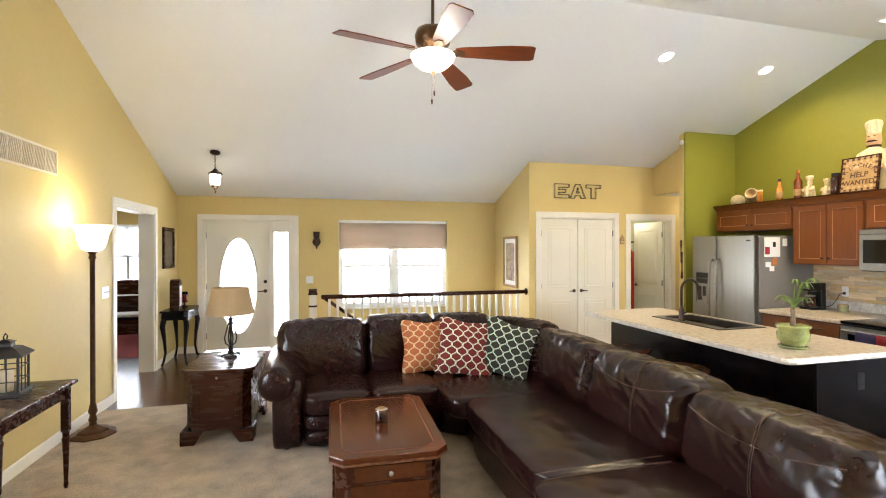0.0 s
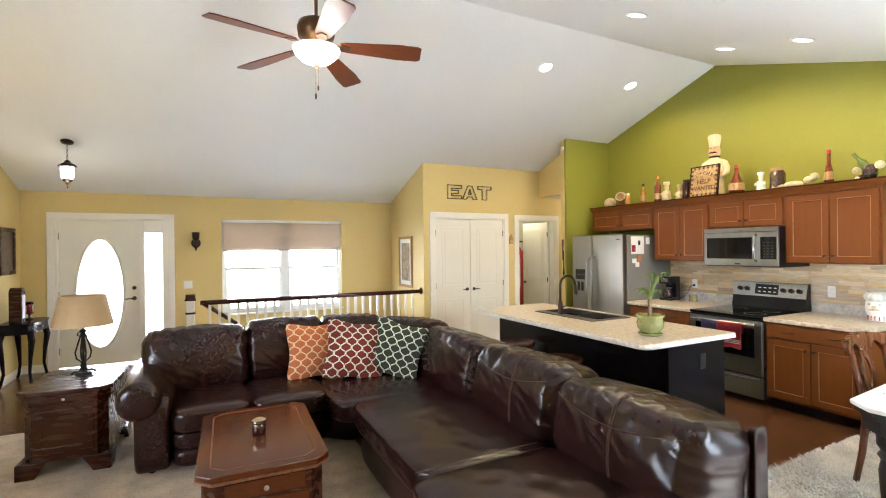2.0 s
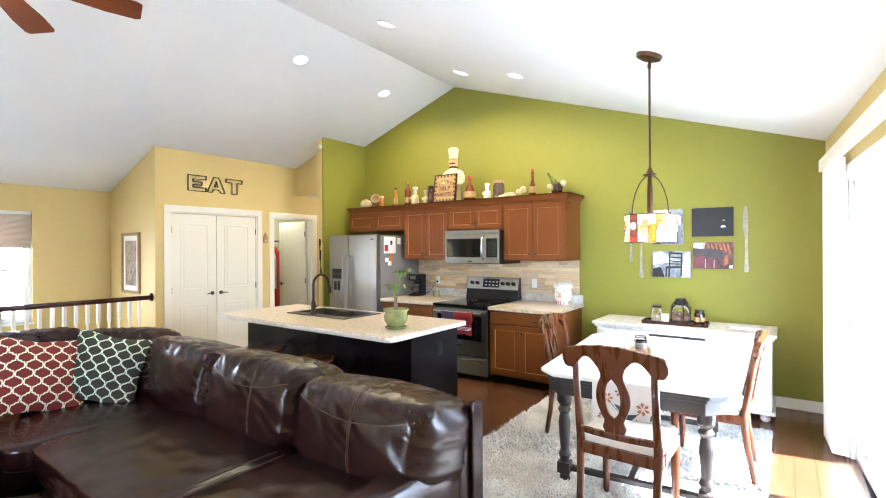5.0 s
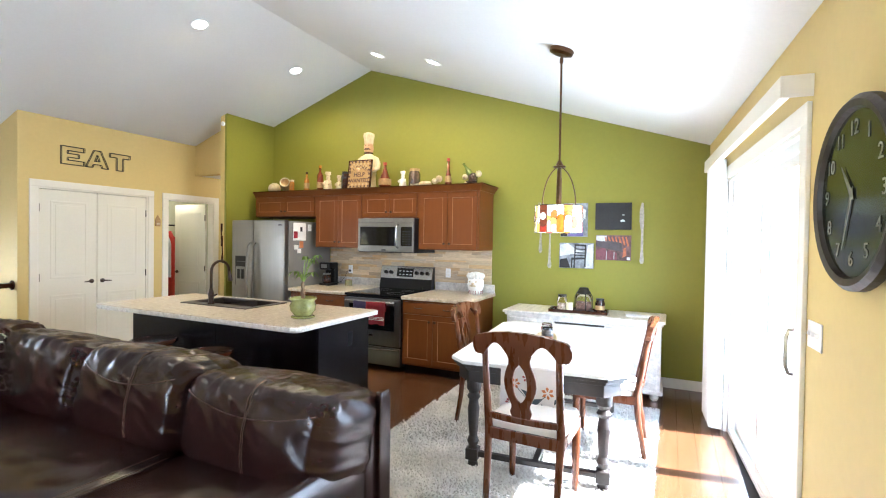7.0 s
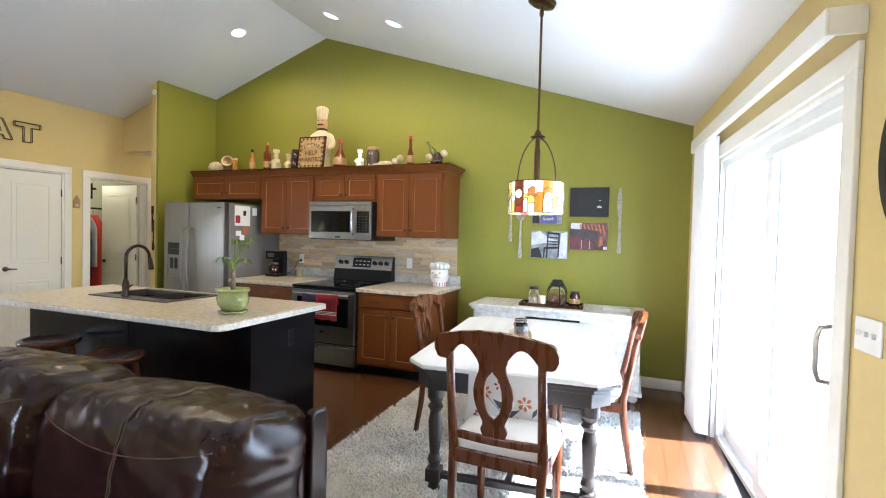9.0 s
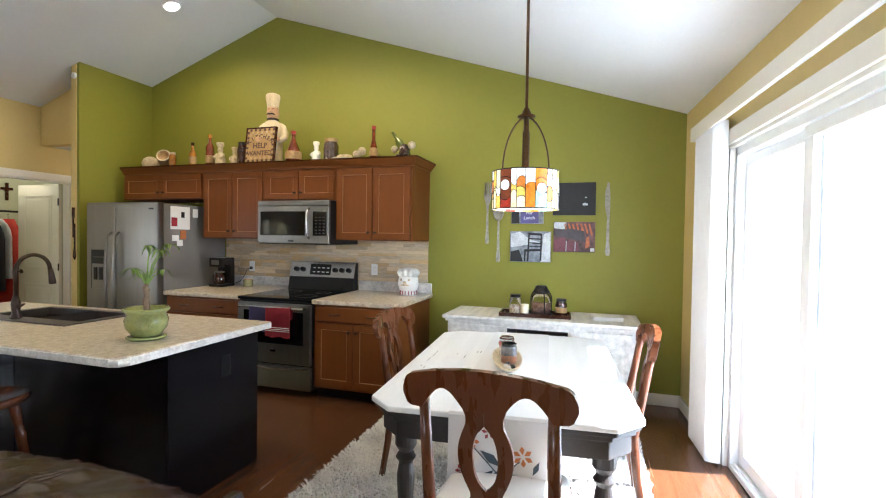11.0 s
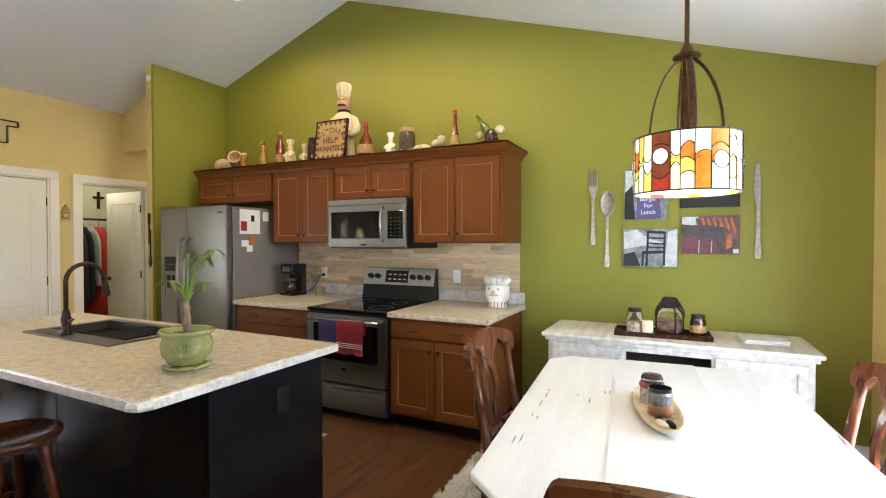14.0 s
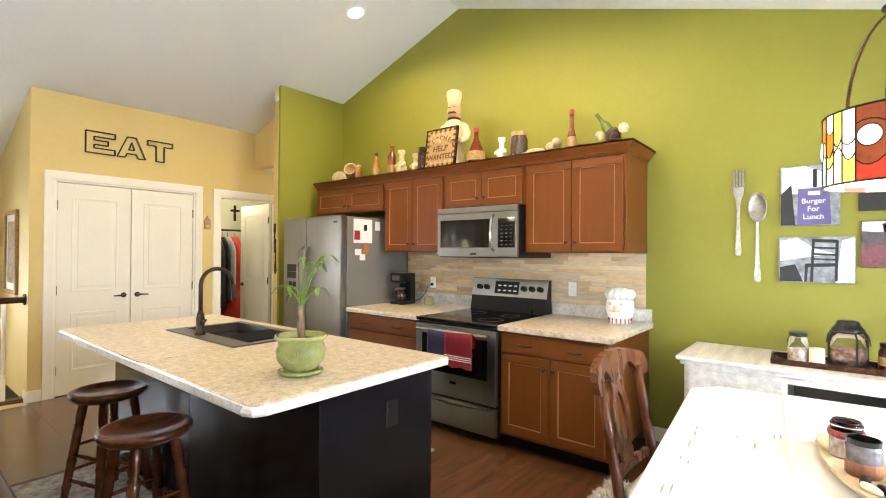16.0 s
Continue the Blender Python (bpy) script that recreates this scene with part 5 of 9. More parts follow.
x0, ya, yb = FACE_X, CY[0], CY[4]
t = bmesh.new()
ra = [t.verts.new((x0 + p, ya + p, UP_T - 0.02 + q)) for p, q in prof]
rb = [t.verts.new((x0 + p, yb, UP_T - 0.02 + q)) for p, q in prof]
rc = [t.verts.new((EAST, ya + p, UP_T - 0.02 + q)) for p, q in prof]
for a, c in ((ra, rb), (rc, ra)):
    for i in range(len(prof) - 1):
        t.faces.new((a[i], a[i + 1], c[i + 1], c[i]))
t.faces.new(rb)
t.faces.new(rc[::-1])
merge(b, t)
part("moulding", b, CHERRY, cr)
b = bag()
box(b, x0 - 0.06, EAST, ya - 0.06, yb, UP_T + 0.05, UP_T + 0.062)
part("top_board", b, DARKWOOD, cr)
TOP_Z = UP_T + 0.062


def base_cabinet(y0, y1, drawers, doors, label, end=False):
    c = thing("base_cabinet", label, "cabinet", (0, 0, 0), group="kitchen base cabinets")
    b = bag()
    box(b, BASE_X, EAST, y0, y1, 0.10, CNT_Z - 0.04, 0.002)
    part("body", b, CHERRY, c)
    b = bag()
    box(b, BASE_X + 0.07, EAST, y0, y1, 0.0, 0.10)
    part("toe_kick", b, BLACKWOOD, c)
    zt = CNT_Z - 0.06
    n = len(drawers)
    for z0, z1 in drawers:
        b = bag()
        box(b, BASE_X - 0.02, BASE_X, y0 + 0.02, y1 - 0.02, z0, z1, 0.005)
        d = part("drawer", b, CHERRY, c)
        for yy in (y0 + (y1 - y0) * 0.27, y0 + (y1 - y0) * 0.73):
            b = bag()
            tube(b, [(BASE_X - 0.02, yy - 0.048, (z0 + z1) / 2), (BASE_X - 0.045, yy - 0.04, (z0 + z1) / 2), (BASE_X - 0.05, yy, (z0 + z1) / 2 - 0.004), (BASE_X - 0.045, yy + 0.04, (z0 + z1) / 2), (BASE_X - 0.02, yy + 0.048, (z0 + z1) / 2)], 0.0055, 6)
            part("pull", b, BRONZE, d, "dark bronze pull")
    if doors:
        mid = (y0 + y1) / 2
        z0, z1 = doors
        cab_door(c, BASE_X, y0 + 0.02, mid - 0.003, z0, z1, (mid - 0.035, z1 - 0.07))
        cab_door(c, BASE_X, mid + 0.003, y1 - 0.02, z0, z1, (mid + 0.035, z1 - 0.07))


RG0, RG1 = 2.895, 3.68
base_cabinet(2.10, RG0 - 0.005, [(0.70, 0.825)], (0.125, 0.685), "cherry base cabinet with a drawer and two doors")
base_cabinet(RG1 + 0.005, 4.58, [(0.70, 0.825), (0.42, 0.685), (0.125, 0.405)], None, "cherry base cabinet with three wide drawers")
for y0, y1, e in ((2.065, RG0 - 0.003, 1), (RG1 + 0.003, 4.585, 0)):
    w = thing("worktop", "beige speckled laminate worktop with a white edge", "worktop", (0, 0, 0), group="kitchen worktops")
    b = bag()
    box(b, BASE_X - 0.045, EAST - 0.002, y0, y1, CNT_Z - 0.04, CNT_Z, 0.008, 3)
    part("top", b, COUNTER, w)
    b = bag()
    box(b, EAST - 0.024, EAST - 0.002, y0 + 0.01, y1, CNT_Z, CNT_Z + 0.10, 0.005)
    part("upstand", b, material("pale_marble_upstand", (0.66, 0.63, 0.58), 0.3, second=(0.45, 0.43, 0.41), scale=14, fine=50), w, "pale speckled upstand")

# ---- range
rg = thing("kitchen_range", "stainless electric range with black glass top", "range", (0, 0, 0))
GX = 5.10
b = bag()
box(b, GX, EAST - 0.05, RG0, RG1, 0.06, CNT_Z - 0.03, 0.004)
part("body", b, BLACKPL, rg)
b = bag()
box(b, GX - 0.03, EAST - 0.09, RG0, RG1, CNT_Z - 0.03, CNT_Z - 0.004, 0.006)
part("cooktop", b, BLACKGLASS, rg, "black glass cooktop")
for cx, cy, r in ((0.2, 0.2, 0.1), (0.2, 0.57, 0.08), (0.5, 0.2, 0.075), (0.5, 0.57, 0.1)):
    b = bag()
    tube(b, [(GX + cx + r * math.cos(a * math.pi / 16), RG0 + cy + r * math.sin(a * math.pi / 16), CNT_Z - 0.0035) for a in range(32)], 0.0015, 5, closed=True, flat=0.3)
    part("burner_ring", b, GREYSTEEL, rg)
b = bag()
box(b, GX - 0.035, GX, RG0 + 0.004, RG1 - 0.004, 0.29, 0.835, 0.006)
od = part("oven_door", b, DARKSTEEL, rg, "stainless oven door")
b = bag()
box(b, GX - 0.039, GX - 0.034, RG0 + 0.075, RG1 - 0.075, 0.47, 0.765, 0.002)
part("oven_window", b, BLACKGLASS, od, "dark glass oven window")
b = bag()
tube(b, [(GX - 0.075, RG0 + 0.05, 0.80), (GX - 0.082, (RG0 + RG1) / 2, 0.802), (GX - 0.075, RG1 - 0.05, 0.80)], 0.013, 10)
for yy in (RG0 + 0.06, RG1 - 0.06):
    tube(b, [(GX - 0.03, yy, 0.80), (GX - 0.075, yy, 0.80)], 0.012, 8)
part("handle", b, BRIGHTSTEEL, od)
b = bag()
box(b, GX - 0.04, GX - 0.034, RG0 + 0.36, RG0 + 0.42, 0.395, 0.42, 0.002)
part("badge", b, CHROME, od)
b = bag()
box(b, GX - 0.03, GX, RG0 + 0.004, RG1 - 0.004, 0.065, 0.275, 0.006)
part("storage_drawer", b, DARKSTEEL, rg, "stainless storage drawer")
b = bag()
tube(b, [(GX - 0.035, RG0 + 0.02, 0.262), (GX - 0.047, (RG0 + RG1) / 2, 0.245), (GX - 0.035, RG1 - 0.02, 0.262)], 0.010, 8)
part("drawer_lip", b, BRIGHTSTEEL, rg)
b = bag()
prism(b, [(EAST - 0.14, CNT_Z - 0.004), (EAST - 0.03, CNT_Z - 0.004), (EAST - 0.03, 1.175), (EAST - 0.075, 1.175), (EAST - 0.115, 1.01)], RG0 + 0.002, RG1 - 0.002, "y")
part("backguard", b, BLACKPL, rg)
LEAN = math.degrees(math.atan2(0.04, 0.165))
pm = Matrix.Translation((EAST - 0.097, 0, 1.092)) @ pose(0, 0, 0, 0, LEAN)
b = bag()
box(b, -0.008, 0.004, RG0 + 0.002, RG1 - 0.002, -0.082, 0.086, 0.003)
cp = part("control_panel", b, BRIGHTSTEEL, rg, "stainless control panel", m=pm)
b = bag()
box(b, -0.0105, -0.007, RG0 + 0.28, RG0 + 0.53, -0.055, 0.06, 0.002)
part("display", b, BLACKGLASS, cp)
for yy in (0.07, 0.15, 0.23, 0.62, 0.70):
    b = bag()
    lathe(b, [(0, 0), (0.026, 0), (0.024, 0.02), (0.02, 0.026), (0, 0.026)], 18, m=Matrix.Translation((-0.008, RG0 + yy, 0.0)) @ pose(0, 0, 0, 0, -90))
    part("knob", b, BLACKPL, cp, "black control knob")
for k in range(8):
    b = bag()
    box(b, -0.0112, -0.0102, RG0 + 0.30 + (k % 4) * 0.055, RG0 + 0.33 + (k % 4) * 0.055, -0.03 + (k // 4) * 0.045, -0.02 + (k // 4) * 0.045)
    part("marking", b, PAPER, cp)

# ---- microwave
DARKKEY = material("faint_key_print", (0.05, 0.05, 0.05), 0.5)
mw = thing("microwave", "stainless over-range microwave with dark glass door", "microwave", (0, 0, 0))
MX, M0, M1, MZ0, MZ1 = 5.385, 2.912, 3.718, 1.368, 1.792
b = bag()
box(b, MX + 0.03, EAST, M0, M1, MZ0, MZ1, 0.004)
part("body", b, BLACKPL, mw)
b = bag()
box(b, MX, MX + 0.032, M0, M1, MZ0 + 0.008, MZ1 - 0.052, 0.006)
dd = part("door", b, STEEL, mw, "stainless door")
b = bag()
box(b, MX + 0.002, MX + 0.034, M0, M1, MZ1 - 0.048, MZ1, 0.004)
part("vent_grille", b, STEEL, mw)
b = bag()
box(b, MX - 0.003, MX + 0.004, M0 + 0.255, M1 - 0.035, MZ0 + 0.085, MZ1 - 0.105, 0.003)
part("window", b, BLACKGLASS, dd, "dark glass window")
b = bag()
box(b, MX - 0.003, MX + 0.004, M0 + 0.02, M0 + 0.175, MZ0 + 0.085, MZ1 - 0.105, 0.003)
kp = part("keypad", b, BLACKGLASS, mw, "black touch keypad")
for r in range(6):
    for c in range(3):
        b = bag()
        box(b, MX - 0.0042, MX - 0.003, M0 + 0.045 + c * 0.042, M0 + 0.065 + c * 0.042, MZ0 + 0.105 + r * 0.03, MZ0 + 0.113 + r * 0.03)
        part("key", b, DARKKEY, kp)
b = bag()
yy = M0 + 0.215
tube(b, [(MX - 0.002, yy, MZ0 + 0.06), (MX - 0.04, yy, MZ0 + 0.09), (MX - 0.052, yy, MZ0 + 0.2), (MX - 0.04, yy, MZ1 - 0.11), (MX - 0.002, yy, MZ1 - 0.075)], 0.012, 10)
part("handle", b, BRIGHTSTEEL, dd, "arched stainless handle", smooth=True)
b = bag()
box(b, MX - 0.002, MX, 3.30, 3.36, MZ0 + 0.025, MZ0 + 0.04)
part("badge", b, BLACKPL, dd)

# ---- fridge
fg = thing("fridge", "stainless side-by-side fridge with papers on its side", "fridge", (0, 0, 0))
RX, R0, R1, RZ = 5.03, 4.605, 5.56, 1.765
b = bag()
box(b, RX + 0.075, EAST - 0.04, R0, R1, 0.02, RZ - 0.01, 0.006)
part("body", b, GREYSTEEL, fg, "grey painted sides")
SPLIT = R0 + 0.555
doors = []
for y0, y1 in ((R0, SPLIT - 0.004), (SPLIT + 0.004, R1)):
    b = bag()
    box(b, RX, RX + 0.07, y0, y1, 0.06, RZ, 0.012, 3)
    doors.append(part("door", b, STEEL, fg, "stainless fridge door"))
for dr, yy in ((doors[0], SPLIT - 0.05), (doors[1], SPLIT + 0.05)):
    b = bag()
    tube(b, [(RX, yy, 0.62), (RX - 0.05, yy, 0.66), (RX - 0.065, yy, 0.95), (RX - 0.065, yy, 1.15), (RX - 0.05, yy, 1.42), (RX, yy, 1.46)], 0.014, 10)
    part("handle", b, STEEL, dr, "long curved stainless handle", smooth=True)
b = bag()
box(b, RX - 0.004, RX + 0.01, SPLIT + 0.12, SPLIT + 0.33, 0.86, 1.28, 0.004)
disp = part("water_dispenser", b, BLACKPL, doors[1], "dark water dispenser")
b = bag()
box(b, RX - 0.0065, RX - 0.0035, SPLIT + 0.135, SPLIT + 0.315, 0.875, 1.135, 0.001)
part("recess", b, STEEL, disp, "steel-lined dispenser recess")
for k in range(2):
    b = bag()
    box(b, RX - 0.016, RX - 0.0065, SPLIT + 0.16 + 0.075 * k, SPLIT + 0.205 + 0.075 * k, 0.97, 1.10, 0.003)
    part("paddle", b, BLACKPL, disp)
b = bag()
box(b, RX - 0.014, RX - 0.004, SPLIT + 0.13, SPLIT + 0.32, 0.862, 0.878, 0.002)
part("drip_tray", b, GREYSTEEL, disp)
for k in range(4):
    b = bag()
    box(b, RX - 0.0052, RX - 0.004, SPLIT + 0.15 + 0.04 * k, SPLIT + 0.172 + 0.04 * k, 1.20, 1.207)
    part("marking", b, GREYSTEEL, disp)
b = bag()
box(b, RX - 0.003, RX, R0 + 0.05, R0 + 0.11, 1.69, 1.705)
part("badge", b, BLACKPL, doors[0])
PRINT = material("printed_paper", (0.72, 0.62, 0.55), 0.6, second=(0.45, 0.25, 0.18), scale=30, fine=90)
for x0, x1, z0, z1, mt, nm in ((5.12, 5.36, 1.50, 1.735, PAPER, "calendar_sheet"), (5.40, 5.47, 1.63, 1.72, PAPER, "note"), (5.13, 5.20, 1.53, 1.62, REDCL, "picture_card"),
                               (5.14, 5.22, 1.38, 1.44, PAPER, "note"), (5.24, 5.31, 1.40, 1.49, THREADO, "magnet"), (5.20, 5.27, 1.33, 1.39, PAPER, "note"), (5.25, 5.29, 1.62, 1.68, BLACKPL, "magnet")):
    dpt = 0.003 if nm in ("calendar_sheet", "note") else 0.006
    b = bag()
    box(b, x0 + 0.06, x1 + 0.06, R0 - dpt, R0 - 0.0005, z0, z1)
    o = new(nm, mesh_of(nm, b, mt))
    tagged(o, {"calendar_sheet": "white paper sheet pinned on the fridge side", "note": "small white note on the fridge side", "picture_card": "small red picture card on the fridge side", "magnet": "small coloured magnet on the fridge side"}[nm], "paper" if dpt < 0.005 else "magnet")

# ---- island
isl = thing("kitchen_island", "black-brown kitchen island base with panelled sides", "kitchen island", (0, 0, 0))
IX0, IX1, IY0, IY1 = 3.30, 3.975, 2.575, 4.90
b = bag()
box(b, IX0 + 0.02, IX1, IY0 + 0.02, IY1, 0.10, CNT_Z - 0.04, 0.002)
box(b, IX0 + 0.02, IX1 - 0.07, IY0 + 0.02, IY1, 0.0, 0.10)
part("body", b, BLACKWOOD, isl)
for y0, y1 in ((IY0 + 0.02, 3.72), (3.728, IY1)):
    b = bag()
    box(b, IX0, IX0 + 0.02, y0, y1, 0.0, CNT_Z - 0.04, 0.002)
    part("back_panel", b, BLACKWOOD, isl)
b = bag()
box(b, IX0, IX1, IY0, IY0 + 0.02, 0.0, CNT_Z - 0.04, 0.002)
part("end_panel", b, BLACKWOOD, isl)
b = bag()
box(b, IX0 + 0.36, IX0 + 0.43, IY0 - 0.006, IY0, 0.62, 0.74, 0.003)
box(b, IX0 + 0.375, IX0 + 0.415, IY0 - 0.008, IY0 - 0.006, 0.635, 0.675, 0.001)
box(b, IX0 + 0.375, IX0 + 0.415, IY0 - 0.008, IY0 - 0.006, 0.685, 0.725, 0.001)
part("outlet_plate", b, BLACKPL, isl, "dark outlet plate")
SK = (3.44, 3.98 - 0.06, 3.52, 4.36)        # sink cut-out x0 x1 y0 y1
wt = thing("worktop", "cream speckled island worktop with rounded white edge", "worktop", (0, 0, 0))
b = bag()
TX0, TX1, TY0, TY1 = 2.99, 4.035, 2.52, 4.985
prism(b, [(TX0 + 0.05, TY0), (TX1, TY0), (TX1, SK[2]), (TX0, SK[2]), (TX0, TY0 + 0.05)], CNT_Z - 0.04, CNT_Z, "z", bev=0.007)
box(b, TX0, SK[0], SK[2], SK[3], CNT_Z - 0.04, CNT_Z)
box(b, SK[1], TX1, SK[2], SK[3], CNT_Z - 0.04, CNT_Z)
prism(b, [(TX0, SK[3]), (TX1, SK[3]), (TX1, TY1), (TX0 + 0.05, TY1), (TX0, TY1 - 0.05)], CNT_Z - 0.04, CNT_Z, "z", bev=0.007)
part("top", b, COUNTER, wt)
b = bag()
E0 = CNT_Z - 0.043
for x0, x1, y0, y1 in ((TX0 - 0.004, TX0 + 0.02, TY0 + 0.05, TY1 - 0.05), (TX0 + 0.05, TX1, TY0 - 0.004, TY0 + 0.02)):
    box(b, x0, x1, y0, y1, E0, CNT_Z - 0.006, 0.004)
tube(b, [(TX0 - 0.002, TY0 + 0.05, CNT_Z - 0.024), (TX0 + 0.012, TY0 + 0.014, CNT_Z - 0.024), (TX0 + 0.05, TY0 - 0.002, CNT_Z - 0.024)], 0.018, 8)
part("edge_band", b, material("pale_marbled_edge", (0.70, 0.67, 0.62), 0.32, second=(0.5, 0.46, 0.4), scale=25, fine=80), wt, "pale marbled edge")
sk = thing("sink", "dark brown double-bowl composite sink", "sink", (0, 0, 0))
b = bag()
RIMZ = CNT_Z + 0.01
x0, x1, y0, y1 = SK
mid = y0 + (y1 - y0) * 0.42
bowls = ((x0 + 0.10, x1 - 0.035, y0 + 0.035, mid - 0.02), (x0 + 0.10, x1 - 0.035, mid + 0.02, y1 - 0.035))
box(b, x0 - 0.015, bowls[0][0], y0 - 0.015, y1 + 0.015, CNT_Z + 0.0005, RIMZ, 0.003)
box(b, bowls[0][1], x1 + 0.015, y0 - 0.015, y1 + 0.015, CNT_Z + 0.0005, RIMZ, 0.003)
box(b, bowls[0][0], bowls[0][1], y0 - 0.015, bowls[0][2], CNT_Z + 0.0005, RIMZ, 0.003)
box(b, bowls[0][0], bowls[0][1], bowls[1][3], y1 + 0.015, CNT_Z + 0.0005, RIMZ, 0.003)
box(b, bowls[0][0], bowls[0][1], bowls[0][3], bowls[1][2], CNT_Z - 0.03, RIMZ - 0.012, 0.003)
part("rim", b, SINKM, sk)
for p0, p1, q0, q1 in bowls:
    b = bag()
    t = bmesh.new()
    hi = [t.verts.new((x, y, RIMZ - 0.002)) for x, y in ((p0, q0), (p1, q0), (p1, q1), (p0, q1))]
    lo = [t.verts.new((x, y, CNT_Z - 0.19)) for x, y in ((p0 + 0.03, q0 + 0.03), (p1 - 0.03, q0 + 0.03), (p1 - 0.03, q1 - 0.03), (p0 + 0.03, q1 - 0.03))]
    t.faces.new(lo)
    for i in range(4):
        t.faces.new((hi[i], hi[(i + 1) % 4], lo[(i + 1) % 4], lo[i]))
    bmesh.ops.solidify(t, geom=t.faces[:], thickness=0.006)
    merge(b, t)
    part("bowl", b, SINKM, sk)
fc = thing("faucet", "oil-rubbed bronze gooseneck faucet by the sink", "faucet", (x0 + 0.045, 4.02, RIMZ))
b = bag()
lathe(b, [(0, 0), (0.032, 0), (0.03, 0.012), (0.02, 0.03), (0.024, 0.06), (0.026, 0.09), (0.02, 0.12), (0.014, 0.145), (0, 0.145)], 18)
part("body", b, BRONZE, fc, smooth=True)
b = bag()
pts = [(0, 0, 0.13), (0, 0, 0.30)] + [(0.10 - 0.10 * math.cos(a), 0, 0.30 + 0.10 * math.sin(a)) for a in [k * math.pi / 10 for k in range(1, 10)]] + [(0.205, 0, 0.27)]
tube(b, pts, 0.0125, 12)
part("spout", b, BRONZE, fc, smooth=True)
b = bag()
tube(b, [(0.202, 0, 0.30), (0.21, 0, 0.25), (0.215, 0, 0.21), (0.216, 0, 0.20)], [0.015, 0.018, 0.021, 0.019], 14)
part("spray_head", b, BRONZE, fc, smooth=True)
b = bag()
tube(b, [(0, -0.02, 0.075), (0, -0.045, 0.08), (-0.005, -0.085, 0.095)], [0.012, 0.009, 0.006], 8)
part("lever", b, BRONZE, fc)

# ---------------------------------------------------------------- dining corner
dt = thing("dining_table", "dining table with limewashed top and dark turned legs", "dining table", (4.05, 0.94, 0.0), 4.8)
LX, LY = 0.83, 0.555
b = bag()
prism(b, cut_rect(LX, LY, 0.11), 0.735, 0.76, "z", bev=0.006)
part("tabletop", b, TABLETOP, dt, "limewashed plank tabletop")
b = bag()
prism(b, cut_rect(LX - 0.012, LY - 0.012, 0.105), 0.715, 0.735, "z", bev=0.004)
prism(b, cut_rect(LX - 0.03, LY - 0.03, 0.10), 0.69, 0.715, "z", bev=0.004)
prism(b, cut_rect(LX - 0.045, LY - 0.045, 0.095), 0.615, 0.69, "z", bev=0.004)
part("apron", b, GREYWOOD, dt, "dark weathered stepped apron")
LEG = [(0.028, 0.0), (0.036, 0.02), (0.03, 0.05), (0.042, 0.07), (0.042, 0.13), (0.028, 0.15), (0.04, 0.185), (0.027, 0.22), (0.034, 0.3), (0.04, 0.4), (0.03, 0.46), (0.045, 0.485), (0.03, 0.51), (0.048, 0.54), (0.048, 0.62)]
for sx in (-1, 1):
    for sy in (-1, 1):
        b = bag()
        lathe(b, LEG, 18, at=(sx * (LX - 0.17), sy * (LY - 0.14), 0))
        box(b, sx * (LX - 0.17) - 0.042, sx * (LX - 0.17) + 0.042, sy * (LY - 0.14) - 0.042, sy * (LY - 0.14) + 0.042, 0.065, 0.14, 0.006)
        part("leg", b, GREYWOOD, dt, "dark turned leg")
for sx in (-1, 1):
    b = bag()
    box(b, sx * (LX - 0.17) - 0.02, sx * (LX - 0.17) + 0.02, -LY + 0.14, LY - 0.14, 0.085, 0.12, 0.006)
    part("stretcher", b, GREYWOOD, dt)
b = bag()
box(b, -LX + 0.17, LX - 0.17, -0.02, 0.02, 0.085, 0.12, 0.006)
part("stretcher", b, GREYWOOD, dt)
WORN = material("worn_grey_streak", (0.30, 0.28, 0.27), 0.7, vary=0.2, scale=30)
for k in range(14):
    xx, yy = random.uniform(-0.75, 0.3), random.uniform(0.14, 0.5)
    ln_ = random.uniform(0.03, 0.11)
    b = bag()
    prism(b, [(xx, yy), (xx + ln_ * 0.5, yy - 0.003), (xx + ln_, yy + 0.001), (xx + ln_ * 0.6, yy + 0.004)], 0.7600, 0.7604, "z")
    part("wear_mark", b, WORN, dt)

rn = thing("table_runner", "white linen table runner with embroidered flowers", "table runner", (4.05, 0.94, 0.0), 4.8)
b = bag()
R0Y, R1Y = -0.19, 0.19
top = [(-LX - 0.002, 0.7615), (-LX + 0.02, 0.7625), (LX - 0.02, 0.7625), (LX + 0.002, 0.7615)]
prof = [(-LX - 0.012, 0.44), (-LX - 0.010, 0.60), (-LX - 0.006, 0.755), (-LX + 0.004, 0.7645), (LX - 0.004, 0.7645), (LX + 0.006, 0.755), (LX + 0.010, 0.60), (LX + 0.012, 0.46)]
back = [(-LX - 0.009, 0.44), (-LX - 0.007, 0.60), (-LX - 0.003, 0.752), (-LX + 0.005, 0.7615), (LX - 0.005, 0.7615), (LX + 0.003, 0.752), (LX + 0.007, 0.60), (LX + 0.009, 0.46)]
prism(b, prof + back[::-1], R0Y, R1Y, "y")
part("cloth", b, RUNNER, rn)
FXX = -LX - 0.014


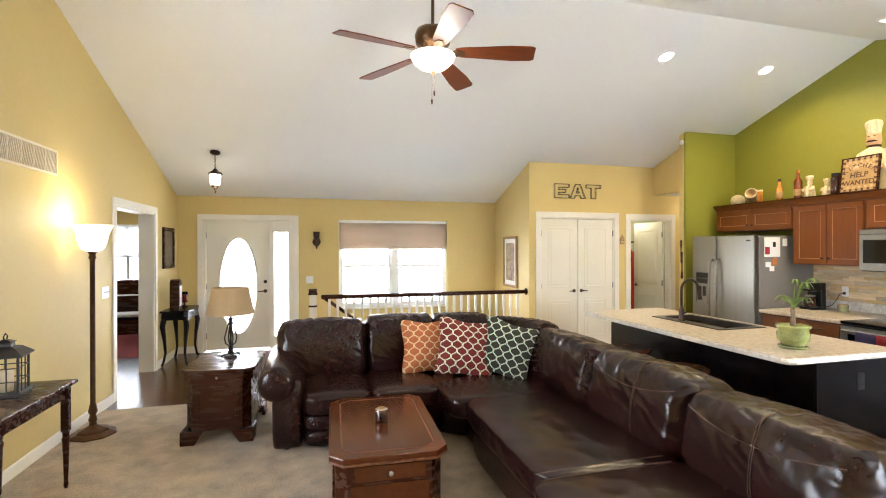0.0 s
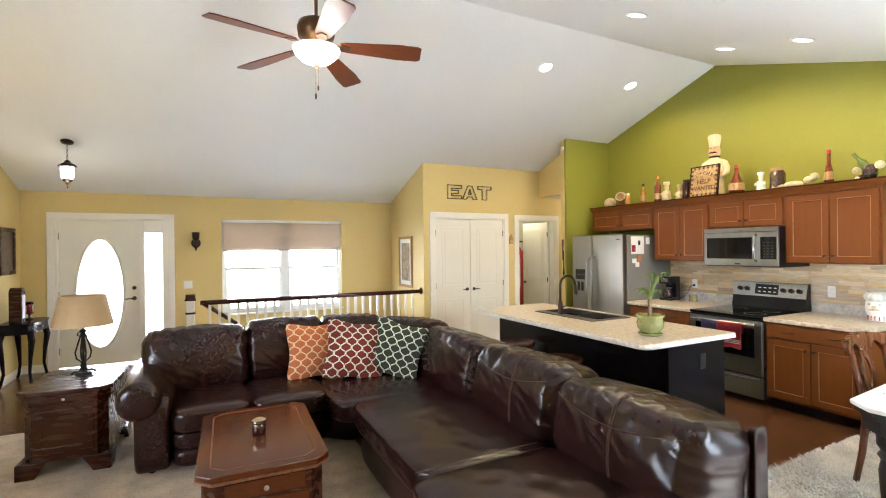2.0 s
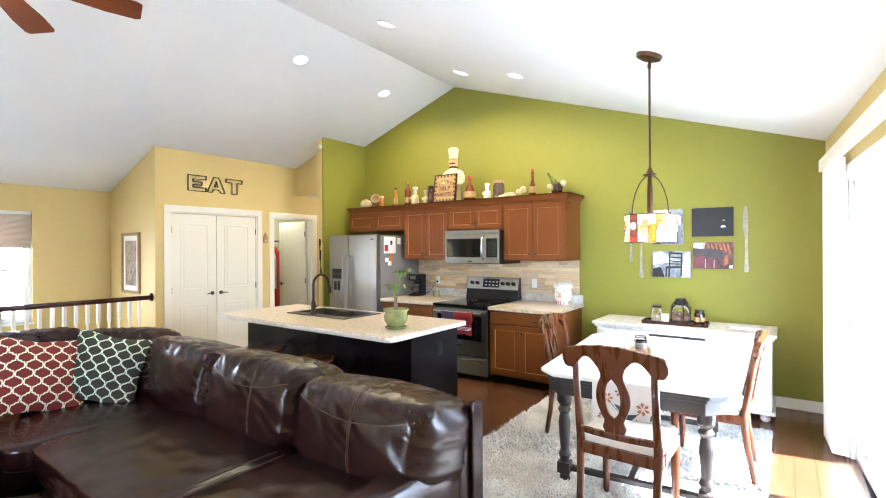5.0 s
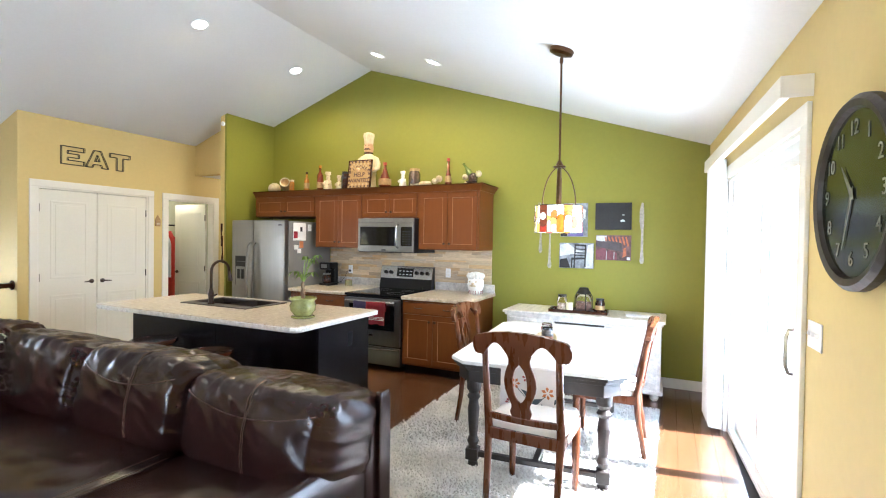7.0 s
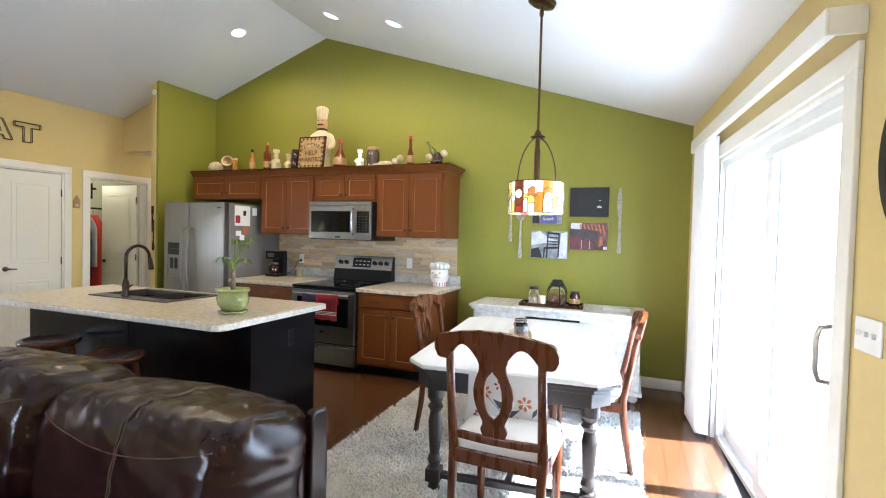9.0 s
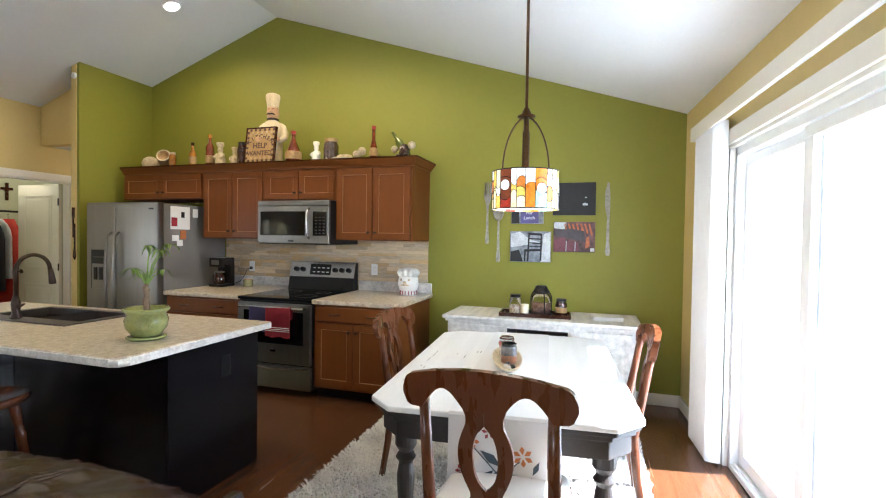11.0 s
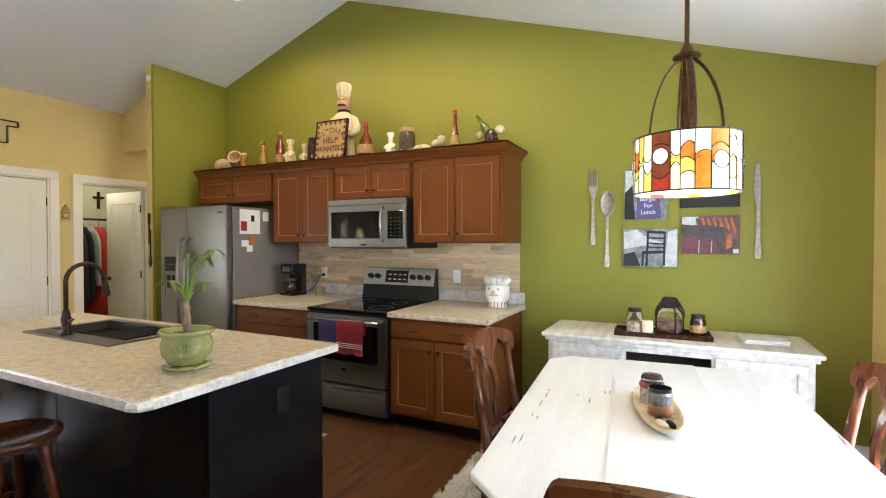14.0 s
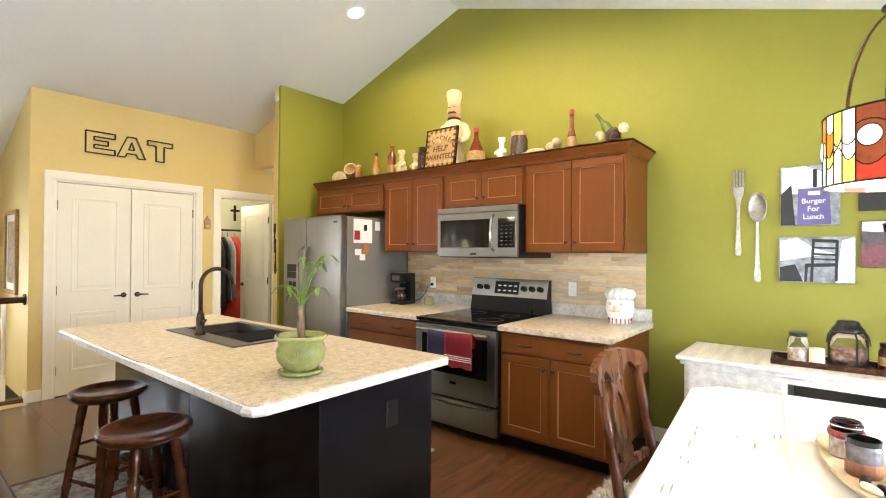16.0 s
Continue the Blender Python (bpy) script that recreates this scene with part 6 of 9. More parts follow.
def petals(cy, cz, r, n, mat, k0=0.0):
    b = bag()
    for k in range(n):
        a = k0 + k * 2 * math.pi / n
        p = [(cy + 0.2 * r * math.cos(a), cz + 0.2 * r * math.sin(a)), (cy + 0.7 * r * math.cos(a - 0.35), cz + 0.7 * r * math.sin(a - 0.35)),
             (cy + r * math.cos(a), cz + r * math.sin(a)), (cy + 0.7 * r * math.cos(a + 0.35), cz + 0.7 * r * math.sin(a + 0.35))]
        prism(b, p, FXX - 0.001, FXX + 0.001, "x")
    part("embroidered_flower", b, mat, rn)


petals(0.10, 0.66, 0.035, 6, THREADO)
petals(0.13, 0.54, 0.03, 7, THREADR)
petals(-0.10, 0.62, 0.04, 6, THREADO, 0.4)
petals(-0.14, 0.52, 0.025, 6, THREADR, 0.2)
petals(0.03, 0.70, 0.028, 5, THREADR, 0.2)
for cy, cz, a, r in ((0.02, 0.60, 0.6, 0.05), (-0.03, 0.56, -0.5, 0.05), (0.05, 0.52, 2.4, 0.055), (-0.08, 0.51, 1.2, 0.045), (0.0, 0.50, 3.6, 0.05), (0.12, 0.6, 1.0, 0.03), (-0.15, 0.58, 2.0, 0.03)):
    b = bag()
    c, s = math.cos(a), math.sin(a)
    prism(b, [(cy - r * c, cz - r * s), (cy - r * 0.35 * s, cz + r * 0.35 * c), (cy + r * c, cz + r * s), (cy + r * 0.35 * s, cz - r * 0.35 * c)], FXX - 0.001, FXX + 0.001, "x")
    part("embroidered_leaf", b, THREADG, rn)
b = bag()
tube(b, [(FXX, 0.09, 0.64), (FXX, 0.03, 0.58), (FXX, -0.02, 0.53), (FXX, -0.12, 0.50)], 0.0022, 5)
tube(b, [(FXX, -0.09, 0.6), (FXX, -0.04, 0.56), (FXX, 0.02, 0.50)], 0.0022, 5)
part("embroidered_stem", b, THREADG, rn)


def dining_chair(at, rz, label, tall=0.975):
    """Splat-back chair; the sitter faces local +y."""
    c = thing("dining_chair", label, "chair", at, rz, "chairs round the dining table")
    c.scale = (1, 1, tall)
    tilt = 0.17                      # the back leans by this share of height above the seat

    def lean(z):
        return -0.215 - max(0.0, z - 0.45) * tilt

    for s in (-1, 1):
        b = bag()
        prs = [(s * 0.195, -0.275, 0.0), (s * 0.20, -0.235, 0.22), (s * 0.205, -0.212, 0.45), (s * 0.205, lean(0.65), 0.65), (s * 0.205, lean(0.9), 0.9)]
        tube(b, prs, [0.019, 0.021, 0.024, 0.021, 0.018], 8)
        part("back_post", b, CHAIRWOOD, c, smooth=True)
        b = bag()
        lathe(b, [(0.017, 0.0), (0.02, 0.04), (0.026, 0.38), (0.026, 0.43)], 10, at=(s * 0.20, 0.195, 0))
        part("leg", b, CHAIRWOOD, c, smooth=True)
    b = bag()
    for x0, x1, y0, y1 in ((-0.205, 0.205, -0.235, -0.208), (-0.215, 0.215, 0.185, 0.213), (-0.225, -0.198, -0.22, 0.2), (0.198, 0.225, -0.22, 0.2)):
        box(b, x0, x1, y0, y1, 0.385, 0.445, 0.003)
    part("seat_frame", b, CHAIRWOOD, c)
    b = bag()
    soft(b, (-0.225, -0.215, 0.43), (0.225, 0.235, 0.49), 6, 8, crown=0.018)
    part("seat", b, CREAM, c, "cream upholstered seat", smooth=True)

    def bend(t):
        for v in t.verts:
            v.co.y = lean(v.co.z) + v.co.y - 0.03 * (1 - (v.co.x / 0.25) ** 2)

    # crest rail with rolled ends
    t = bmesh.new()
    n = 40
    lo, hi = [], []
    for i in range(n + 1):
        u = -1 + 2 * i / n
        x = 0.274 * u
        k = min(1.0, max(0.0, (abs(u) - 0.22) / 0.5))
        zt = 0.995 - 0.045 * u * u
        zb = 0.868 + 0.062 * math.sin(math.pi * k) - 0.012 * (k >= 1)
        if abs(u) > 0.9:
            f = (abs(u) - 0.9) / 0.1
            zm = (zt + zb) / 2
            r = math.sqrt(max(0.05, 1 - f * f))
            zt, zb = zm + (zt - zm) * r, zm + (zb - zm) * r
        lo.append((x, zb))
        hi.append((x, zt))
    b = bag()
    ribbon(t, lo, hi, -0.015, 0.015)
    bend(t)
    merge(b, t)
    part("crest_rail", b, CHAIRWOOD, c)
    # pierced splat
    t = bmesh.new()
    lo1, li1, ri1, ro1 = [], [], [], []
    for i in range(29):
        f = i / 28
        z = 0.53 + f * 0.345
        w = 0.048 + 0.040 * math.sin(math.pi * min(1, max(0, (f - 0.2) / 0.72))) + 0.012 * math.exp(-((f - 0.1) / 0.06) ** 2) + 0.02 * max(0, f - 0.85) / 0.15
        g = 0.04 * math.sqrt(max(0.0, 1 - ((f - 0.55) / 0.28) ** 2))
        lo1.append((-w, z))
        li1.append((-max(0.0005, g), z))
        ri1.append((max(0.0005, g), z))
        ro1.append((w, z))
    ribbon(t, lo1, li1, -0.007, 0.007)
    ribbon(t, ri1, ro1, -0.007, 0.007)
    bend(t)
    b = bag()
    merge(b, t)
    part("splat", b, CHAIRWOOD, c, "pierced vase splat")
    t = bmesh.new()
    box(t, -0.195, 0.195, -0.012, 0.012, 0.50, 0.535, 0.004)
    bmesh.ops.subdivide_edges(t, edges=[e for e in t.edges if abs(e.verts[0].co.x - e.verts[1].co.x) > 0.2], cuts=8)
    bend(t)
    b = bag()
    merge(b, t)
    part("lower_rail", b, CHAIRWOOD, c)
    return c


RUGZ = 0.022
dining_chair((3.14, 0.825, RUGZ), -92, "chestnut splat-back dining chair with cream seat", 1.032)
dining_chair((4.20, 1.43, RUGZ), 178, "chestnut splat-back dining chair with cream seat")
dining_chair((4.16, 0.54, RUGZ), 2, "chestnut splat-back dining chair with cream seat")

# ---- sideboard
sb = thing("sideboard", "whitewashed sideboard with bun feet and a dark open niche", "sideboard", (0, 0, 0))
SX, S0, S1, SZT = 5.40, 0.19, 1.73, 0.785
b = bag()
box(b, SX - 0.045, EAST - 0.01, S0 - 0.04, S1 + 0.04, SZT - 0.028, SZT, 0.008)
part("top", b, CHALK, sb)
b = bag()
box(b, SX - 0.022, EAST - 0.012, S0 - 0.02, S1 + 0.02, SZT - 0.055, SZT - 0.028, 0.006)
part("cornice", b, CHALK, sb)
N0, N1 = S0 + 0.52, S1 - 0.52
b = bag()
box(b, SX, EAST - 0.015, S0, N0, 0.10, SZT - 0.055, 0.003)
box(b, SX, EAST - 0.015, N1, S1, 0.10, SZT - 0.055, 0.003)
box(b, SX, EAST - 0.015, N0, N1, 0.10, 0.14)
box(b, SX, EAST - 0.015, N0, N1, SZT - 0.09, SZT - 0.055)
box(b, EAST - 0.05, EAST - 0.015, N0, N1, 0.14, SZT - 0.09)
part("body", b, CHALK, sb)
b = bag()
box(b, EAST - 0.056, EAST - 0.05, N0, N1, 0.14, SZT - 0.09)
box(b, SX + 0.01, EAST - 0.056, N0, N0 + 0.004, 0.14, SZT - 0.09)
box(b, SX + 0.01, EAST - 0.056, N1 - 0.004, N1, 0.14, SZT - 0.09)
part("niche_lining", b, GREYWOOD, sb, "dark open niche")
b = bag()
box(b, SX - 0.03, EAST - 0.012, S0 - 0.025, S1 + 0.025, 0.07, 0.105, 0.006)
part("plinth", b, CHALK, sb)
for y0, y1 in ((S0 + 0.03, N0 - 0.02), (N1 + 0.02, S1 - 0.03)):
    b = bag()
    fr = 0.055
    z0, z1 = 0.13, SZT - 0.075
    for p, q, r, s in ((y0, y1, z0, z0 + fr), (y0, y1, z1 - fr, z1), (y0, y0 + fr, z0 + fr, z1 - fr), (y1 - fr, y1, z0 + fr, z1 - fr)):
        box(b, SX - 0.016, SX, p, q, r, s, 0.003)
    d = part("door", b, CHALK, sb)
    b = bag()
    box(b, SX - 0.006, SX, y0 + fr, y1 - fr, z0 + fr, z1 - fr)
    part("panel", b, CHALK, d)
for yy in (S0 + 0.05, S1 - 0.05):
    for xx in (SX + 0.04, EAST - 0.07):
        b = bag()
        lathe(b, [(0.022, 0.0), (0.04, 0.02), (0.042, 0.04), (0.026, 0.06), (0.03, 0.072)], 14, at=(xx, yy, 0))
        part("bun_foot", b, CHALK, sb, smooth=True)
tr = thing("serving_tray", "brown wooden serving tray on the sideboard", "tray", (5.60, 1.0, SZT), 3)
b = bag()
box(b, -0.115, 0.115, -0.29, 0.29, 0.0, 0.012, 0.002)
part("base", b, DARKWOOD, tr)
for p in ((-0.125, -0.112, -0.30, 0.30), (0.112, 0.125, -0.30, 0.30), (-0.112, 0.112, -0.30, -0.287), (-0.112, 0.112, 0.287, 0.30)):
    b = bag()
    box(b, *p, 0.0, 0.032, 0.003)
    part("side", b, DARKWOOD, tr)


def jar(name, label, at, r, h, fill, lid, cat="jar", shoulder=True, clear=0.0):
    j = thing(name, label, cat, at)
    b = bag()
    pr = [(0, 0), (r * 0.92, 0), (r, 0.006), (r, h * 0.72), (r * 0.8, h * 0.84), (r * 0.8, h * 0.9), (0, h * 0.9)] if shoulder else [(0, 0), (r, 0), (r, h * 0.9), (0, h * 0.9)]
    lathe(b, pr, 20)
    if clear:
        part("jar", b, CLEAR, j, "clear glass", smooth=True).visible_shadow = False
        b = bag()
        lathe(b, [(0, 0.004), (r * 0.9, 0.004), (r * 0.92, 0.01), (r * 0.92, h * clear), (r * 0.5, h * clear + 0.006), (0, h * clear)], 20)
        part("contents", b, fill, j)
    else:
        part("jar", b, fill, j, smooth=shoulder)
    if lid:
        b = bag()
        lathe(b, [(r * 0.86, h * 0.86), (r * 0.86, h), (0, h)], 20)
        part("lid", b, lid, j)
    return j


TZ = SZT + 0.012
SHELLS = material("pale_shell_fill", (0.62, 0.55, 0.46), 0.25, second=(0.25, 0.16, 0.10), scale=45, fine=120, coat=0.6)
jar("glass_jar", "glass jar of pale shells with dark lid", (5.585, 1.17, TZ), 0.052, 0.168, SHELLS, IRON, clear=0.42)
jar("votive_candle", "small white votive candle on the tray", (5.55, 1.085, TZ), 0.036, 0.10, CANDLEW, None, "candle", False)
jar("candle_jar", "dark brown jar candle with pale label", (5.60, 0.78, TZ), 0.049, 0.145, DARKJ, IRON, "candle")
b = bag()
lathe(b, [(0.0492, 0.03), (0.0498, 0.031), (0.0498, 0.075), (0.0492, 0.076)], 20)
part("paper_label", b, TANP, [o for o in scene.objects if o.name.startswith("candle_jar") and o.type == "EMPTY"][-1], "tan paper label")
b = bag()
lt = thing("glass_lantern", "round glass lantern with dark iron frame on the tray", "lantern", (5.61, 0.95, TZ))
lt.scale = (1.2, 1.2, 1.2)
b = bag()
lathe(b, [(0, 0.012), (0.06, 0.012), (0.068, 0.03), (0.068, 0.13), (0.05, 0.155), (0, 0.155)], 20)
part("glass_body", b, CLEAR, lt, "clear glass globe", smooth=True).visible_shadow = False
b = bag()
soft(b, (-0.055, -0.055, 0.016), (0.055, 0.055, 0.085), 3, 8, 0.012, 40)
part("potpourri", b, material("lantern_contents", (0.30, 0.16, 0.12), 0.5, second=(0.10, 0.05, 0.045), scale=30, fine=80), lt)
b = bag()
lathe(b, [(0, 0), (0.075, 0), (0.075, 0.013), (0, 0.013)], 20)
for k in range(4):
    a = k * math.pi / 2 + 0.4
    tube(b, [(0.075 * math.cos(a), 0.075 * math.sin(a), 0.01), (0.076 * math.cos(a), 0.076 * math.sin(a), 0.13), (0.055 * math.cos(a), 0.055 * math.sin(a), 0.165)], 0.004, 6)
part("cage", b, IRON, lt)
b = bag()
lathe(b, [(0.05, 0.152), (0.062, 0.16), (0.058, 0.172), (0.045, 0.19), (0.04, 0.205), (0.03, 0.21), (0, 0.21)], 20)
part("cap", b, IRON, lt)
b = bag()
tube(b, [(0, 0.078 * math.cos(a), 0.10 + 0.10 * math.sin(a)) for a in [k * math.pi / 8 for k in range(9)]], 0.0025, 6)
part("bail", b, IRON, lt)
for k in range(3):
    b = bag()
    box(b, -0.085, 0.085, -0.12, 0.12, k * 0.009, k * 0.009 + 0.008, 0.003)
    o = new("folded_napkin", mesh_of("folded_napkin", b, RUNNER))
    o.matrix_world = pose(5.64, 0.41, SZT, 0, 0, 4 + k * 3)
    tagged(o, "folded white cloth napkin on the sideboard", "napkin", "napkins on the sideboard")

# ---- centrepiece on the table
dsh = thing("oval_dish", "long cream ceramic dish on the dining table", "dish", (4.015, 0.97, 0.7645), 12)
b = bag()
t = bmesh.new()
rr = []
for s, z in ((0.0, 0.006), (0.72, 0.006), (0.9, 0.016), (1.0, 0.034), (0.97, 0.036), (0.86, 0.02), (0.7, 0.012), (0.0, 0.011)):
    rr.append([t.verts.new((0.265 * s * math.cos(i * math.pi / 20), 0.082 * s * math.sin(i * math.pi / 20), z)) for i in range(40)] if s else None)
rr = [r for r in rr if r]
for a, c in zip(rr, rr[1:]):
    for i in range(40):
        t.faces.new((a[i], a[(i + 1) % 40], c[(i + 1) % 40], c[i]))
t.faces.new(rr[0][::-1])
t.faces.new(rr[-1])
merge(b, t)
part("dish", b, CERAMIC, dsh, smooth=True)
DZ = 0.7765
jc = thing("jar_candle", "glass jar candle, orange wax below a smoky dark rim", "candle", (3.985, 0.955, DZ))
for nm, mt, pr in (("wax", material("orange_wax", (0.32, 0.10, 0.04), 0.3, second=(0.16, 0.09, 0.06), scale=30), [(0, 0), (0.040, 0), (0.043, 0.005), (0.043, 0.042), (0, 0.042)]),
                   ("smoky_glass", material("smoky_glass", (0.16, 0.155, 0.16), 0.12, second=(0.07, 0.065, 0.065), scale=20, coat=0.6), [(0.043, 0.042), (0.043, 0.08), (0.038, 0.09), (0.034, 0.085), (0.036, 0.05), (0, 0.048)]),
                   ("rim", BLACKGLASS, [(0.036, 0.088), (0.041, 0.090), (0.041, 0.103), (0.036, 0.104), (0.034, 0.09)])):
    b = bag()
    lathe(b, pr, 22)
    part(nm, b, mt, jc, smooth=False)
jp = thing("potpourri_jar", "glass jar of red potpourri with a clear lid", "jar", (4.12, 0.99, DZ))
for nm, mt, pr in (("jar", material("cloudy_glass", (0.50, 0.44, 0.40), 0.12, second=(0.26, 0.19, 0.17), scale=25, coat=0.6), [(0, 0), (0.040, 0), (0.044, 0.005), (0.044, 0.062), (0, 0.062)]),
                   ("potpourri", material("red_potpourri", (0.33, 0.05, 0.04), 0.5, second=(0.10, 0.03, 0.03), scale=50, fine=120), [(0.046, 0.062), (0.049, 0.072), (0.046, 0.083), (0, 0.083)]),
                   ("lid", CLEAR, [(0.042, 0.083), (0.043, 0.10), (0.036, 0.112), (0, 0.116)])):
    b = bag()
    lathe(b, pr, 22)
    part(nm, b, mt, jp, smooth=False)
for k, (x, y, a) in enumerate(((3.875, 0.915, 20), (3.87, 0.945, 35), (3.915, 0.955, -10))):
    b = bag()
    soft(b, (-0.035, -0.012, 0), (0.035, 0.012, 0.02), 2.5, 5)
    o = new("smooth_stone", mesh_of("smooth_stone", b, WHITECER if k == 1 else BLACKPL, True))
    o.matrix_world = pose(x, y, DZ - 0.003, 0, 0, a)
    tagged(o, "smooth pale stone lying in the dish" if k == 1 else "smooth dark stone lying in the dish", "stone", "stones in the dish")

# ---- pendant over the table
PX, PY = 3.92, 0.875
PCZ = ceil_z(PY, PX)
pd = thing("pendant_lamp", "bronze pendant with a lit stained-glass drum shade", "pendant lamp", (PX, PY, 0))
b = bag()
lathe(b, [(0, -0.03), (0.05, -0.03), (0.085, -0.018), (0.095, 0.03), (0, 0.03)], 28, m=Matrix.Translation((0, 0, PCZ - 0.005)) @ pose(0, 0, 0, math.degrees(math.atan(FALL_S))))
part("canopy", b, BRASS, pd, smooth=False)
b = bag()
tube(b, [(0, 0, 2.1), (0, 0, PCZ - 0.02)], 0.008, 10)
lathe(b, [(0.006, PCZ - 0.10), (0.014, PCZ - 0.09), (0.014, PCZ - 0.06), (0.006, PCZ - 0.05)], 10)
part("stem", b, BRASS, pd)
b = bag()
lathe(b, [(0.0, 2.07), (0.030, 2.072), (0.046, 2.078), (0.046, 2.084), (0.03, 2.088), (0.022, 2.105), (0.012, 2.125), (0, 2.125)], 20)
part("hub", b, BRASS, pd)
SHR, SHT, SHB = 0.171, 1.792, 1.598
for k in range(4):
    b = bag()
    a = radians(90 * k + 9)
    c, s = math.cos(a), math.sin(a)
    arc = [radians(8 + 82 * q / 8) for q in range(9)]
    tube(b, [(SHR * 0.70 * math.sin(f) ** 1.1 * c, SHR * 0.70 * math.sin(f) ** 1.1 * s, SHT - 0.004 + (2.082 - SHT) * math.cos(f)) for f in arc], 0.013, 8, flat=0.35)
    part("arm", b, BRASS, pd, smooth=True)
b = bag()
lathe(b, [(0.0, 1.73), (0.019, 1.73), (0.019, 2.0), (0.014, 2.01), (0.014, 2.08)], 12)
part("lamp_holder", b, BRASS, pd)


def stained(name, col, em):
    return material(name, col, 0.3, emit=col, strength=em * 0.042, vary=0.3, scale=25)


SG = [stained("amber_glass", (0.78, 0.24, 0.02), 1.1), stained("cream_glass", (0.93, 0.76, 0.42), 2.8), stained("red_glass", (0.50, 0.035, 0.012), 1.0), stained("yellow_glass", (0.86, 0.58, 0.10), 2.0),
      stained("brown_glass", (0.26, 0.055, 0.012), 0.9), stained("aqua_glass", (0.38, 0.62, 0.52), 1.2), stained("olive_glass", (0.45, 0.50, 0.10), 1.0), stained("white_glass", (0.95, 0.93, 0.84), 3.2)]
RED_COL, PALE_COL = (2, 0, 4, 0, 5, 4, 0, 2), (1, 7, 3, 1, 7, 3, 1, 0)
random.seed(5)


def shade_at(a, f, r):
    return (r * math.cos(a), r * math.sin(a), SHB + (SHT - SHB) * f)


def came(pts):
    b = bag()
    tube(b, pts, 0.0017, 5)
    part("lead_came", b, IRON, pd)


# columns of uneven width, cut by bowed lead lines
widths = [1.5 if k % 4 == 1 else random.choice((0.7, 0.85, 1.0, 1.15)) for k in range(24)]
total, a0 = sum(widths), 0.2
for k, wd in enumerate(widths):
    a1 = a0 + 2 * math.pi * wd / total
    n = random.choice((1, 2, 2, 3, 3))
    cuts = [0.0] + [(q + random.uniform(0.7, 1.3)) / (n + 1) for q in range(n)] + [1.0]
    bows = [0.0] + [random.choice((-0.10, -0.06, 0.05, 0.09)) for _ in range(n)] + [0.0]
    tilt = [0.0] + [random.uniform(-0.07, 0.07) for _ in range(n)] + [0.0]
    line = [[cuts[q] + bows[q] * (1 - (2 * g / 4 - 1) ** 2) + tilt[q] * (g / 4 - 0.5) for g in range(5)] for q in range(n + 2)]
    for q in range(n + 1):
        t = bmesh.new()
        rim = [(a0 + (a1 - a0) * g / 4, max(0, line[q][g])) for g in range(5)] + [(a0 + (a1 - a0) * g / 4, min(1, line[q + 1][g])) for g in (4, 3, 2, 1, 0)]
        ring = [[t.verts.new(shade_at(a, f, r)) for a, f in rim] for r in (SHR, SHR - 0.004)]
        for g in range(4):
            t.faces.new((ring[0][g], ring[0][g + 1], ring[0][8 - g], ring[0][9 - g]))
            t.faces.new((ring[1][9 - g], ring[1][8 - g], ring[1][g + 1], ring[1][g]))
        for g in range(10):
            t.faces.new((ring[0][(g + 1) % 10], ring[0][g], ring[1][g], ring[1][(g + 1) % 10]))
        b = bag()
        merge(b, t)
        part("glass_panel", b, SG[RED_COL[(q + k // 4) % 2 * 4 + min(q, 3)] if k % 4 == 1 else PALE_COL[(k * 3 + q * 2 + k // 4) % 8]], pd)
        if q:
            came([shade_at(a0 + (a1 - a0) * g / 4, line[q][g], SHR + 0.001) for g in range(5)])
    came([shade_at(a0, 0, SHR + 0.001), shade_at(a0, 1, SHR + 0.001)])
    if k % 4 == 1:
        a = (a0 + a1) / 2
        m = pose(SHR * math.cos(a), SHR * math.sin(a), SHB + random.uniform(0.09, 0.12), 0, 0, math.degrees(a)) @ pose(0, 0, 0, 0, 90)
        b = bag()
        lathe(b, [(0, 0.001), (0.027, 0.001), (0.027, 0.0035), (0, 0.0035)], 18, m=m)
        disc = part("glass_disc", b, SG[7], pd)
        b = bag()
        tube(b, [m @ Vector((0.0275 * math.cos(radians(20 * g)), 0.0275 * math.sin(radians(20 * g)), 0.003)) for g in range(18)], 0.0017, 5, closed=True)
        part("disc_rim", b, IRON, disc)
    a0 = a1
for z in (SHB, SHT):
    b = bag()
    tube(b, [((SHR + 0.001) * math.cos(2 * math.pi * k / 48), (SHR + 0.001) * math.sin(2 * math.pi * k / 48), z) for k in range(48)], 0.003, 6, closed=True)
    part("shade_ring", b, IRON, pd)
b = bag()
lathe(b, [(0, SHB + 0.012), (SHR - 0.008, SHB + 0.012), (SHR - 0.008, SHB + 0.018), (0, SHB + 0.018)], 32)
part("diffuser", b, SG[7], pd, "glowing diffuser")
lamp("pendant_light", "POINT", Matrix.Translation((PX, PY, SHB - 0.03)), 2.2, (1.0, 0.88, 0.68), radius=0.1)
random.seed(1)

# ---- utensils and photo canvases on the green wall
WX = EAST - 0.012


def canvas(y0, y1, z0, z1, ground, label):
    c = thing("photo_canvas", label, "picture", (EAST, 0, 0), group="photo canvases on the green wall")
    b = bag()
    box(b, -0.028, -0.002, y0, y1, z0, z1, 0.003)
    part("canvas", b, ground, c)
    return c


def flat(c, poly, mat, k=0, name="printed_shape"):
    b = bag()
    prism(b, poly, -0.0292 - 0.0006 * k, -0.0282 - 0.0006 * k, "x")
    return part(name, b, mat, c)


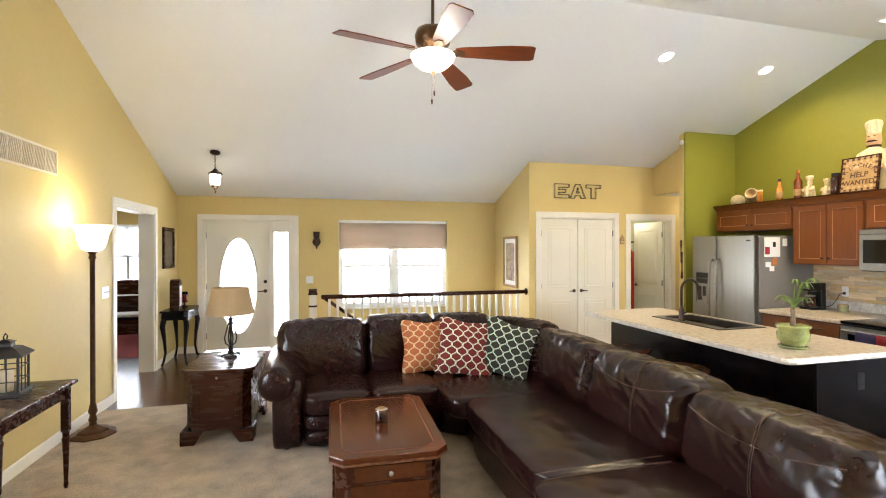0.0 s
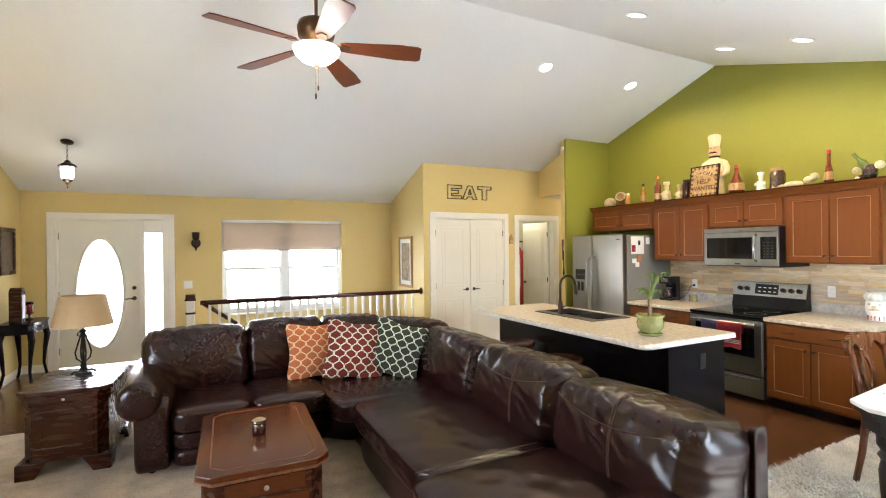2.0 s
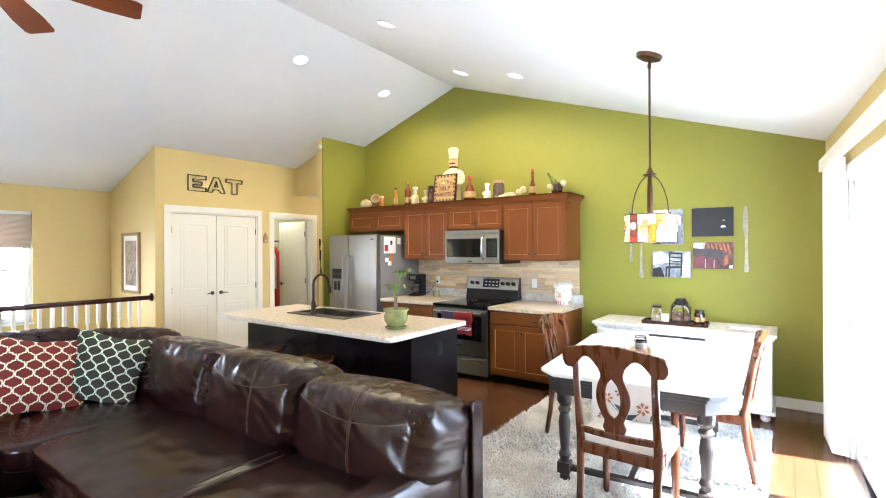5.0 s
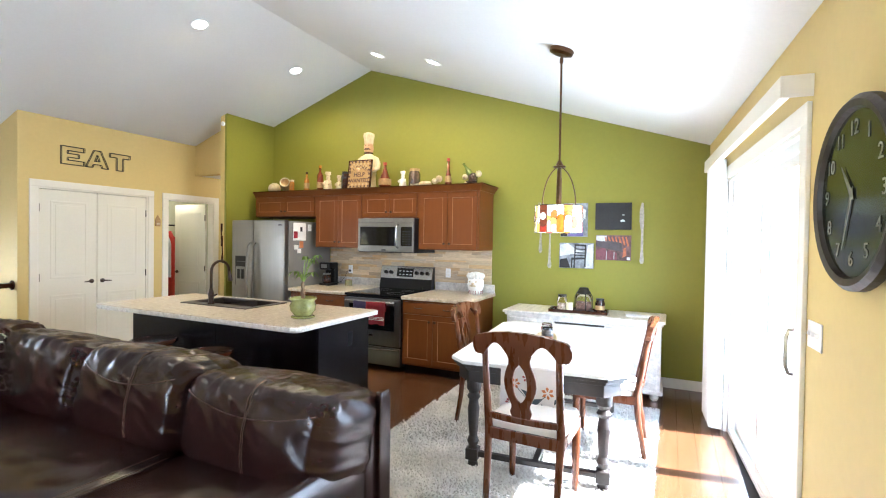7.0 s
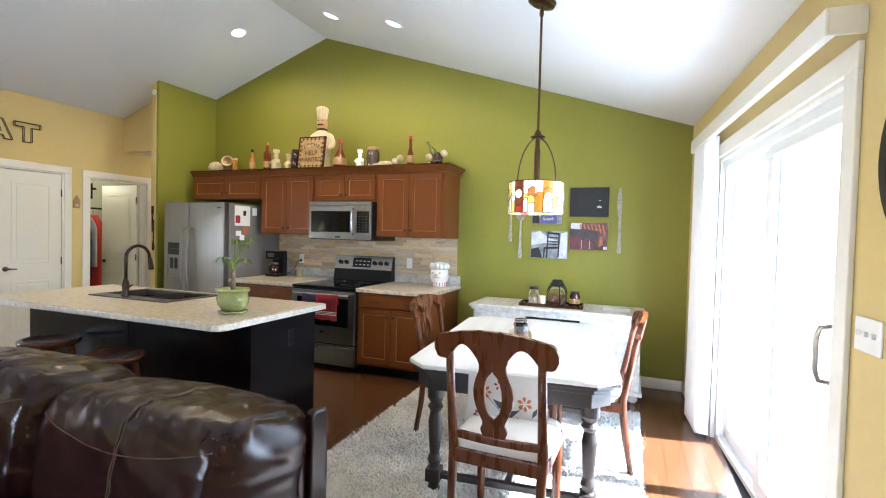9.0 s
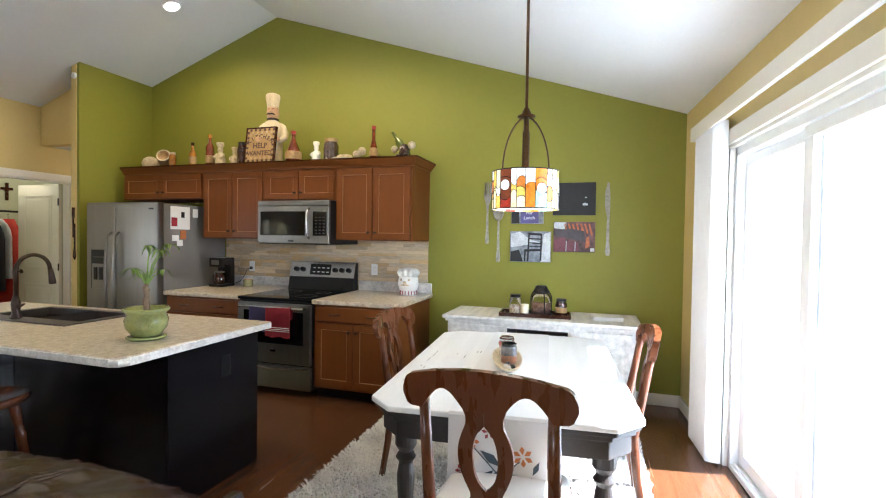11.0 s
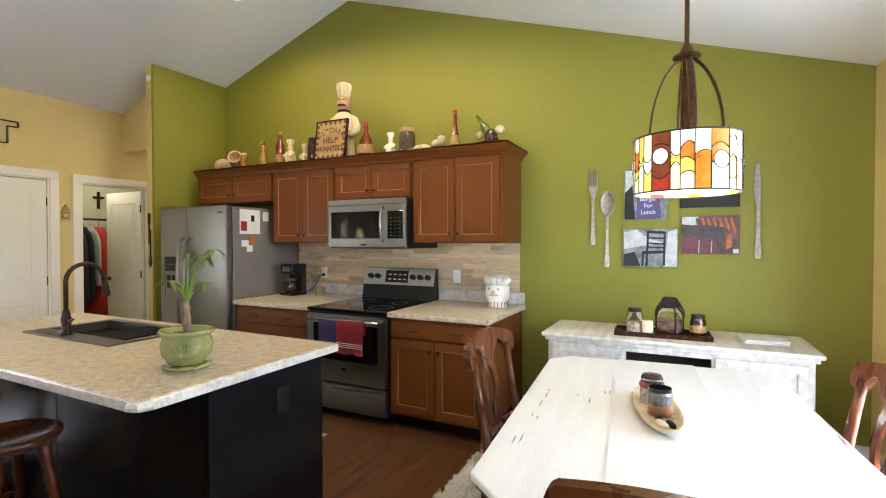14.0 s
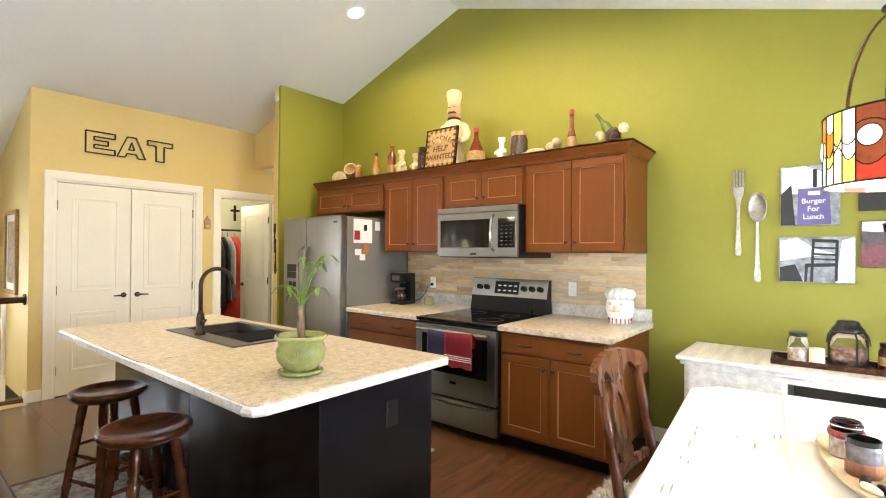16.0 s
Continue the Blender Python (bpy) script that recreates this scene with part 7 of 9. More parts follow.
GREYP = material("grey_photo", (0.30, 0.32, 0.35), 0.55, second=(0.10, 0.11, 0.13), scale=9, fine=30)
BLACKP = material("black_photo", (0.013, 0.012, 0.013), 0.5, vary=0.3, scale=8)
PALEP = material("pale_photo", (0.58, 0.60, 0.62), 0.55, second=(0.40, 0.42, 0.45), scale=10)
BROWNP = material("red_brown_photo", (0.17, 0.085, 0.08), 0.55, second=(0.05, 0.028, 0.03), scale=10, fine=30)
VIOLETP = material("violet_sign_photo", (0.10, 0.085, 0.23), 0.55, vary=0.15, scale=10)
ORANGEP = material("orange_photo", (0.42, 0.12, 0.05), 0.55, vary=0.3, scale=25)
LILACP = material("lilac_ink", (0.62, 0.62, 0.78), 0.6)

c = canvas(0.978, 1.278, 1.596, 1.977, GREYP, "photo canvas of a street with a violet cafe sign")
flat(c, [(1.0, 1.80), (1.27, 1.80), (1.27, 1.97), (1.15, 1.975), (1.0, 1.90)], PALEP)
flat(c, [(1.20, 1.60), (1.275, 1.60), (1.275, 1.80), (1.22, 1.86)], BLACKP, 1)
flat(c, [(1.02, 1.60), (1.19, 1.60), (1.185, 1.83), (1.03, 1.835)], VIOLETP, 2)
flat(c, [(1.09, 1.835), (1.11, 1.835), (1.11, 1.95), (1.09, 1.95)], BLACKP, 2)
RT = Matrix.Rotation(radians(-90), 4, "Z") @ Matrix.Rotation(radians(90), 4, "X")
for i, w_ in enumerate(("", "Burger", "For", "Lunch")):
    zz = 1.80 - i * 0.05
    if not w_:
        flat(c, [(1.075, zz - 0.012), (1.135, zz - 0.012), (1.135, zz + 0.012), (1.075, zz + 0.012)], LILACP, 3)
    else:
        words(w_, 0.044, LILACP, c, Matrix.Translation((-0.0312, 1.108, zz)) @ RT, depth=0.0004, bold=0.0006)
c = canvas(0.514, 0.894, 1.676, 1.974, BLACKP, "black photo canvas with a small pale emblem")
flat(c, [(0.58, 1.765), (0.625, 1.765), (0.63, 1.78), (0.605, 1.79), (0.585, 1.782)], PALEP)
flat(c, [(0.59, 1.835), (0.61, 1.835), (0.61, 1.842), (0.59, 1.842)], PALEP)
c = canvas(0.906, 1.287, 1.235, 1.524, GREYP, "black-and-white photo canvas of a cafe chair")
flat(c, [(1.0, 1.42), (1.28, 1.37), (1.28, 1.50), (1.19, 1.52), (1.1, 1.45)], PALEP)
flat(c, [(0.91, 1.24), (1.0, 1.24), (0.97, 1.50), (0.91, 1.52)], PALEP)
for poly in ([(1.11, 1.24), (1.125, 1.24), (1.115, 1.51), (1.10, 1.51)], [(0.99, 1.25), (1.005, 1.25), (1.0, 1.50), (0.985, 1.50)], [(1.0, 1.34), (1.15, 1.33), (1.15, 1.355), (1.0, 1.36)], [(1.14, 1.24), (1.155, 1.24), (1.15, 1.34), (1.135, 1.34)],
             [(0.99, 1.485), (1.11, 1.49), (1.11, 1.51), (0.99, 1.505)], [(0.99, 1.445), (1.11, 1.45), (1.11, 1.462), (0.99, 1.457)], [(0.99, 1.405), (1.11, 1.41), (1.11, 1.422), (0.99, 1.417)], [(0.99, 1.375), (1.11, 1.38), (1.11, 1.39), (0.99, 1.385)],
             [(1.16, 1.24), (1.28, 1.24), (1.28, 1.33), (1.2, 1.35)]):
    flat(c, poly, BLACKP, 1)
c = canvas(0.514, 0.883, 1.337, 1.615, BROWNP, "warm photo canvas of a red cafe table")
MAROONP = material("maroon_photo", (0.14, 0.040, 0.055), 0.55, vary=0.3, scale=14)
DUSKP = material("dusky_grey_photo", (0.060, 0.052, 0.058), 0.55, vary=0.3, scale=14)
flat(c, [(0.77, 1.54), (0.878, 1.555), (0.878, 1.61), (0.77, 1.61)], PALEP)
for k in range(7):
    flat(c, [(0.535 + 0.036 * k, 1.50 + 0.012 * (k % 3)), (0.550 + 0.036 * k, 1.49 + 0.012 * (k % 2)), (0.575 + 0.036 * k, 1.595), (0.560 + 0.036 * k, 1.60)], ORANGEP, k % 2, "printed_stripe")
flat(c, [(0.60, 1.43), (0.875, 1.49), (0.875, 1.545), (0.72, 1.55), (0.61, 1.53)], DUSKP, 2)
flat(c, [(0.775, 1.345), (0.878, 1.345), (0.878, 1.45), (0.80, 1.475), (0.775, 1.46)], MAROONP, 3)
flat(c, [(0.655, 1.345), (0.76, 1.345), (0.76, 1.43), (0.74, 1.45), (0.66, 1.42)], MAROONP, 3)
flat(c, [(0.766, 1.345), (0.771, 1.345), (0.768, 1.44), (0.763, 1.44)], PALEP, 3, "printed_highlight")
flat(c, [(0.685, 1.35), (0.692, 1.35), (0.690, 1.43), (0.684, 1.43)], PALEP, 4, "printed_highlight")
flat(c, [(0.52, 1.345), (0.555, 1.345), (0.555, 1.375), (0.52, 1.375)], PALEP, 4)
flat(c, [(0.56, 1.39), (0.60, 1.37), (0.59, 1.47), (0.565, 1.48)], ORANGEP, 3)

fk = thing("wall_fork", "oversized pewter fork hung on the green wall", "wall decor", (WX, 1.515, 1.70))
b = bag()
prism(b, [(-0.012, -0.30), (0.012, -0.30), (0.02, -0.27), (0.012, -0.18), (0.007, 0.0), (0.010, 0.08), (0.028, 0.12), (0.034, 0.17), (-0.034, 0.17), (-0.028, 0.12), (-0.010, 0.08), (-0.007, 0.0), (-0.012, -0.18), (-0.02, -0.27)], -0.006, 0.008, "x", bev=0.003)
part("handle", b, PEWTER, fk)
for k in range(4):
    y = -0.028 + k * 0.0187
    b = bag()
    prism(b, [(y - 0.006, 0.168), (y + 0.006, 0.168), (y + 0.004, 0.295), (y - 0.004, 0.295)], -0.004, 0.006, "x", bev=0.002)
    part("tine", b, PEWTER, fk)
sp = thing("wall_spoon", "oversized pewter spoon hung on the green wall", "wall decor", (WX, 1.405, 1.525))
b = bag()
prism(b, [(-0.014, -0.30), (0.014, -0.30), (0.022, -0.27), (0.012, -0.18), (0.007, 0.05), (0.008, 0.12), (-0.008, 0.12), (-0.007, 0.05), (-0.012, -0.18), (-0.022, -0.27)], -0.006, 0.008, "x", bev=0.003)
part("handle", b, PEWTER, sp)
b = bag()
soft(b, (-0.018, -0.055, 0.10), (0.008, 0.055, 0.305), 2.2, 10)
for v in b.verts:
    r = math.hypot(v.co.y / 0.055, (v.co.z - 0.2) / 0.1)
    if v.co.x < -0.004 and r < 0.85:
        v.co.x = -0.004 + 0.012 * (1 - (r / 0.85) ** 2)
part("bowl", b, PEWTER, sp, smooth=True)
kn = thing("wall_knife", "oversized pewter knife hung on the green wall", "wall decor", (WX, 0.405, 1.64))
b = bag()
prism(b, [(-0.014, -0.33), (0.014, -0.33), (0.022, -0.30), (0.013, -0.2), (0.011, 0.04), (-0.011, 0.04), (-0.013, -0.2), (-0.022, -0.30)], -0.007, 0.008, "x", bev=0.003)
part("handle", b, PEWTER, kn)
b = bag()
prism(b, [(-0.014, 0.04), (0.016, 0.04), (0.03, 0.12), (0.03, 0.24), (0.012, 0.33), (-0.006, 0.33), (-0.016, 0.2)][::-1], -0.003, 0.006, "x", bev=0.002)
part("blade", b, PEWTER, kn)

# ---- clock and switches by the patio door
ck = thing("wall_clock", "large round dark wall clock with pale numerals", "clock", (2.40, SOUTH, 1.728))
ck.matrix_world = SOUTH_M @ pose(2.41, SOUTH, 1.70) @ Matrix.Scale(1.33, 4)
b = bag()
MF = pose(0, 0, 0, -90)
lathe(b, [(0, 0.002), (0.235, 0.002), (0.245, 0.012), (0.245, 0.032), (0.232, 0.044), (0.215, 0.04), (0.21, 0.026), (0, 0.026)], 48, m=MF)
part("case", b, GREYWOOD, ck, smooth=False)
b = bag()
lathe(b, [(0, 0.0265), (0.208, 0.0265), (0.208, 0.029), (0, 0.029)], 48, m=MF)
part("dial", b, material("dark_green_dial", (0.012, 0.018, 0.011), 0.12, vary=0.2, scale=5), ck)
# cream ink darkened in its colour to stand for reflections on the glass
DIALINK = material("dimmed_cream_ink", (0.20, 0.19, 0.15), 0.5)
for h in range(1, 13):
    a = radians(90 - 30 * h)
    words(str(h), 0.054, DIALINK, ck, Matrix.Translation((-0.165 * math.cos(a), 0.0305, 0.165 * math.sin(a))) @ Matrix.Rotation(math.pi, 4, "Z") @ Matrix.Rotation(radians(90), 4, "X"), "numeral", 0.0008)
for a, r, w_ in ((radians(90 - 320), 0.10, 0.008), (radians(90 - 200), 0.15, 0.006)):
    b = bag()
    c, s = -math.cos(a), math.sin(a)
    prism(b, [(-w_ * s, -w_ * -c), (r * c, r * s), (w_ * s, w_ * -c), (-0.02 * c, -0.02 * s)], 0.032, 0.034, "y")
    part("clock_hand", b, DIALINK, ck)


def switch_plate(m, n, label="white wall switch plate"):
    s = thing("switch_plate", label, "switch", (0, 0, 0), group="switch plates")
    s.matrix_world = m
    w = 0.07 + 0.046 * (n - 1)
    b = bag()
    box(b, -w / 2, w / 2, -0.006, 0.0, -0.058, 0.058, 0.003)
    part("plate", b, VINYL, s)
    for k in range(n):
        x = -0.023 * (n - 1) + 0.046 * k
        b = bag()
        box(b, x - 0.005, x + 0.005, -0.018, -0.005, -0.004, 0.012, 0.002)
        part("toggle", b, VINYL, s)


switch_plate(SOUTH_M @ pose(2.845, SOUTH, 1.15, 0, 0, 180), 3, "white triple wall switch plate")
switch_plate(pose(WEST, 5.62, 1.17, 0, 0, 90), 3, "white triple wall switch plate")
switch_plate(pose(-0.08, NORTH, 1.10), 2, "white double wall switch plate")

# ---------------------------------------------------------------- kitchen small things
def bottle(name, label, y, prof, mat, cap, x=5.66, z=None, cat="bottle", rx=0.0, ry=0.0):
    z = TOP_Z if z is None else z
    prof = [(r * 1.3, h * 1.28) for r, h in prof]
    o = thing(name, label, cat, (x, y, z), group="bottles on the cabinets")
    m = pose(0, 0, 0, rx, ry)
    b = bag()
    lathe(b, prof, 18, m=m)
    part("bottle", b, mat, o, smooth=True)
    mid = [p for p in prof if p[1] <= prof[-1][1] * 0.5][-1]
    b = bag()
    lathe(b, [(prof[2][0] * 1.03, 0.045), (prof[2][0] * 1.04, 0.05), (prof[3][0] * 1.04, 0.12), (prof[3][0] * 1.02, 0.125)], 18, m=m)
    part("paper_label", b, TANP, o)
    if cap:
        r, h = prof[-1]
        b = bag()
        lathe(b, [(r * 1.25, h - 0.01), (r * 1.3, h + 0.025), (0, h + 0.027)], 14, m=m)
        part("cap", b, cap, o)
    return o


SLIM = [(0, 0), (0.026, 0), (0.028, 0.008), (0.028, 0.12), (0.012, 0.16), (0.010, 0.20)]
TALL = [(0, 0), (0.032, 0), (0.034, 0.01), (0.034, 0.17), (0.014, 0.21), (0.012, 0.26)]
FLASK = [(0, 0), (0.05, 0), (0.062, 0.03), (0.06, 0.08), (0.03, 0.16), (0.016, 0.2), (0.015, 0.245)]
NECK = [(0, 0), (0.03, 0), (0.032, 0.01), (0.026, 0.10), (0.013, 0.16), (0.012, 0.245)]
bottle("oil_bottle", "small golden oil bottle with dark cap", 4.81, SLIM, OILC, DARKJ)
bottle("vinegar_bottle", "tall dark amber bottle with peppers", 4.57, TALL, AMBER, OILC)
bottle("oil_decanter", "amber glass decanter with red stopper", 3.50, FLASK, AMBER, REDCAP)
bottle("oil_bottle", "slender amber bottle with a red cap", 2.59, NECK, AMBER, REDCAP)


def figure(name, label, y, h, x=5.66, mat=None, z=None, m=None):
    """A small standing figurine as one plain shape: body, head and tall hat."""
    b = bag()
    k = h / 0.2
    lathe(b, [(0, 0), (0.035 * k, 0), (0.042 * k, 0.02 * k), (0.038 * k, 0.07 * k), (0.026 * k, 0.105 * k), (0.014 * k, 0.115 * k), (0.022 * k, 0.13 * k), (0.02 * k, 0.15 * k), (0.018 * k, 0.155 * k), (0.03 * k, 0.175 * k), (0.028 * k, 0.195 * k), (0, 0.2 * k)], 16)
    for s in (-1, 1):
        tube(b, [(0, s * 0.03 * k, 0.1 * k), (-0.02 * k, s * 0.045 * k, 0.075 * k), (-0.035 * k, s * 0.025 * k, 0.065 * k)], 0.011 * k, 8)
    o = new(name, mesh_of(name, b, mat or CERAMIC, True))
    o.matrix_world = m if m is not None else pose(x, y, TOP_Z if z is None else z)
    return tagged(o, label, "figurine", "figurines on the cabinets")


figure("chef_figurine", "small cream chef figurine on the cabinets", 4.43, 0.27)
figure("chef_figurine", "tiny cream chef figurine on the cabinets", 4.24, 0.21)
figure("chef_figurine", "small white ceramic figurine on the cabinets", 3.23, 0.22, mat=WHITECER)
jar("preserve_jar", "dark preserve jar with black lid on the cabinets", (5.66, 4.13, TOP_Z), 0.058, 0.25, DARKJ, IRON)
jar("bean_jar", "jar of dark beans with golden lid on the cabinets", (5.66, 3.06, TOP_Z), 0.075, 0.235, material("bean_fill", (0.10, 0.055, 0.03), 0.2, second=(0.02, 0.012, 0.008), scale=60, fine=160, coat=0.6), TANP)
jar("spice_jar", "small red-brown spice jar on the cabinets", (5.60, 5.03, TOP_Z), 0.036, 0.17, OILC, CERAMIC)
# the lying figurine, the garlic pot and the tipped crock
b = bag()
soft(b, (-0.04, -0.06, 0), (0.04, 0.11, 0.07), 2.4, 8)
soft(b, (-0.035, -0.15, 0.03), (0.035, -0.07, 0.10), 2.2, 6)
soft(b, (-0.045, -0.20, 0.05), (0.045, -0.13, 0.13), 2.2, 6)
tube(b, [(0, 0.1, 0.03), (-0.01, 0.18, 0.02), (-0.02, 0.22, 0.03)], 0.022, 8)
o = new("lying_figurine", mesh_of("lying_figurine", b, CERAMIC, True))
o.matrix_world = pose(5.62, 2.86, TOP_Z)
tagged(o, "cream chef figurine lying on its front", "figurine")
gp = thing("garlic_pot", "round cream pot with woven side on the cabinets", "pot", (5.66, 5.42, TOP_Z))
b = bag()
lathe(b, [(0, 0), (0.05, 0), (0.085, 0.035), (0.09, 0.075), (0.07, 0.12), (0.03, 0.145), (0, 0.15)], 20, m=pose(0, 0, 0, 0, 0, 0))
part("pot", b, CERAMIC, gp, smooth=True)
for k in range(5):
    b = bag()
    tube(b, [(0.0915 * math.cos(a) * math.cos(k * 0.35 - 0.7), 0.0915 * math.cos(a) * math.sin(k * 0.35 - 0.7) * 1.0, 0.075 + 0.068 * math.sin(a)) for a in [q * math.pi / 8 - math.pi / 2 for q in range(9)]], 0.003, 5)
    part("rib", b, TANP, gp)
tc = thing("tipped_crock", "tan crock lying on its side on the cabinets", "crock", (5.66, 5.19, TOP_Z + 0.085))
b = bag()
lathe(b, [(0, -0.10), (0.05, -0.10), (0.08, -0.05), (0.085, 0.0), (0.07, 0.06), (0.06, 0.08), (0.07, 0.1), (0.055, 0.1), (0.05, 0.07), (0, 0.02)], 22, m=pose(0, 0, 0.02, 0, -70, 30))
part("crock", b, TANP, tc, smooth=True)
b = bag()
tube(b, [Vector((0.066 * math.cos(a), 0.066 * math.sin(a), 0.1)) for a in [k * math.pi / 10 for k in range(20)]], 0.008, 8, closed=True, m=pose(0, 0, 0.02, 0, -70, 30))
part("rim", b, CERAMIC, tc, smooth=True)
wb = thing("wine_bottle_holder", "dark figurine holding a tilted green wine bottle", "figurine", (5.66, 2.27, TOP_Z))
b = bag()
soft(b, (-0.05, -0.06, 0), (0.05, 0.05, 0.15), 2.4, 8)
soft(b, (-0.03, 0.03, 0.0), (0.03, 0.09, 0.06), 2.2, 6)
part("figure_body", b, DARKJ, wb, smooth=True)
for y, z, r in ((0.09, 0.10, 0.035), (-0.085, 0.13, 0.04), (0.08, 0.02, 0.025)):
    b = bag()
    lathe(b, [(0, -r), (r * 0.7, -r * 0.7), (r, 0), (r * 0.7, r * 0.7), (0, r)], 12, at=(-0.02, y, z))
    part("knob_detail", b, CERAMIC, wb, smooth=True)
b = bag()
lathe(b, [(0, -0.1), (0.034, -0.1), (0.036, 0.06), (0.014, 0.11), (0.013, 0.18), (0, 0.18)], 16, m=pose(0, 0.02, 0.12, -35, 0, 0))
part("wine_bottle", b, material("green_bottle_glass", (0.10, 0.13, 0.02), 0.1, vary=0.3, coat=0.6), wb, smooth=True)

# ---- the big chef statue and his sign
STATUE = material("aged_cream_plaster", (0.60, 0.50, 0.33), 0.5, vary=0.12, scale=14, fine=60)
SKIN = material("painted_tan_plaster", (0.50, 0.30, 0.16), 0.5, vary=0.12, scale=20)
b = bag()


def tint(t, k):
    for f in t.faces:
        f.material_index = k
    merge(b, t)


t = bag()                              # skirts of the coat, belly, shoulders
lathe(t, [(0, 0), (0.105, 0), (0.11, 0.02), (0.10, 0.12), (0.102, 0.22), (0.112, 0.29), (0.112, 0.35), (0.10, 0.41), (0.082, 0.45), (0.045, 0.475), (0.038, 0.49), (0, 0.49)], 28, squash=1.0)
for q in (-1, 1):                      # bent arms with cuffs
    tube(t, [(0.0, q * 0.075, 0.435), (0.0, q * 0.108, 0.405), (-0.01, q * 0.135, 0.34), (-0.03, q * 0.14, 0.29), (-0.07, q * 0.12, 0.262), (-0.10, q * 0.10, 0.255)], [0.026, 0.036, 0.037, 0.034, 0.03, 0.03], 14)
for k in range(6):                     # double row of buttons
    lathe(t, [(0, -0.008), (0.008, 0), (0, 0.008)], 8, at=(-0.122 + 0.02 * (k // 2) * 0.5, 0.03 - 0.06 * (k % 2), 0.31 + 0.05 * (k // 2)))
tint(t, 0)
t = bag()                              # toque: straight pleated band, flared puffed top
lathe(t, [(0.056, 0.605), (0.056, 0.63), (0.059, 0.67), (0.063, 0.70), (0.067, 0.73), (0.062, 0.752), (0.04, 0.762), (0, 0.764)], 24)
for k in range(12):
    a = k * math.pi / 6
    tube(t, [(0.052 * math.cos(a), 0.052 * math.sin(a), 0.60), (0.058 * math.cos(a), 0.058 * math.sin(a), 0.67), (0.063 * math.cos(a), 0.063 * math.sin(a), 0.715), (0.06 * math.cos(a), 0.06 * math.sin(a), 0.745)], [0.005, 0.008, 0.013, 0.012], 6)
tint(t, 0)
t = bag()                              # head, nose and fists
lathe(t, [(0, 0.475), (0.040, 0.485), (0.060, 0.515), (0.065, 0.55), (0.061, 0.59), (0.056, 0.612), (0, 0.615)], 20)
lathe(t, [(0, -0.013), (0.011, -0.007), (0.013, 0), (0.009, 0.009), (0, 0.014)], 10, at=(-0.068, 0, 0.558))
for q in (-1, 1):
    lathe(t, [(0, -0.03), (0.024, -0.018), (0.03, 0), (0.022, 0.02), (0, 0.028)], 12, at=(-0.125, q * 0.10, 0.255))
tint(t, 1)
t = bag()                              # moustache, brows, neckerchief
tube(t, [(-0.050, -0.046, 0.530), (-0.065, -0.02, 0.538), (-0.069, 0, 0.533), (-0.065, 0.02, 0.538), (-0.050, 0.046, 0.530)], [0.003, 0.010, 0.008, 0.010, 0.003], 8)
for q in (-1, 1):
    tube(t, [(-0.061, q * 0.012, 0.586), (-0.055, q * 0.034, 0.588)], 0.004, 6)
tube(t, [(0.05 * math.cos(k * math.pi / 8), 0.05 * math.sin(k * math.pi / 8), 0.487) for k in range(16)], 0.013, 8, closed=True)
tint(t, 2)
o = new("chef_statue", mesh_of("chef_statue", b, STATUE, True))
o.data.materials.append(SKIN)
o.data.materials.append(DARKJ)
o.matrix_world = pose(5.72, 3.80, TOP_Z, 0, 0, 14)
tagged(o, "cream standing chef statue on top of the cabinets", "statue")
sg = thing("help_wanted_sign", "checked sign board reading help wanted", "sign", (5.55, 3.84, TOP_Z), 0)
b = bag()
SGM = pose(0, 0, 0, 0, 8)
box(b, -0.01, 0.01, -0.175, 0.175, 0.0, 0.37, 0.003, m=SGM)
part("board", b, material("ochre_sign", (0.36, 0.22, 0.085), 0.5, vary=0.15, scale=12), sg)
for p in ((-0.185, -0.168, 0.0, 0.385), (0.168, 0.185, 0.0, 0.385), (-0.168, 0.168, 0.0, 0.015), (-0.168, 0.168, 0.37, 0.385)):
    b = bag()
    box(b, -0.016, 0.012, p[0], p[1], p[2], p[3], 0.003, m=SGM)
    part("frame", b, DARKWOOD, sg)
CHECK = material("dark_check", (0.06, 0.022, 0.014), 0.5)
PALEC = material("cream_check", (0.46, 0.34, 0.19), 0.5)
for i in range(12):
    for j in range(13):
        edge = j < 2 or j > 8 or i in (0, 11)
        if edge and (i + j) % 2 == 0:
            y0, z0 = -0.168 + i * 0.028, 0.016 + j * 0.0272
            b = bag()
            box(b, -0.0106, -0.0100, y0 + 0.002, y0 + 0.026, z0 + 0.002, z0 + 0.0252, m=SGM)
            part("check", b, CHECK if j in (0, 12) or i in (0, 11) else PALEC, sg)
for k, ch in enumerate("KITCHEN"):
    a = radians((3 - k) * 14.5)
    words(ch, 0.062, CHECK, sg, SGM @ Matrix.Translation((-0.0115, 0.20 * math.sin(a), 0.085 + 0.20 * math.cos(a))) @ RT @ Matrix.Rotation(a, 4, "Z"), depth=0.0008, bold=0.0012)
for tx, zz, sz in (("HELP", 0.185, 0.078), ("WANTED", 0.105, 0.070)):
    words(tx, sz, CHECK, sg, SGM @ Matrix.Translation((-0.0115, 0, zz)) @ RT, depth=0.0008, bold=0.0015)

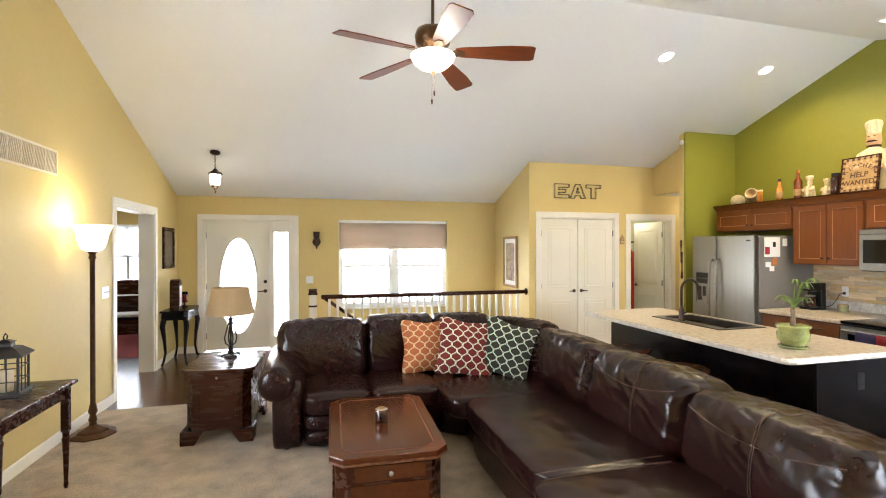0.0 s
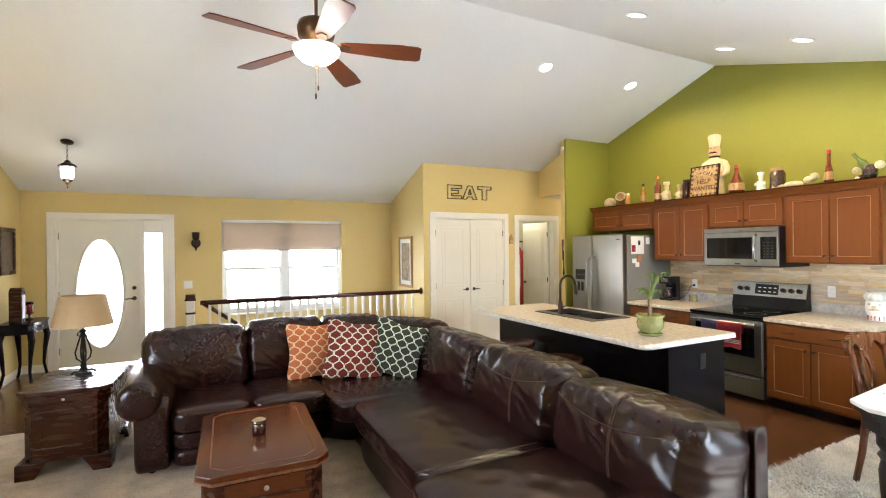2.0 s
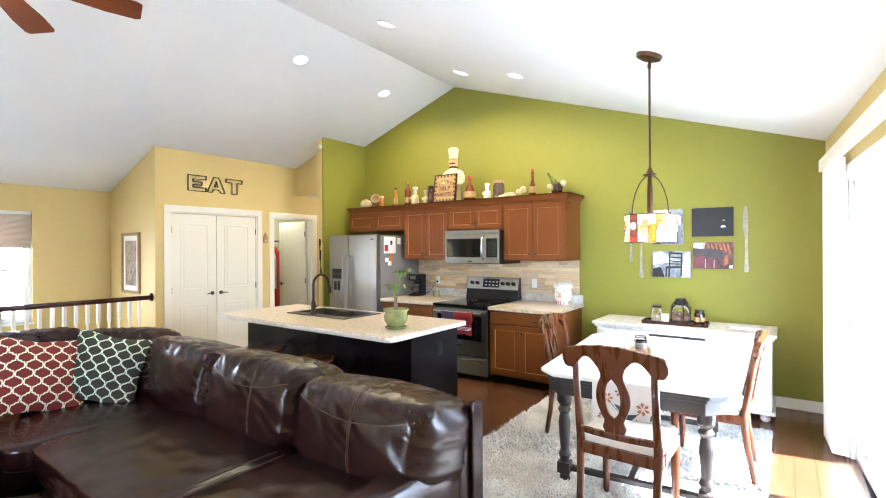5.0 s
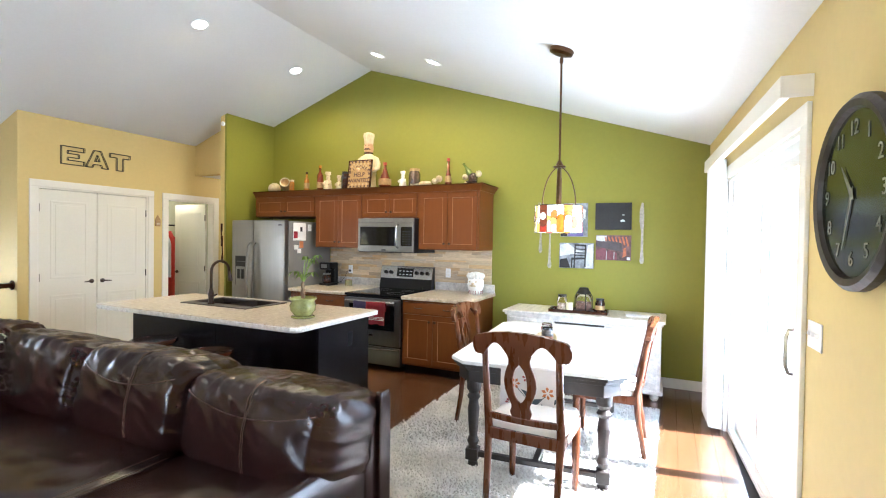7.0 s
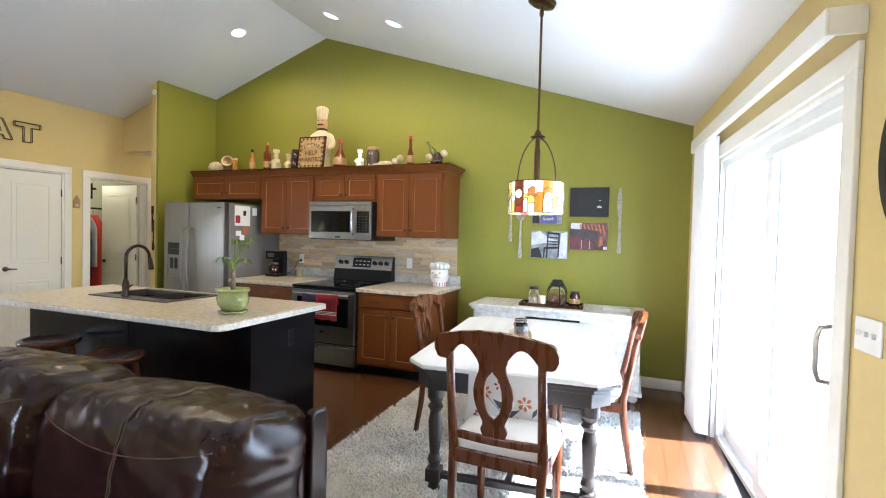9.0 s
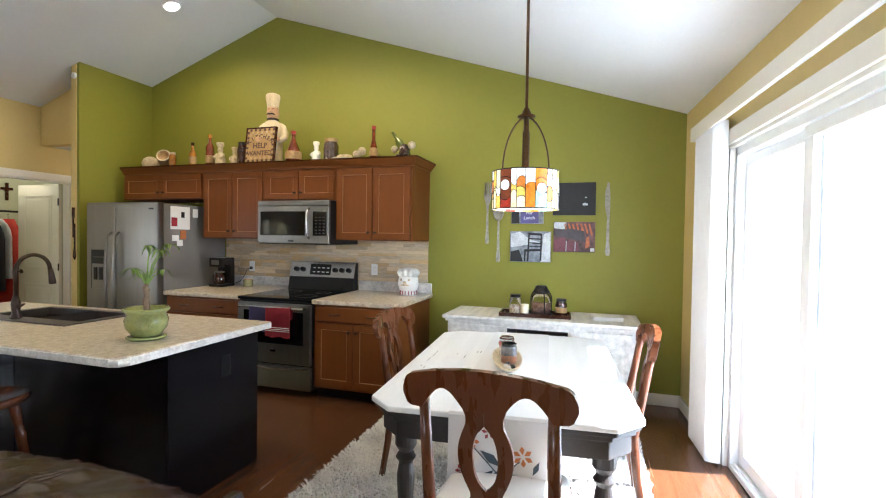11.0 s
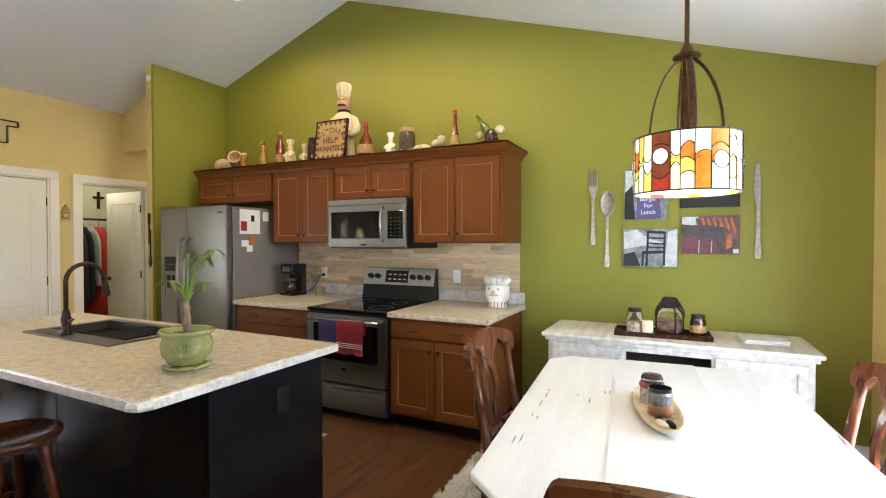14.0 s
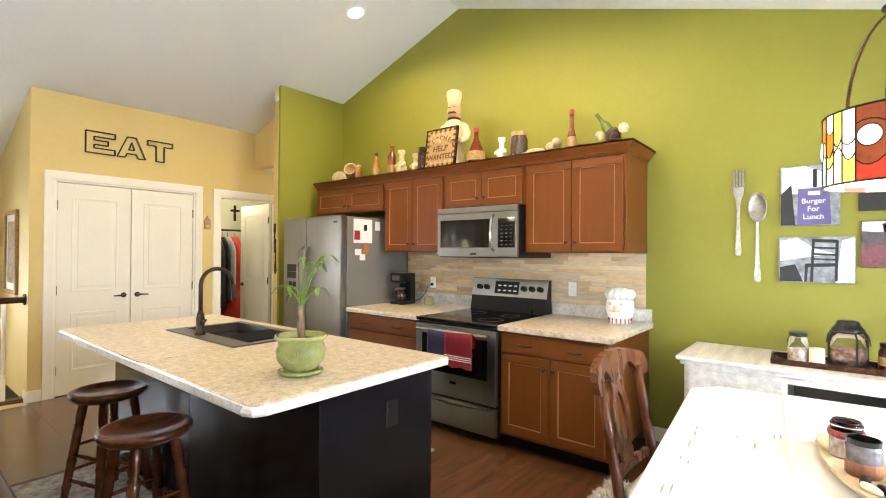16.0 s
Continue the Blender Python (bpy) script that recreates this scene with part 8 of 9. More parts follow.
# ---- on the worktops
cm = thing("coffee_maker", "black drip coffee maker with glass carafe", "coffee maker", (5.66, 4.40, CNT_Z), 0)
b = bag()
box(b, -0.10, 0.10, -0.085, 0.085, 0, 0.03, 0.008)
part("base", b, BLACKPL, cm)
b = bag()
box(b, 0.03, 0.10, -0.085, 0.085, 0.03, 0.24, 0.008)
part("tower", b, BLACKPL, cm)
b = bag()
box(b, -0.10, 0.10, -0.085, 0.085, 0.215, 0.315, 0.012)
hd = part("brew_head", b, BLACKPL, cm)
b = bag()
box(b, -0.103, -0.099, -0.05, 0.05, 0.24, 0.29, 0.001)
part("steel_badge", b, STEEL, hd)
b = bag()
lathe(b, [(0, 0.032), (0.055, 0.032), (0.065, 0.06), (0.06, 0.12), (0.045, 0.15), (0, 0.15)], 20, at=(-0.035, 0, 0))
car = part("carafe", b, DARKJ, cm, "dark glass carafe", smooth=True)
b = bag()
tube(b, [(-0.095, 0.0, 0.14), (-0.125, 0, 0.13), (-0.125, 0, 0.07), (-0.10, 0, 0.06)], 0.008, 8)
part("carafe_handle", b, BLACKPL, car)
b = bag()
lathe(b, [(0.047, 0.148), (0.05, 0.165), (0, 0.17)], 18, at=(-0.035, 0, 0))
part("carafe_lid", b, STEEL, car)
jar("jar_candle", "olive jar candle with a tan lid", (5.74, 4.12, CNT_Z), 0.05, 0.085, material("olive_wax", (0.28, 0.26, 0.12), 0.2, vary=0.2, coat=0.5), TANP, "candle", False)


def outlet(y, z):
    o = thing("outlet", "white wall outlet on the tile backsplash", "outlet", (EAST - 0.014, y, z), group="outlets")
    b = bag()
    box(b, -0.006, 0, -0.036, 0.036, -0.058, 0.058, 0.003)
    part("plate", b, VINYL, o)
    for dz in (-0.022, 0.022):
        b = bag()
        box(b, -0.009, -0.005, -0.016, 0.016, dz - 0.014, dz + 0.014, 0.002)
        part("socket", b, WHITECER, o)


outlet(4.25, 1.10)
outlet(2.71, 1.11)
pc = thing("power_cord", "black power cord from coffee maker to outlet", "cable", (0, 0, 0))
b = bag()
tube(b, [(EAST - 0.03, 4.25, 1.08), (EAST - 0.06, 4.28, 1.07), (EAST - 0.07, 4.31, 0.99), (EAST - 0.12, 4.33, 0.93), (5.76, 4.37, 0.90)], 0.004, 6)
part("cord", b, BLACKPL, pc)
b = bag()
box(b, EAST - 0.045, EAST - 0.022, 4.237, 4.263, 1.065, 1.095, 0.004)
part("plug", b, BLACKPL, pc)
hj = thing("cookie_jar", "white ceramic chef-head cookie jar", "cookie jar", (5.74, 2.24, CNT_Z))
b = bag()
lathe(b, [(0, 0), (0.075, 0), (0.082, 0.02), (0.075, 0.045), (0.088, 0.06), (0.1, 0.11), (0.095, 0.17), (0.08, 0.19), (0, 0.19)], 24)
part("head", b, WHITECER, hj, smooth=True)
b = bag()
for k in range(12):
    a = k * math.pi / 6
    tube(b, [(0.075 * math.cos(a), 0.075 * math.sin(a), 0.19), (0.088 * math.cos(a), 0.088 * math.sin(a), 0.22), (0.075 * math.cos(a), 0.075 * math.sin(a), 0.25)], [0.02, 0.028, 0.02], 8)
lathe(b, [(0.08, 0.185), (0.085, 0.2), (0.08, 0.24), (0.05, 0.265), (0, 0.27)], 20)
part("hat_lid", b, WHITECER, hj, "puffed ceramic chef hat lid", smooth=True)
b = bag()
lathe(b, [(0, -0.018), (0.016, -0.01), (0.018, 0), (0.014, 0.012), (0, 0.016)], 12, at=(-0.098, 0.0, 0.13))
soft(b, (-0.105, -0.045, 0.095), (-0.085, 0.045, 0.115), 2.4, 5)
for s in (-1, 1):
    lathe(b, [(0, -0.014), (0.014, 0), (0, 0.014)], 10, at=(-0.092, s * 0.04, 0.155))
part("face_relief", b, CERAMIC, hj, smooth=True)
for k in range(16):
    a = k * math.pi / 8
    b = bag()
    tube(b, [(0.08 * math.cos(a), 0.08 * math.sin(a), 0.008), (0.079 * math.cos(a), 0.079 * math.sin(a), 0.045)], 0.004, 5)
    part("collar_stripe", b, REDCL, hj)

# towels over the oven handle
for nm, y0, y1, zb, mt, lab in (("dish_towel", 3.30, 3.50, 0.585, BLUECL, "navy blue dish towel hung on the oven handle"), ("dish_towel", 3.06, 3.32, 0.545, REDCL, "dark red dish towel hung on the oven handle")):
    tw = thing(nm, lab, "towel", (0, 0, 0), group="towels on the oven")
    b = bag()
    t = bmesh.new()
    n = 14
    rows = []
    front = GX - 0.098 if mt is REDCL else GX - 0.094
    zs = [0.70, 0.80, 0.815, 0.80, 0.74, 0.66, zb]
    xs = [GX - 0.062, GX - 0.062, GX - 0.08, front, front, front, front]
    for x, z in zip(xs, zs):
        rows.append([t.verts.new((x - 0.006 * math.sin(i * 1.9 + 1) * max(0, (0.8 - z) * 4), y0 + (y1 - y0) * i / n, z - (0.006 * math.sin(i * 0.8) if z == zb else 0))) for i in range(n + 1)])
    for a, c in zip(rows, rows[1:]):
        for i in range(n):
            t.faces.new((a[i], a[i + 1], c[i + 1], c[i]))
    bmesh.ops.solidify(t, geom=t.faces[:], thickness=0.004)
    merge(b, t)
    part("cloth", b, mt, tw, smooth=True)
    if mt is REDCL:
        for z in (0.60, 0.615, 0.63):
            b = bag()
            tube(b, [(front - 0.0065 - 0.006 * math.sin(i * 1.9 + 1) * max(0, (0.8 - z) * 4), y0 + 0.005 + (y1 - y0 - 0.01) * i / n, z) for i in range(n + 1)], 0.0025, 5)
            part("stripe", b, PAPER, tw)

# ---- potted plant on the island
pp = thing("potted_plant", "green glazed pot with a small money tree on the island", "plant", (3.36, 2.79, CNT_Z))
b = bag()
lathe(b, [(0, 0), (0.085, 0), (0.095, 0.008), (0.095, 0.014), (0.075, 0.016), (0, 0.016)], 28)
part("saucer", b, GLAZE, pp, smooth=True)
b = bag()
lathe(b, [(0, 0.017), (0.062, 0.017), (0.072, 0.025), (0.098, 0.06), (0.104, 0.10), (0.092, 0.135), (0.106, 0.148), (0.112, 0.158), (0.106, 0.166), (0.092, 0.16), (0.088, 0.135), (0, 0.13)], 32)
pot = part("pot", b, GLAZE, pp, "green glazed pot with leaf relief", smooth=True)
for k in range(9):
    b = bag()
    a0 = -2.2 + k * 0.0
    ang = -2.3
    base = Vector((0.1 * math.cos(ang), 0.1 * math.sin(ang), 0.055))
    f = (k - 4) * 0.26
    pts = []
    for q in range(4):
        rr_ = 0.012 + 0.016 * q
        aa = ang + rr_ / 0.1 * math.sin(f)
        zz = 0.055 + rr_ * math.cos(f)
        rad = 0.1025 + 0.002 * math.sin((zz - 0.05) * 30)
        pts.append((rad * math.cos(aa), rad * math.sin(aa), zz))
    tube(b, pts, [0.003, 0.004, 0.004, 0.002], 6)
    part("leaf_relief", b, GLAZE, pot)
b = bag()
lathe(b, [(0, 0.128), (0.088, 0.14), (0, 0.146)], 18)
part("soil", b, SOIL, pp)
b = bag()
tube(b, [(0, 0, 0.13), (0.006, 0.002, 0.2), (-0.004, 0.004, 0.27), (0.002, 0.0, 0.29)], [0.017, 0.013, 0.014, 0.011], 9)
tube(b, [(0.01, 0.01, 0.13), (-0.006, 0.008, 0.2), (0.008, -0.002, 0.265)], [0.012, 0.011, 0.009], 8)
part("trunk", b, STEM, pp, "tan braided trunk", smooth=True)
random.seed(11)
tips = [(0.02, 0.05, 0.34), (-0.05, 0.04, 0.37), (0.05, -0.05, 0.36), (0.03, -0.06, 0.47), (0.06, -0.09, 0.50), (0.0, -0.02, 0.49)]
for tip in tips:
    b = bag()
    tube(b, [(0.0, 0.0, 0.28), (tip[0] * 0.4, tip[1] * 0.4, 0.28 + (tip[2] - 0.28) * 0.6), tip], [0.005, 0.0035, 0.002], 6)
    part("stalk", b, LEAF, pp)
    for k in range(6):
        a = k * math.pi / 3 + random.uniform(-0.3, 0.3)
        L_ = random.uniform(0.04, 0.07)
        w_ = L_ * 0.16
        b = bag()
        t = bmesh.new()
        spine, lw, rw = [], [], []
        for q in range(6):
            f = q / 5
            d = L_ * f
            z = tip[2] + 0.012 * math.sin(f * 2.0) - 0.05 * f * f * random.uniform(0.7, 1.3)
            c_, s_ = math.cos(a), math.sin(a)
            ww = w_ * math.sin(math.pi * min(0.97, f * 0.9 + 0.06))
            spine.append(t.verts.new((tip[0] + d * c_, tip[1] + d * s_, z)))
            lw.append(t.verts.new((tip[0] + d * c_ - ww * s_, tip[1] + d * s_ + ww * c_, z + 0.003)))
            rw.append(t.verts.new((tip[0] + d * c_ + ww * s_, tip[1] + d * s_ - ww * c_, z + 0.003)))
        for q in range(5):
            t.faces.new((spine[q], spine[q + 1], lw[q + 1], lw[q]))
            t.faces.new((spine[q + 1], spine[q], rw[q], rw[q + 1]))
        bmesh.ops.solidify(t, geom=t.faces[:], thickness=0.0012)
        merge(b, t)
        part("leaf", b, LEAF, pp, smooth=True)
random.seed(2)


# ---- stools
def stool(at, rz):
    s = thing("bar_stool", "dark walnut round stool with turned splayed legs", "stool", at, rz, "stools at the island")
    b = bag()
    lathe(b, [(0, 0.555), (0.14, 0.555), (0.165, 0.562), (0.185, 0.578), (0.19, 0.595), (0.186, 0.606), (0.172, 0.612), (0.155, 0.609), (0.12, 0.598), (0.06, 0.590), (0, 0.588)], 40)
    part("seat", b, STOOLWOOD, s, "round saddle seat", smooth=True)
    P = {}
    for k in range(4):
        a = math.pi / 4 + k * math.pi / 2
        top_, bot = Vector((0.115 * math.cos(a), 0.115 * math.sin(a), 0.565)), Vector((0.205 * math.cos(a), 0.205 * math.sin(a), 0.0))
        P[k] = (top_, bot)
        prof = ((0.0, 0.015), (0.05, 0.018), (0.14, 0.021), (0.155, 0.024), (0.17, 0.021), (0.36, 0.022), (0.40, 0.025), (0.42, 0.019), (0.435, 0.026), (0.45, 0.019), (0.47, 0.024), (0.66, 0.024), (0.70, 0.026), (0.72, 0.017), (0.745, 0.026), (0.77, 0.017), (0.79, 0.024), (0.9, 0.025), (1.0, 0.02))
        b = bag()
        tube(b, [bot.lerp(top_, f) for f, r in prof], [r for f, r in prof], 10)
        part("leg", b, STOOLWOOD, s, smooth=True)
    for k in range(4):
        for f in ((0.22, 0.46) if k % 2 else (0.30, 0.54)):
            p, q = P[k][1].lerp(P[k][0], f), P[(k + 1) % 4][1].lerp(P[(k + 1) % 4][0], f)
            b = bag()
            tube(b, [p, p.lerp(q, 0.3), p.lerp(q, 0.42), p.lerp(q, 0.5), p.lerp(q, 0.58), p.lerp(q, 0.7), q], [0.008, 0.010, 0.009, 0.014, 0.009, 0.010, 0.008], 8)
            part("rung", b, STOOLWOOD, s, smooth=True)


stool((3.07, 4.22, 0.012), 18)
stool((2.985, 3.42, 0.012), 8)
ru = thing("stool_rug", "cream rug with dark floral pattern under the stools", "rug", (2.95, 3.75, 0))
b = bag()
box(b, -0.29, 0.33, -1.05, 1.05, 0.0, 0.011, 0.004)
part("rug", b, material("floral_rug_cream", (0.50, 0.44, 0.36), 0.95, second=(0.16, 0.12, 0.11), scale=11, fine=40, bump=0.5, bump_scale=200), ru)
b = bag()
for x0, x1, y0, y1 in ((-0.29, -0.25, -1.05, 1.05), (0.29, 0.33, -1.05, 1.05), (-0.25, 0.29, -1.05, -1.01), (-0.25, 0.29, 1.01, 1.05)):
    box(b, x0, x1, y0, y1, 0.0095, 0.0125)
part("border", b, material("rug_border", (0.16, 0.11, 0.09), 0.95, vary=0.4, scale=25), ru)
km = thing("kitchen_mat", "muted green kitchen mat by the range", "mat", (4.50, 3.825, 0))
b = bag()
box(b, -0.26, 0.26, -0.62, 0.62, 0.0, 0.012, 0.004)
part("mat", b, material("muted_green_mat", (0.16, 0.24, 0.19), 0.95, second=(0.36, 0.34, 0.28), scale=10, fine=60, bump=0.5, bump_scale=200), km)

# ---- wire letters over the closet doors
LETTERS = {"E": [[(0, 0), (0.25, 0), (0.25, 0.05), (0.07, 0.05), (0.07, 0.085), (0.19, 0.085), (0.19, 0.13), (0.07, 0.13), (0.07, 0.165), (0.25, 0.165), (0.25, 0.215), (0, 0.215)]],
           "A": [[(0, 0), (0.09, 0.215), (0.17, 0.215), (0.26, 0), (0.19, 0), (0.172, 0.04), (0.088, 0.04), (0.07, 0)], [(0.105, 0.082), (0.155, 0.082), (0.13, 0.16)]],
           "T": [[(0.085, 0), (0.165, 0), (0.165, 0.165), (0.25, 0.165), (0.25, 0.215), (0, 0.215), (0, 0.165), (0.085, 0.165)]]}
for ch, x in (("E", 3.565), ("A", 3.835), ("T", 4.115)):
    lt = thing("wire_letter", "black wire outline letter " + ch + " above the closet doors", "wall letter", (x, CL_Y - 0.012, 2.385), group="wire letters")
    for yy in (-0.02, 0.008):
        b = bag()
        for loop in LETTERS[ch]:
            for p, q in zip(loop, loop[1:] + loop[:1]):
                tube(b, [(p[0], yy, p[1]), (q[0], yy, q[1])], 0.0042, 6)
        part("outline", b, IRON, lt)
    b = bag()
    for loop in LETTERS[ch]:
        for p in loop:
            tube(b, [(p[0], -0.02, p[1]), (p[0], 0.008, p[1])], 0.0035, 5)
    part("spacer", b, IRON, lt)

# ---- walls: vent, pictures, sconce, small hangings
vt = thing("return_air_vent", "cream slatted return air grille high on the wall", "vent", (WEST, 4.28, 2.31))
b = bag()
for y0, y1, z0, z1 in ((-0.42, 0.42, -0.105, -0.085), (-0.42, 0.42, 0.085, 0.105), (-0.42, -0.40, -0.085, 0.085), (0.40, 0.42, -0.085, 0.085)):
    box(b, 0.0, 0.012, y0, y1, z0, z1, 0.003)
part("frame", b, CANDLEW, vt)
b = bag()
box(b, 0.0, 0.003, -0.40, 0.40, -0.085, 0.085)
part("backing", b, material("vent_shadow", (0.20, 0.15, 0.07), 0.9), vt)
for k in range(5):
    b = bag()
    box(b, 0.003, 0.011, -0.40 + 0.16 * k - 0.006 + (0.006 if k == 0 else 0), -0.40 + 0.16 * k + 0.006, -0.085, 0.085)
    part("divider", b, CANDLEW, vt)
for k in range(40):
    y = -0.40 + 0.02 * k
    b = bag()
    prism(b, [(y, -0.085), (y + 0.008, -0.085), (y + 0.05, 0.085), (y + 0.042, 0.085)], 0.004, 0.009, "x")
    part("slat", b, CANDLEW, vt)


def framed(m, w, h, frame_mat, art, label, mat_border=0.05, fr=0.045):
    """A framed picture facing local -y."""
    f = thing("framed_picture", label, "picture", (0, 0, 0))
    f.matrix_world = m
    b = bag()
    for x0, x1, z0, z1 in ((-w / 2, w / 2, -h / 2, -h / 2 + fr), (-w / 2, w / 2, h / 2 - fr, h / 2), (-w / 2, -w / 2 + fr, -h / 2 + fr, h / 2 - fr), (w / 2 - fr, w / 2, -h / 2 + fr, h / 2 - fr)):
        box(b, x0, x1, -0.03, 0.0, z0, z1, 0.006)
    part("frame", b, frame_mat, f)
    b = bag()
    box(b, -w / 2 + fr, w / 2 - fr, -0.012, -0.001, -h / 2 + fr, h / 2 - fr)
    part("mount", b, PAPER if mat_border else art, f)
    if mat_border:
        b = bag()
        box(b, -w / 2 + fr + mat_border, w / 2 - fr - mat_border, -0.015, -0.012, -h / 2 + fr + mat_border, h / 2 - fr - mat_border)
        part("print", b, art, f)
    return f


SEPIA = material("sepia_print", (0.42, 0.33, 0.22), 0.5, second=(0.13, 0.09, 0.06), scale=9, fine=35)
framed(pose(CL_X, 7.46, 1.385, 0, 0, -90), 0.56, 0.84, TANP, SEPIA, "tall gilt-framed sepia print on the closet wall", 0.07, 0.04)
framed(pose(WEST, 7.70, 1.62, 0, 0, 90), 0.50, 0.58, DARKWOOD, material("dark_print", (0.16, 0.12, 0.08), 0.4, second=(0.05, 0.035, 0.025), scale=8, fine=30), "dark framed picture above the console table", 0.0, 0.05)
sc = thing("wall_sconce", "small dark metal wall sconce by the window", "sconce", (0.03, NORTH, 1.72))
b = bag()
lathe(b, [(0, -0.09), (0.006, -0.085), (0.01, -0.06), (0.04, -0.03), (0.05, 0.0), (0.04, 0.035), (0.012, 0.05), (0, 0.05)], 16, m=Matrix.Diagonal((1, 0.35, 1, 1)))
part("backplate", b, BRONZE, sc, smooth=True)
b = bag()
tube(b, [(0, -0.01, -0.02), (0, -0.05, -0.03), (0, -0.07, 0.02)], 0.008, 8)
part("arm", b, BRONZE, sc)
b = bag()
lathe(b, [(0.015, 0.02), (0.035, 0.05), (0.04, 0.12), (0.036, 0.12), (0.03, 0.055), (0, 0.03)], 16, at=(0, -0.07, 0))
part("cup", b, BRONZE, sc, smooth=True)
sc.scale = (1.35, 1.35, 1.35)
wh = thing("wall_plaque", "small tan wall plaque beside the coat room door", "plaque", (4.765, CL_Y, 1.74))
b = bag()
prism(b, [(-0.035, -0.07), (0.035, -0.07), (0.04, 0.02), (0.0, 0.09), (-0.04, 0.02)], -0.02, 0.0, "y", bev=0.004)
part("plaque", b, TANP, wh)
b = bag()
prism(b, [(-0.02, -0.05), (0.02, -0.05), (0.02, -0.02), (-0.02, -0.02)], -0.026, -0.02, "y")
part("relief", b, CERAMIC, wh)
wu = thing("wooden_utensils", "dark wooden fork and spoon hung on the wall end", "wall decor", (PIER_X, PIER_Y + 0.06, 1.5))
b = bag()
prism(b, [(-0.008, -0.22), (0.008, -0.22), (0.02, -0.30), (0.0, -0.34), (-0.02, -0.30)][::-1], -0.012, 0.0, "x")
box(b, -0.01, 0.0, -0.007, 0.007, -0.24, 0.05)
part("spoon", b, DARKWOOD, wu)
b = bag()
box(b, -0.01, 0.0, 0.014, 0.026, -0.1, 0.12)
for k in range(3):
    box(b, -0.01, 0.0, 0.004 + k * 0.012, 0.010 + k * 0.012, 0.11, 0.22)
part("fork", b, DARKWOOD, wu)
sd = thing("smoke_detector", "white round smoke detector by the ceiling", "smoke detector", (PIER_X, PIER_Y + 0.06, 3.12))
b = bag()
lathe(b, [(0, 0), (0.032, 0), (0.032, 0.018), (0.024, 0.024), (0, 0.025)], 20, m=pose(0, 0, 0, 0, -90))
part("body", b, VINYL, sd)

# ---- entry lantern
EL = (-1.25, 6.9)
EZ = ceil_z(EL[1])
el = thing("entry_lantern", "dark bronze hanging lantern with glowing glass in the entry", "pendant lamp", (EL[0], EL[1], 0))
b = bag()
lathe(b, [(0, -0.03), (0.02, -0.028), (0.062, -0.012), (0.065, 0.02), (0, 0.02)], 20, m=Matrix.Translation((0, 0, EZ)) @ pose(0, 0, 0, -math.degrees(math.atan(FALL_N))))
part("canopy", b, BRONZE, el)
for k in range(7):
    b = bag()
    z = EZ - 0.05 - k * 0.027
    tube(b, [(0.009 * math.cos(a) if k % 2 else 0, 0 if k % 2 else 0.009 * math.cos(a), z + 0.017 * math.sin(a)) for a in [q * math.pi / 5 for q in range(10)]], 0.0025, 5, closed=True)
    part("chain_link", b, BRONZE, el)
b = bag()
lathe(b, [(0.01, 2.66), (0.03, 2.645), (0.035, 2.63), (0.075, 2.61), (0.095, 2.585), (0.085, 2.58), (0, 2.58)][::-1], 6)
part("roof", b, BRONZE, el)
b = bag()
lathe(b, [(0.045, 2.43), (0.062, 2.46), (0.07, 2.58), (0, 2.58)], 6)
part("glass", b, GLOW, el, "glowing frosted glass")
b = bag()
for k in range(6):
    a = k * math.pi / 3
    tube(b, [(0.047 * math.cos(a), 0.047 * math.sin(a), 2.43), (0.072 * math.cos(a), 0.072 * math.sin(a), 2.585)], 0.005, 6)
lathe(b, [(0, 2.33), (0.01, 2.345), (0.006, 2.37), (0.016, 2.38), (0.02, 2.40), (0.05, 2.42), (0.052, 2.435), (0, 2.436)], 12)
part("frame", b, BRONZE, el)
lamp("entry_light", "POINT", Matrix.Translation((EL[0], EL[1], 2.28)), 1.8, (1.0, 0.86, 0.64), radius=0.06)

# ---- downlights
for x, y in ((3.72, 4.51), (5.12, 4.53), (3.52, 3.03), (5.04, 3.23), (4.89, 2.43)):
    s = FALL_S if y < RIDGE_Y else -FALL_N
    m = Matrix.Translation((x, y, ceil_z(y, x))) @ pose(0, 0, 0, math.degrees(math.atan(s)))
    c = thing("downlight", "white recessed downlight, lit, in the sloped ceiling", "downlight", group="recessed downlights")
    c.matrix_world = m
    b = bag()
    lathe(b, [(0.068, -0.001), (0.07, -0.007), (0.09, -0.005), (0.094, 0.002), (0.068, 0.002)], 28)
    part("trim_ring", b, VINYL, c, smooth=True)
    b = bag()
    lathe(b, [(0, -0.005), (0.068, -0.003), (0.068, 0.001), (0, 0.001)], 24)
    part("lens", b, CANGLOW, c, "glowing lens")
    lamp("downlight_beam", "SPOT", Matrix.Translation((x, y, ceil_z(y, x) - 0.03)), 30, (1.0, 0.77, 0.42), radius=0.06, cone=170)

# hall and coat room ceiling lamps
for x, y, z, e in ((6.2, 6.32, 2.47, 3), (5.5, 7.45, 2.44, 7)):
    f = thing("flush_light", "small round white flush ceiling light", "ceiling light", (x, y, z))
    b = bag()
    lathe(b, [(0, -0.07), (0.08, -0.055), (0.12, -0.02), (0.125, 0.0), (0, 0.0)], 24)
    part("glass", b, GLOW, f, smooth=True)
    lamp("flush_lamp", "POINT", Matrix.Translation((x, y, z - 0.12)), e, (1.0, 0.88, 0.66), radius=0.08)

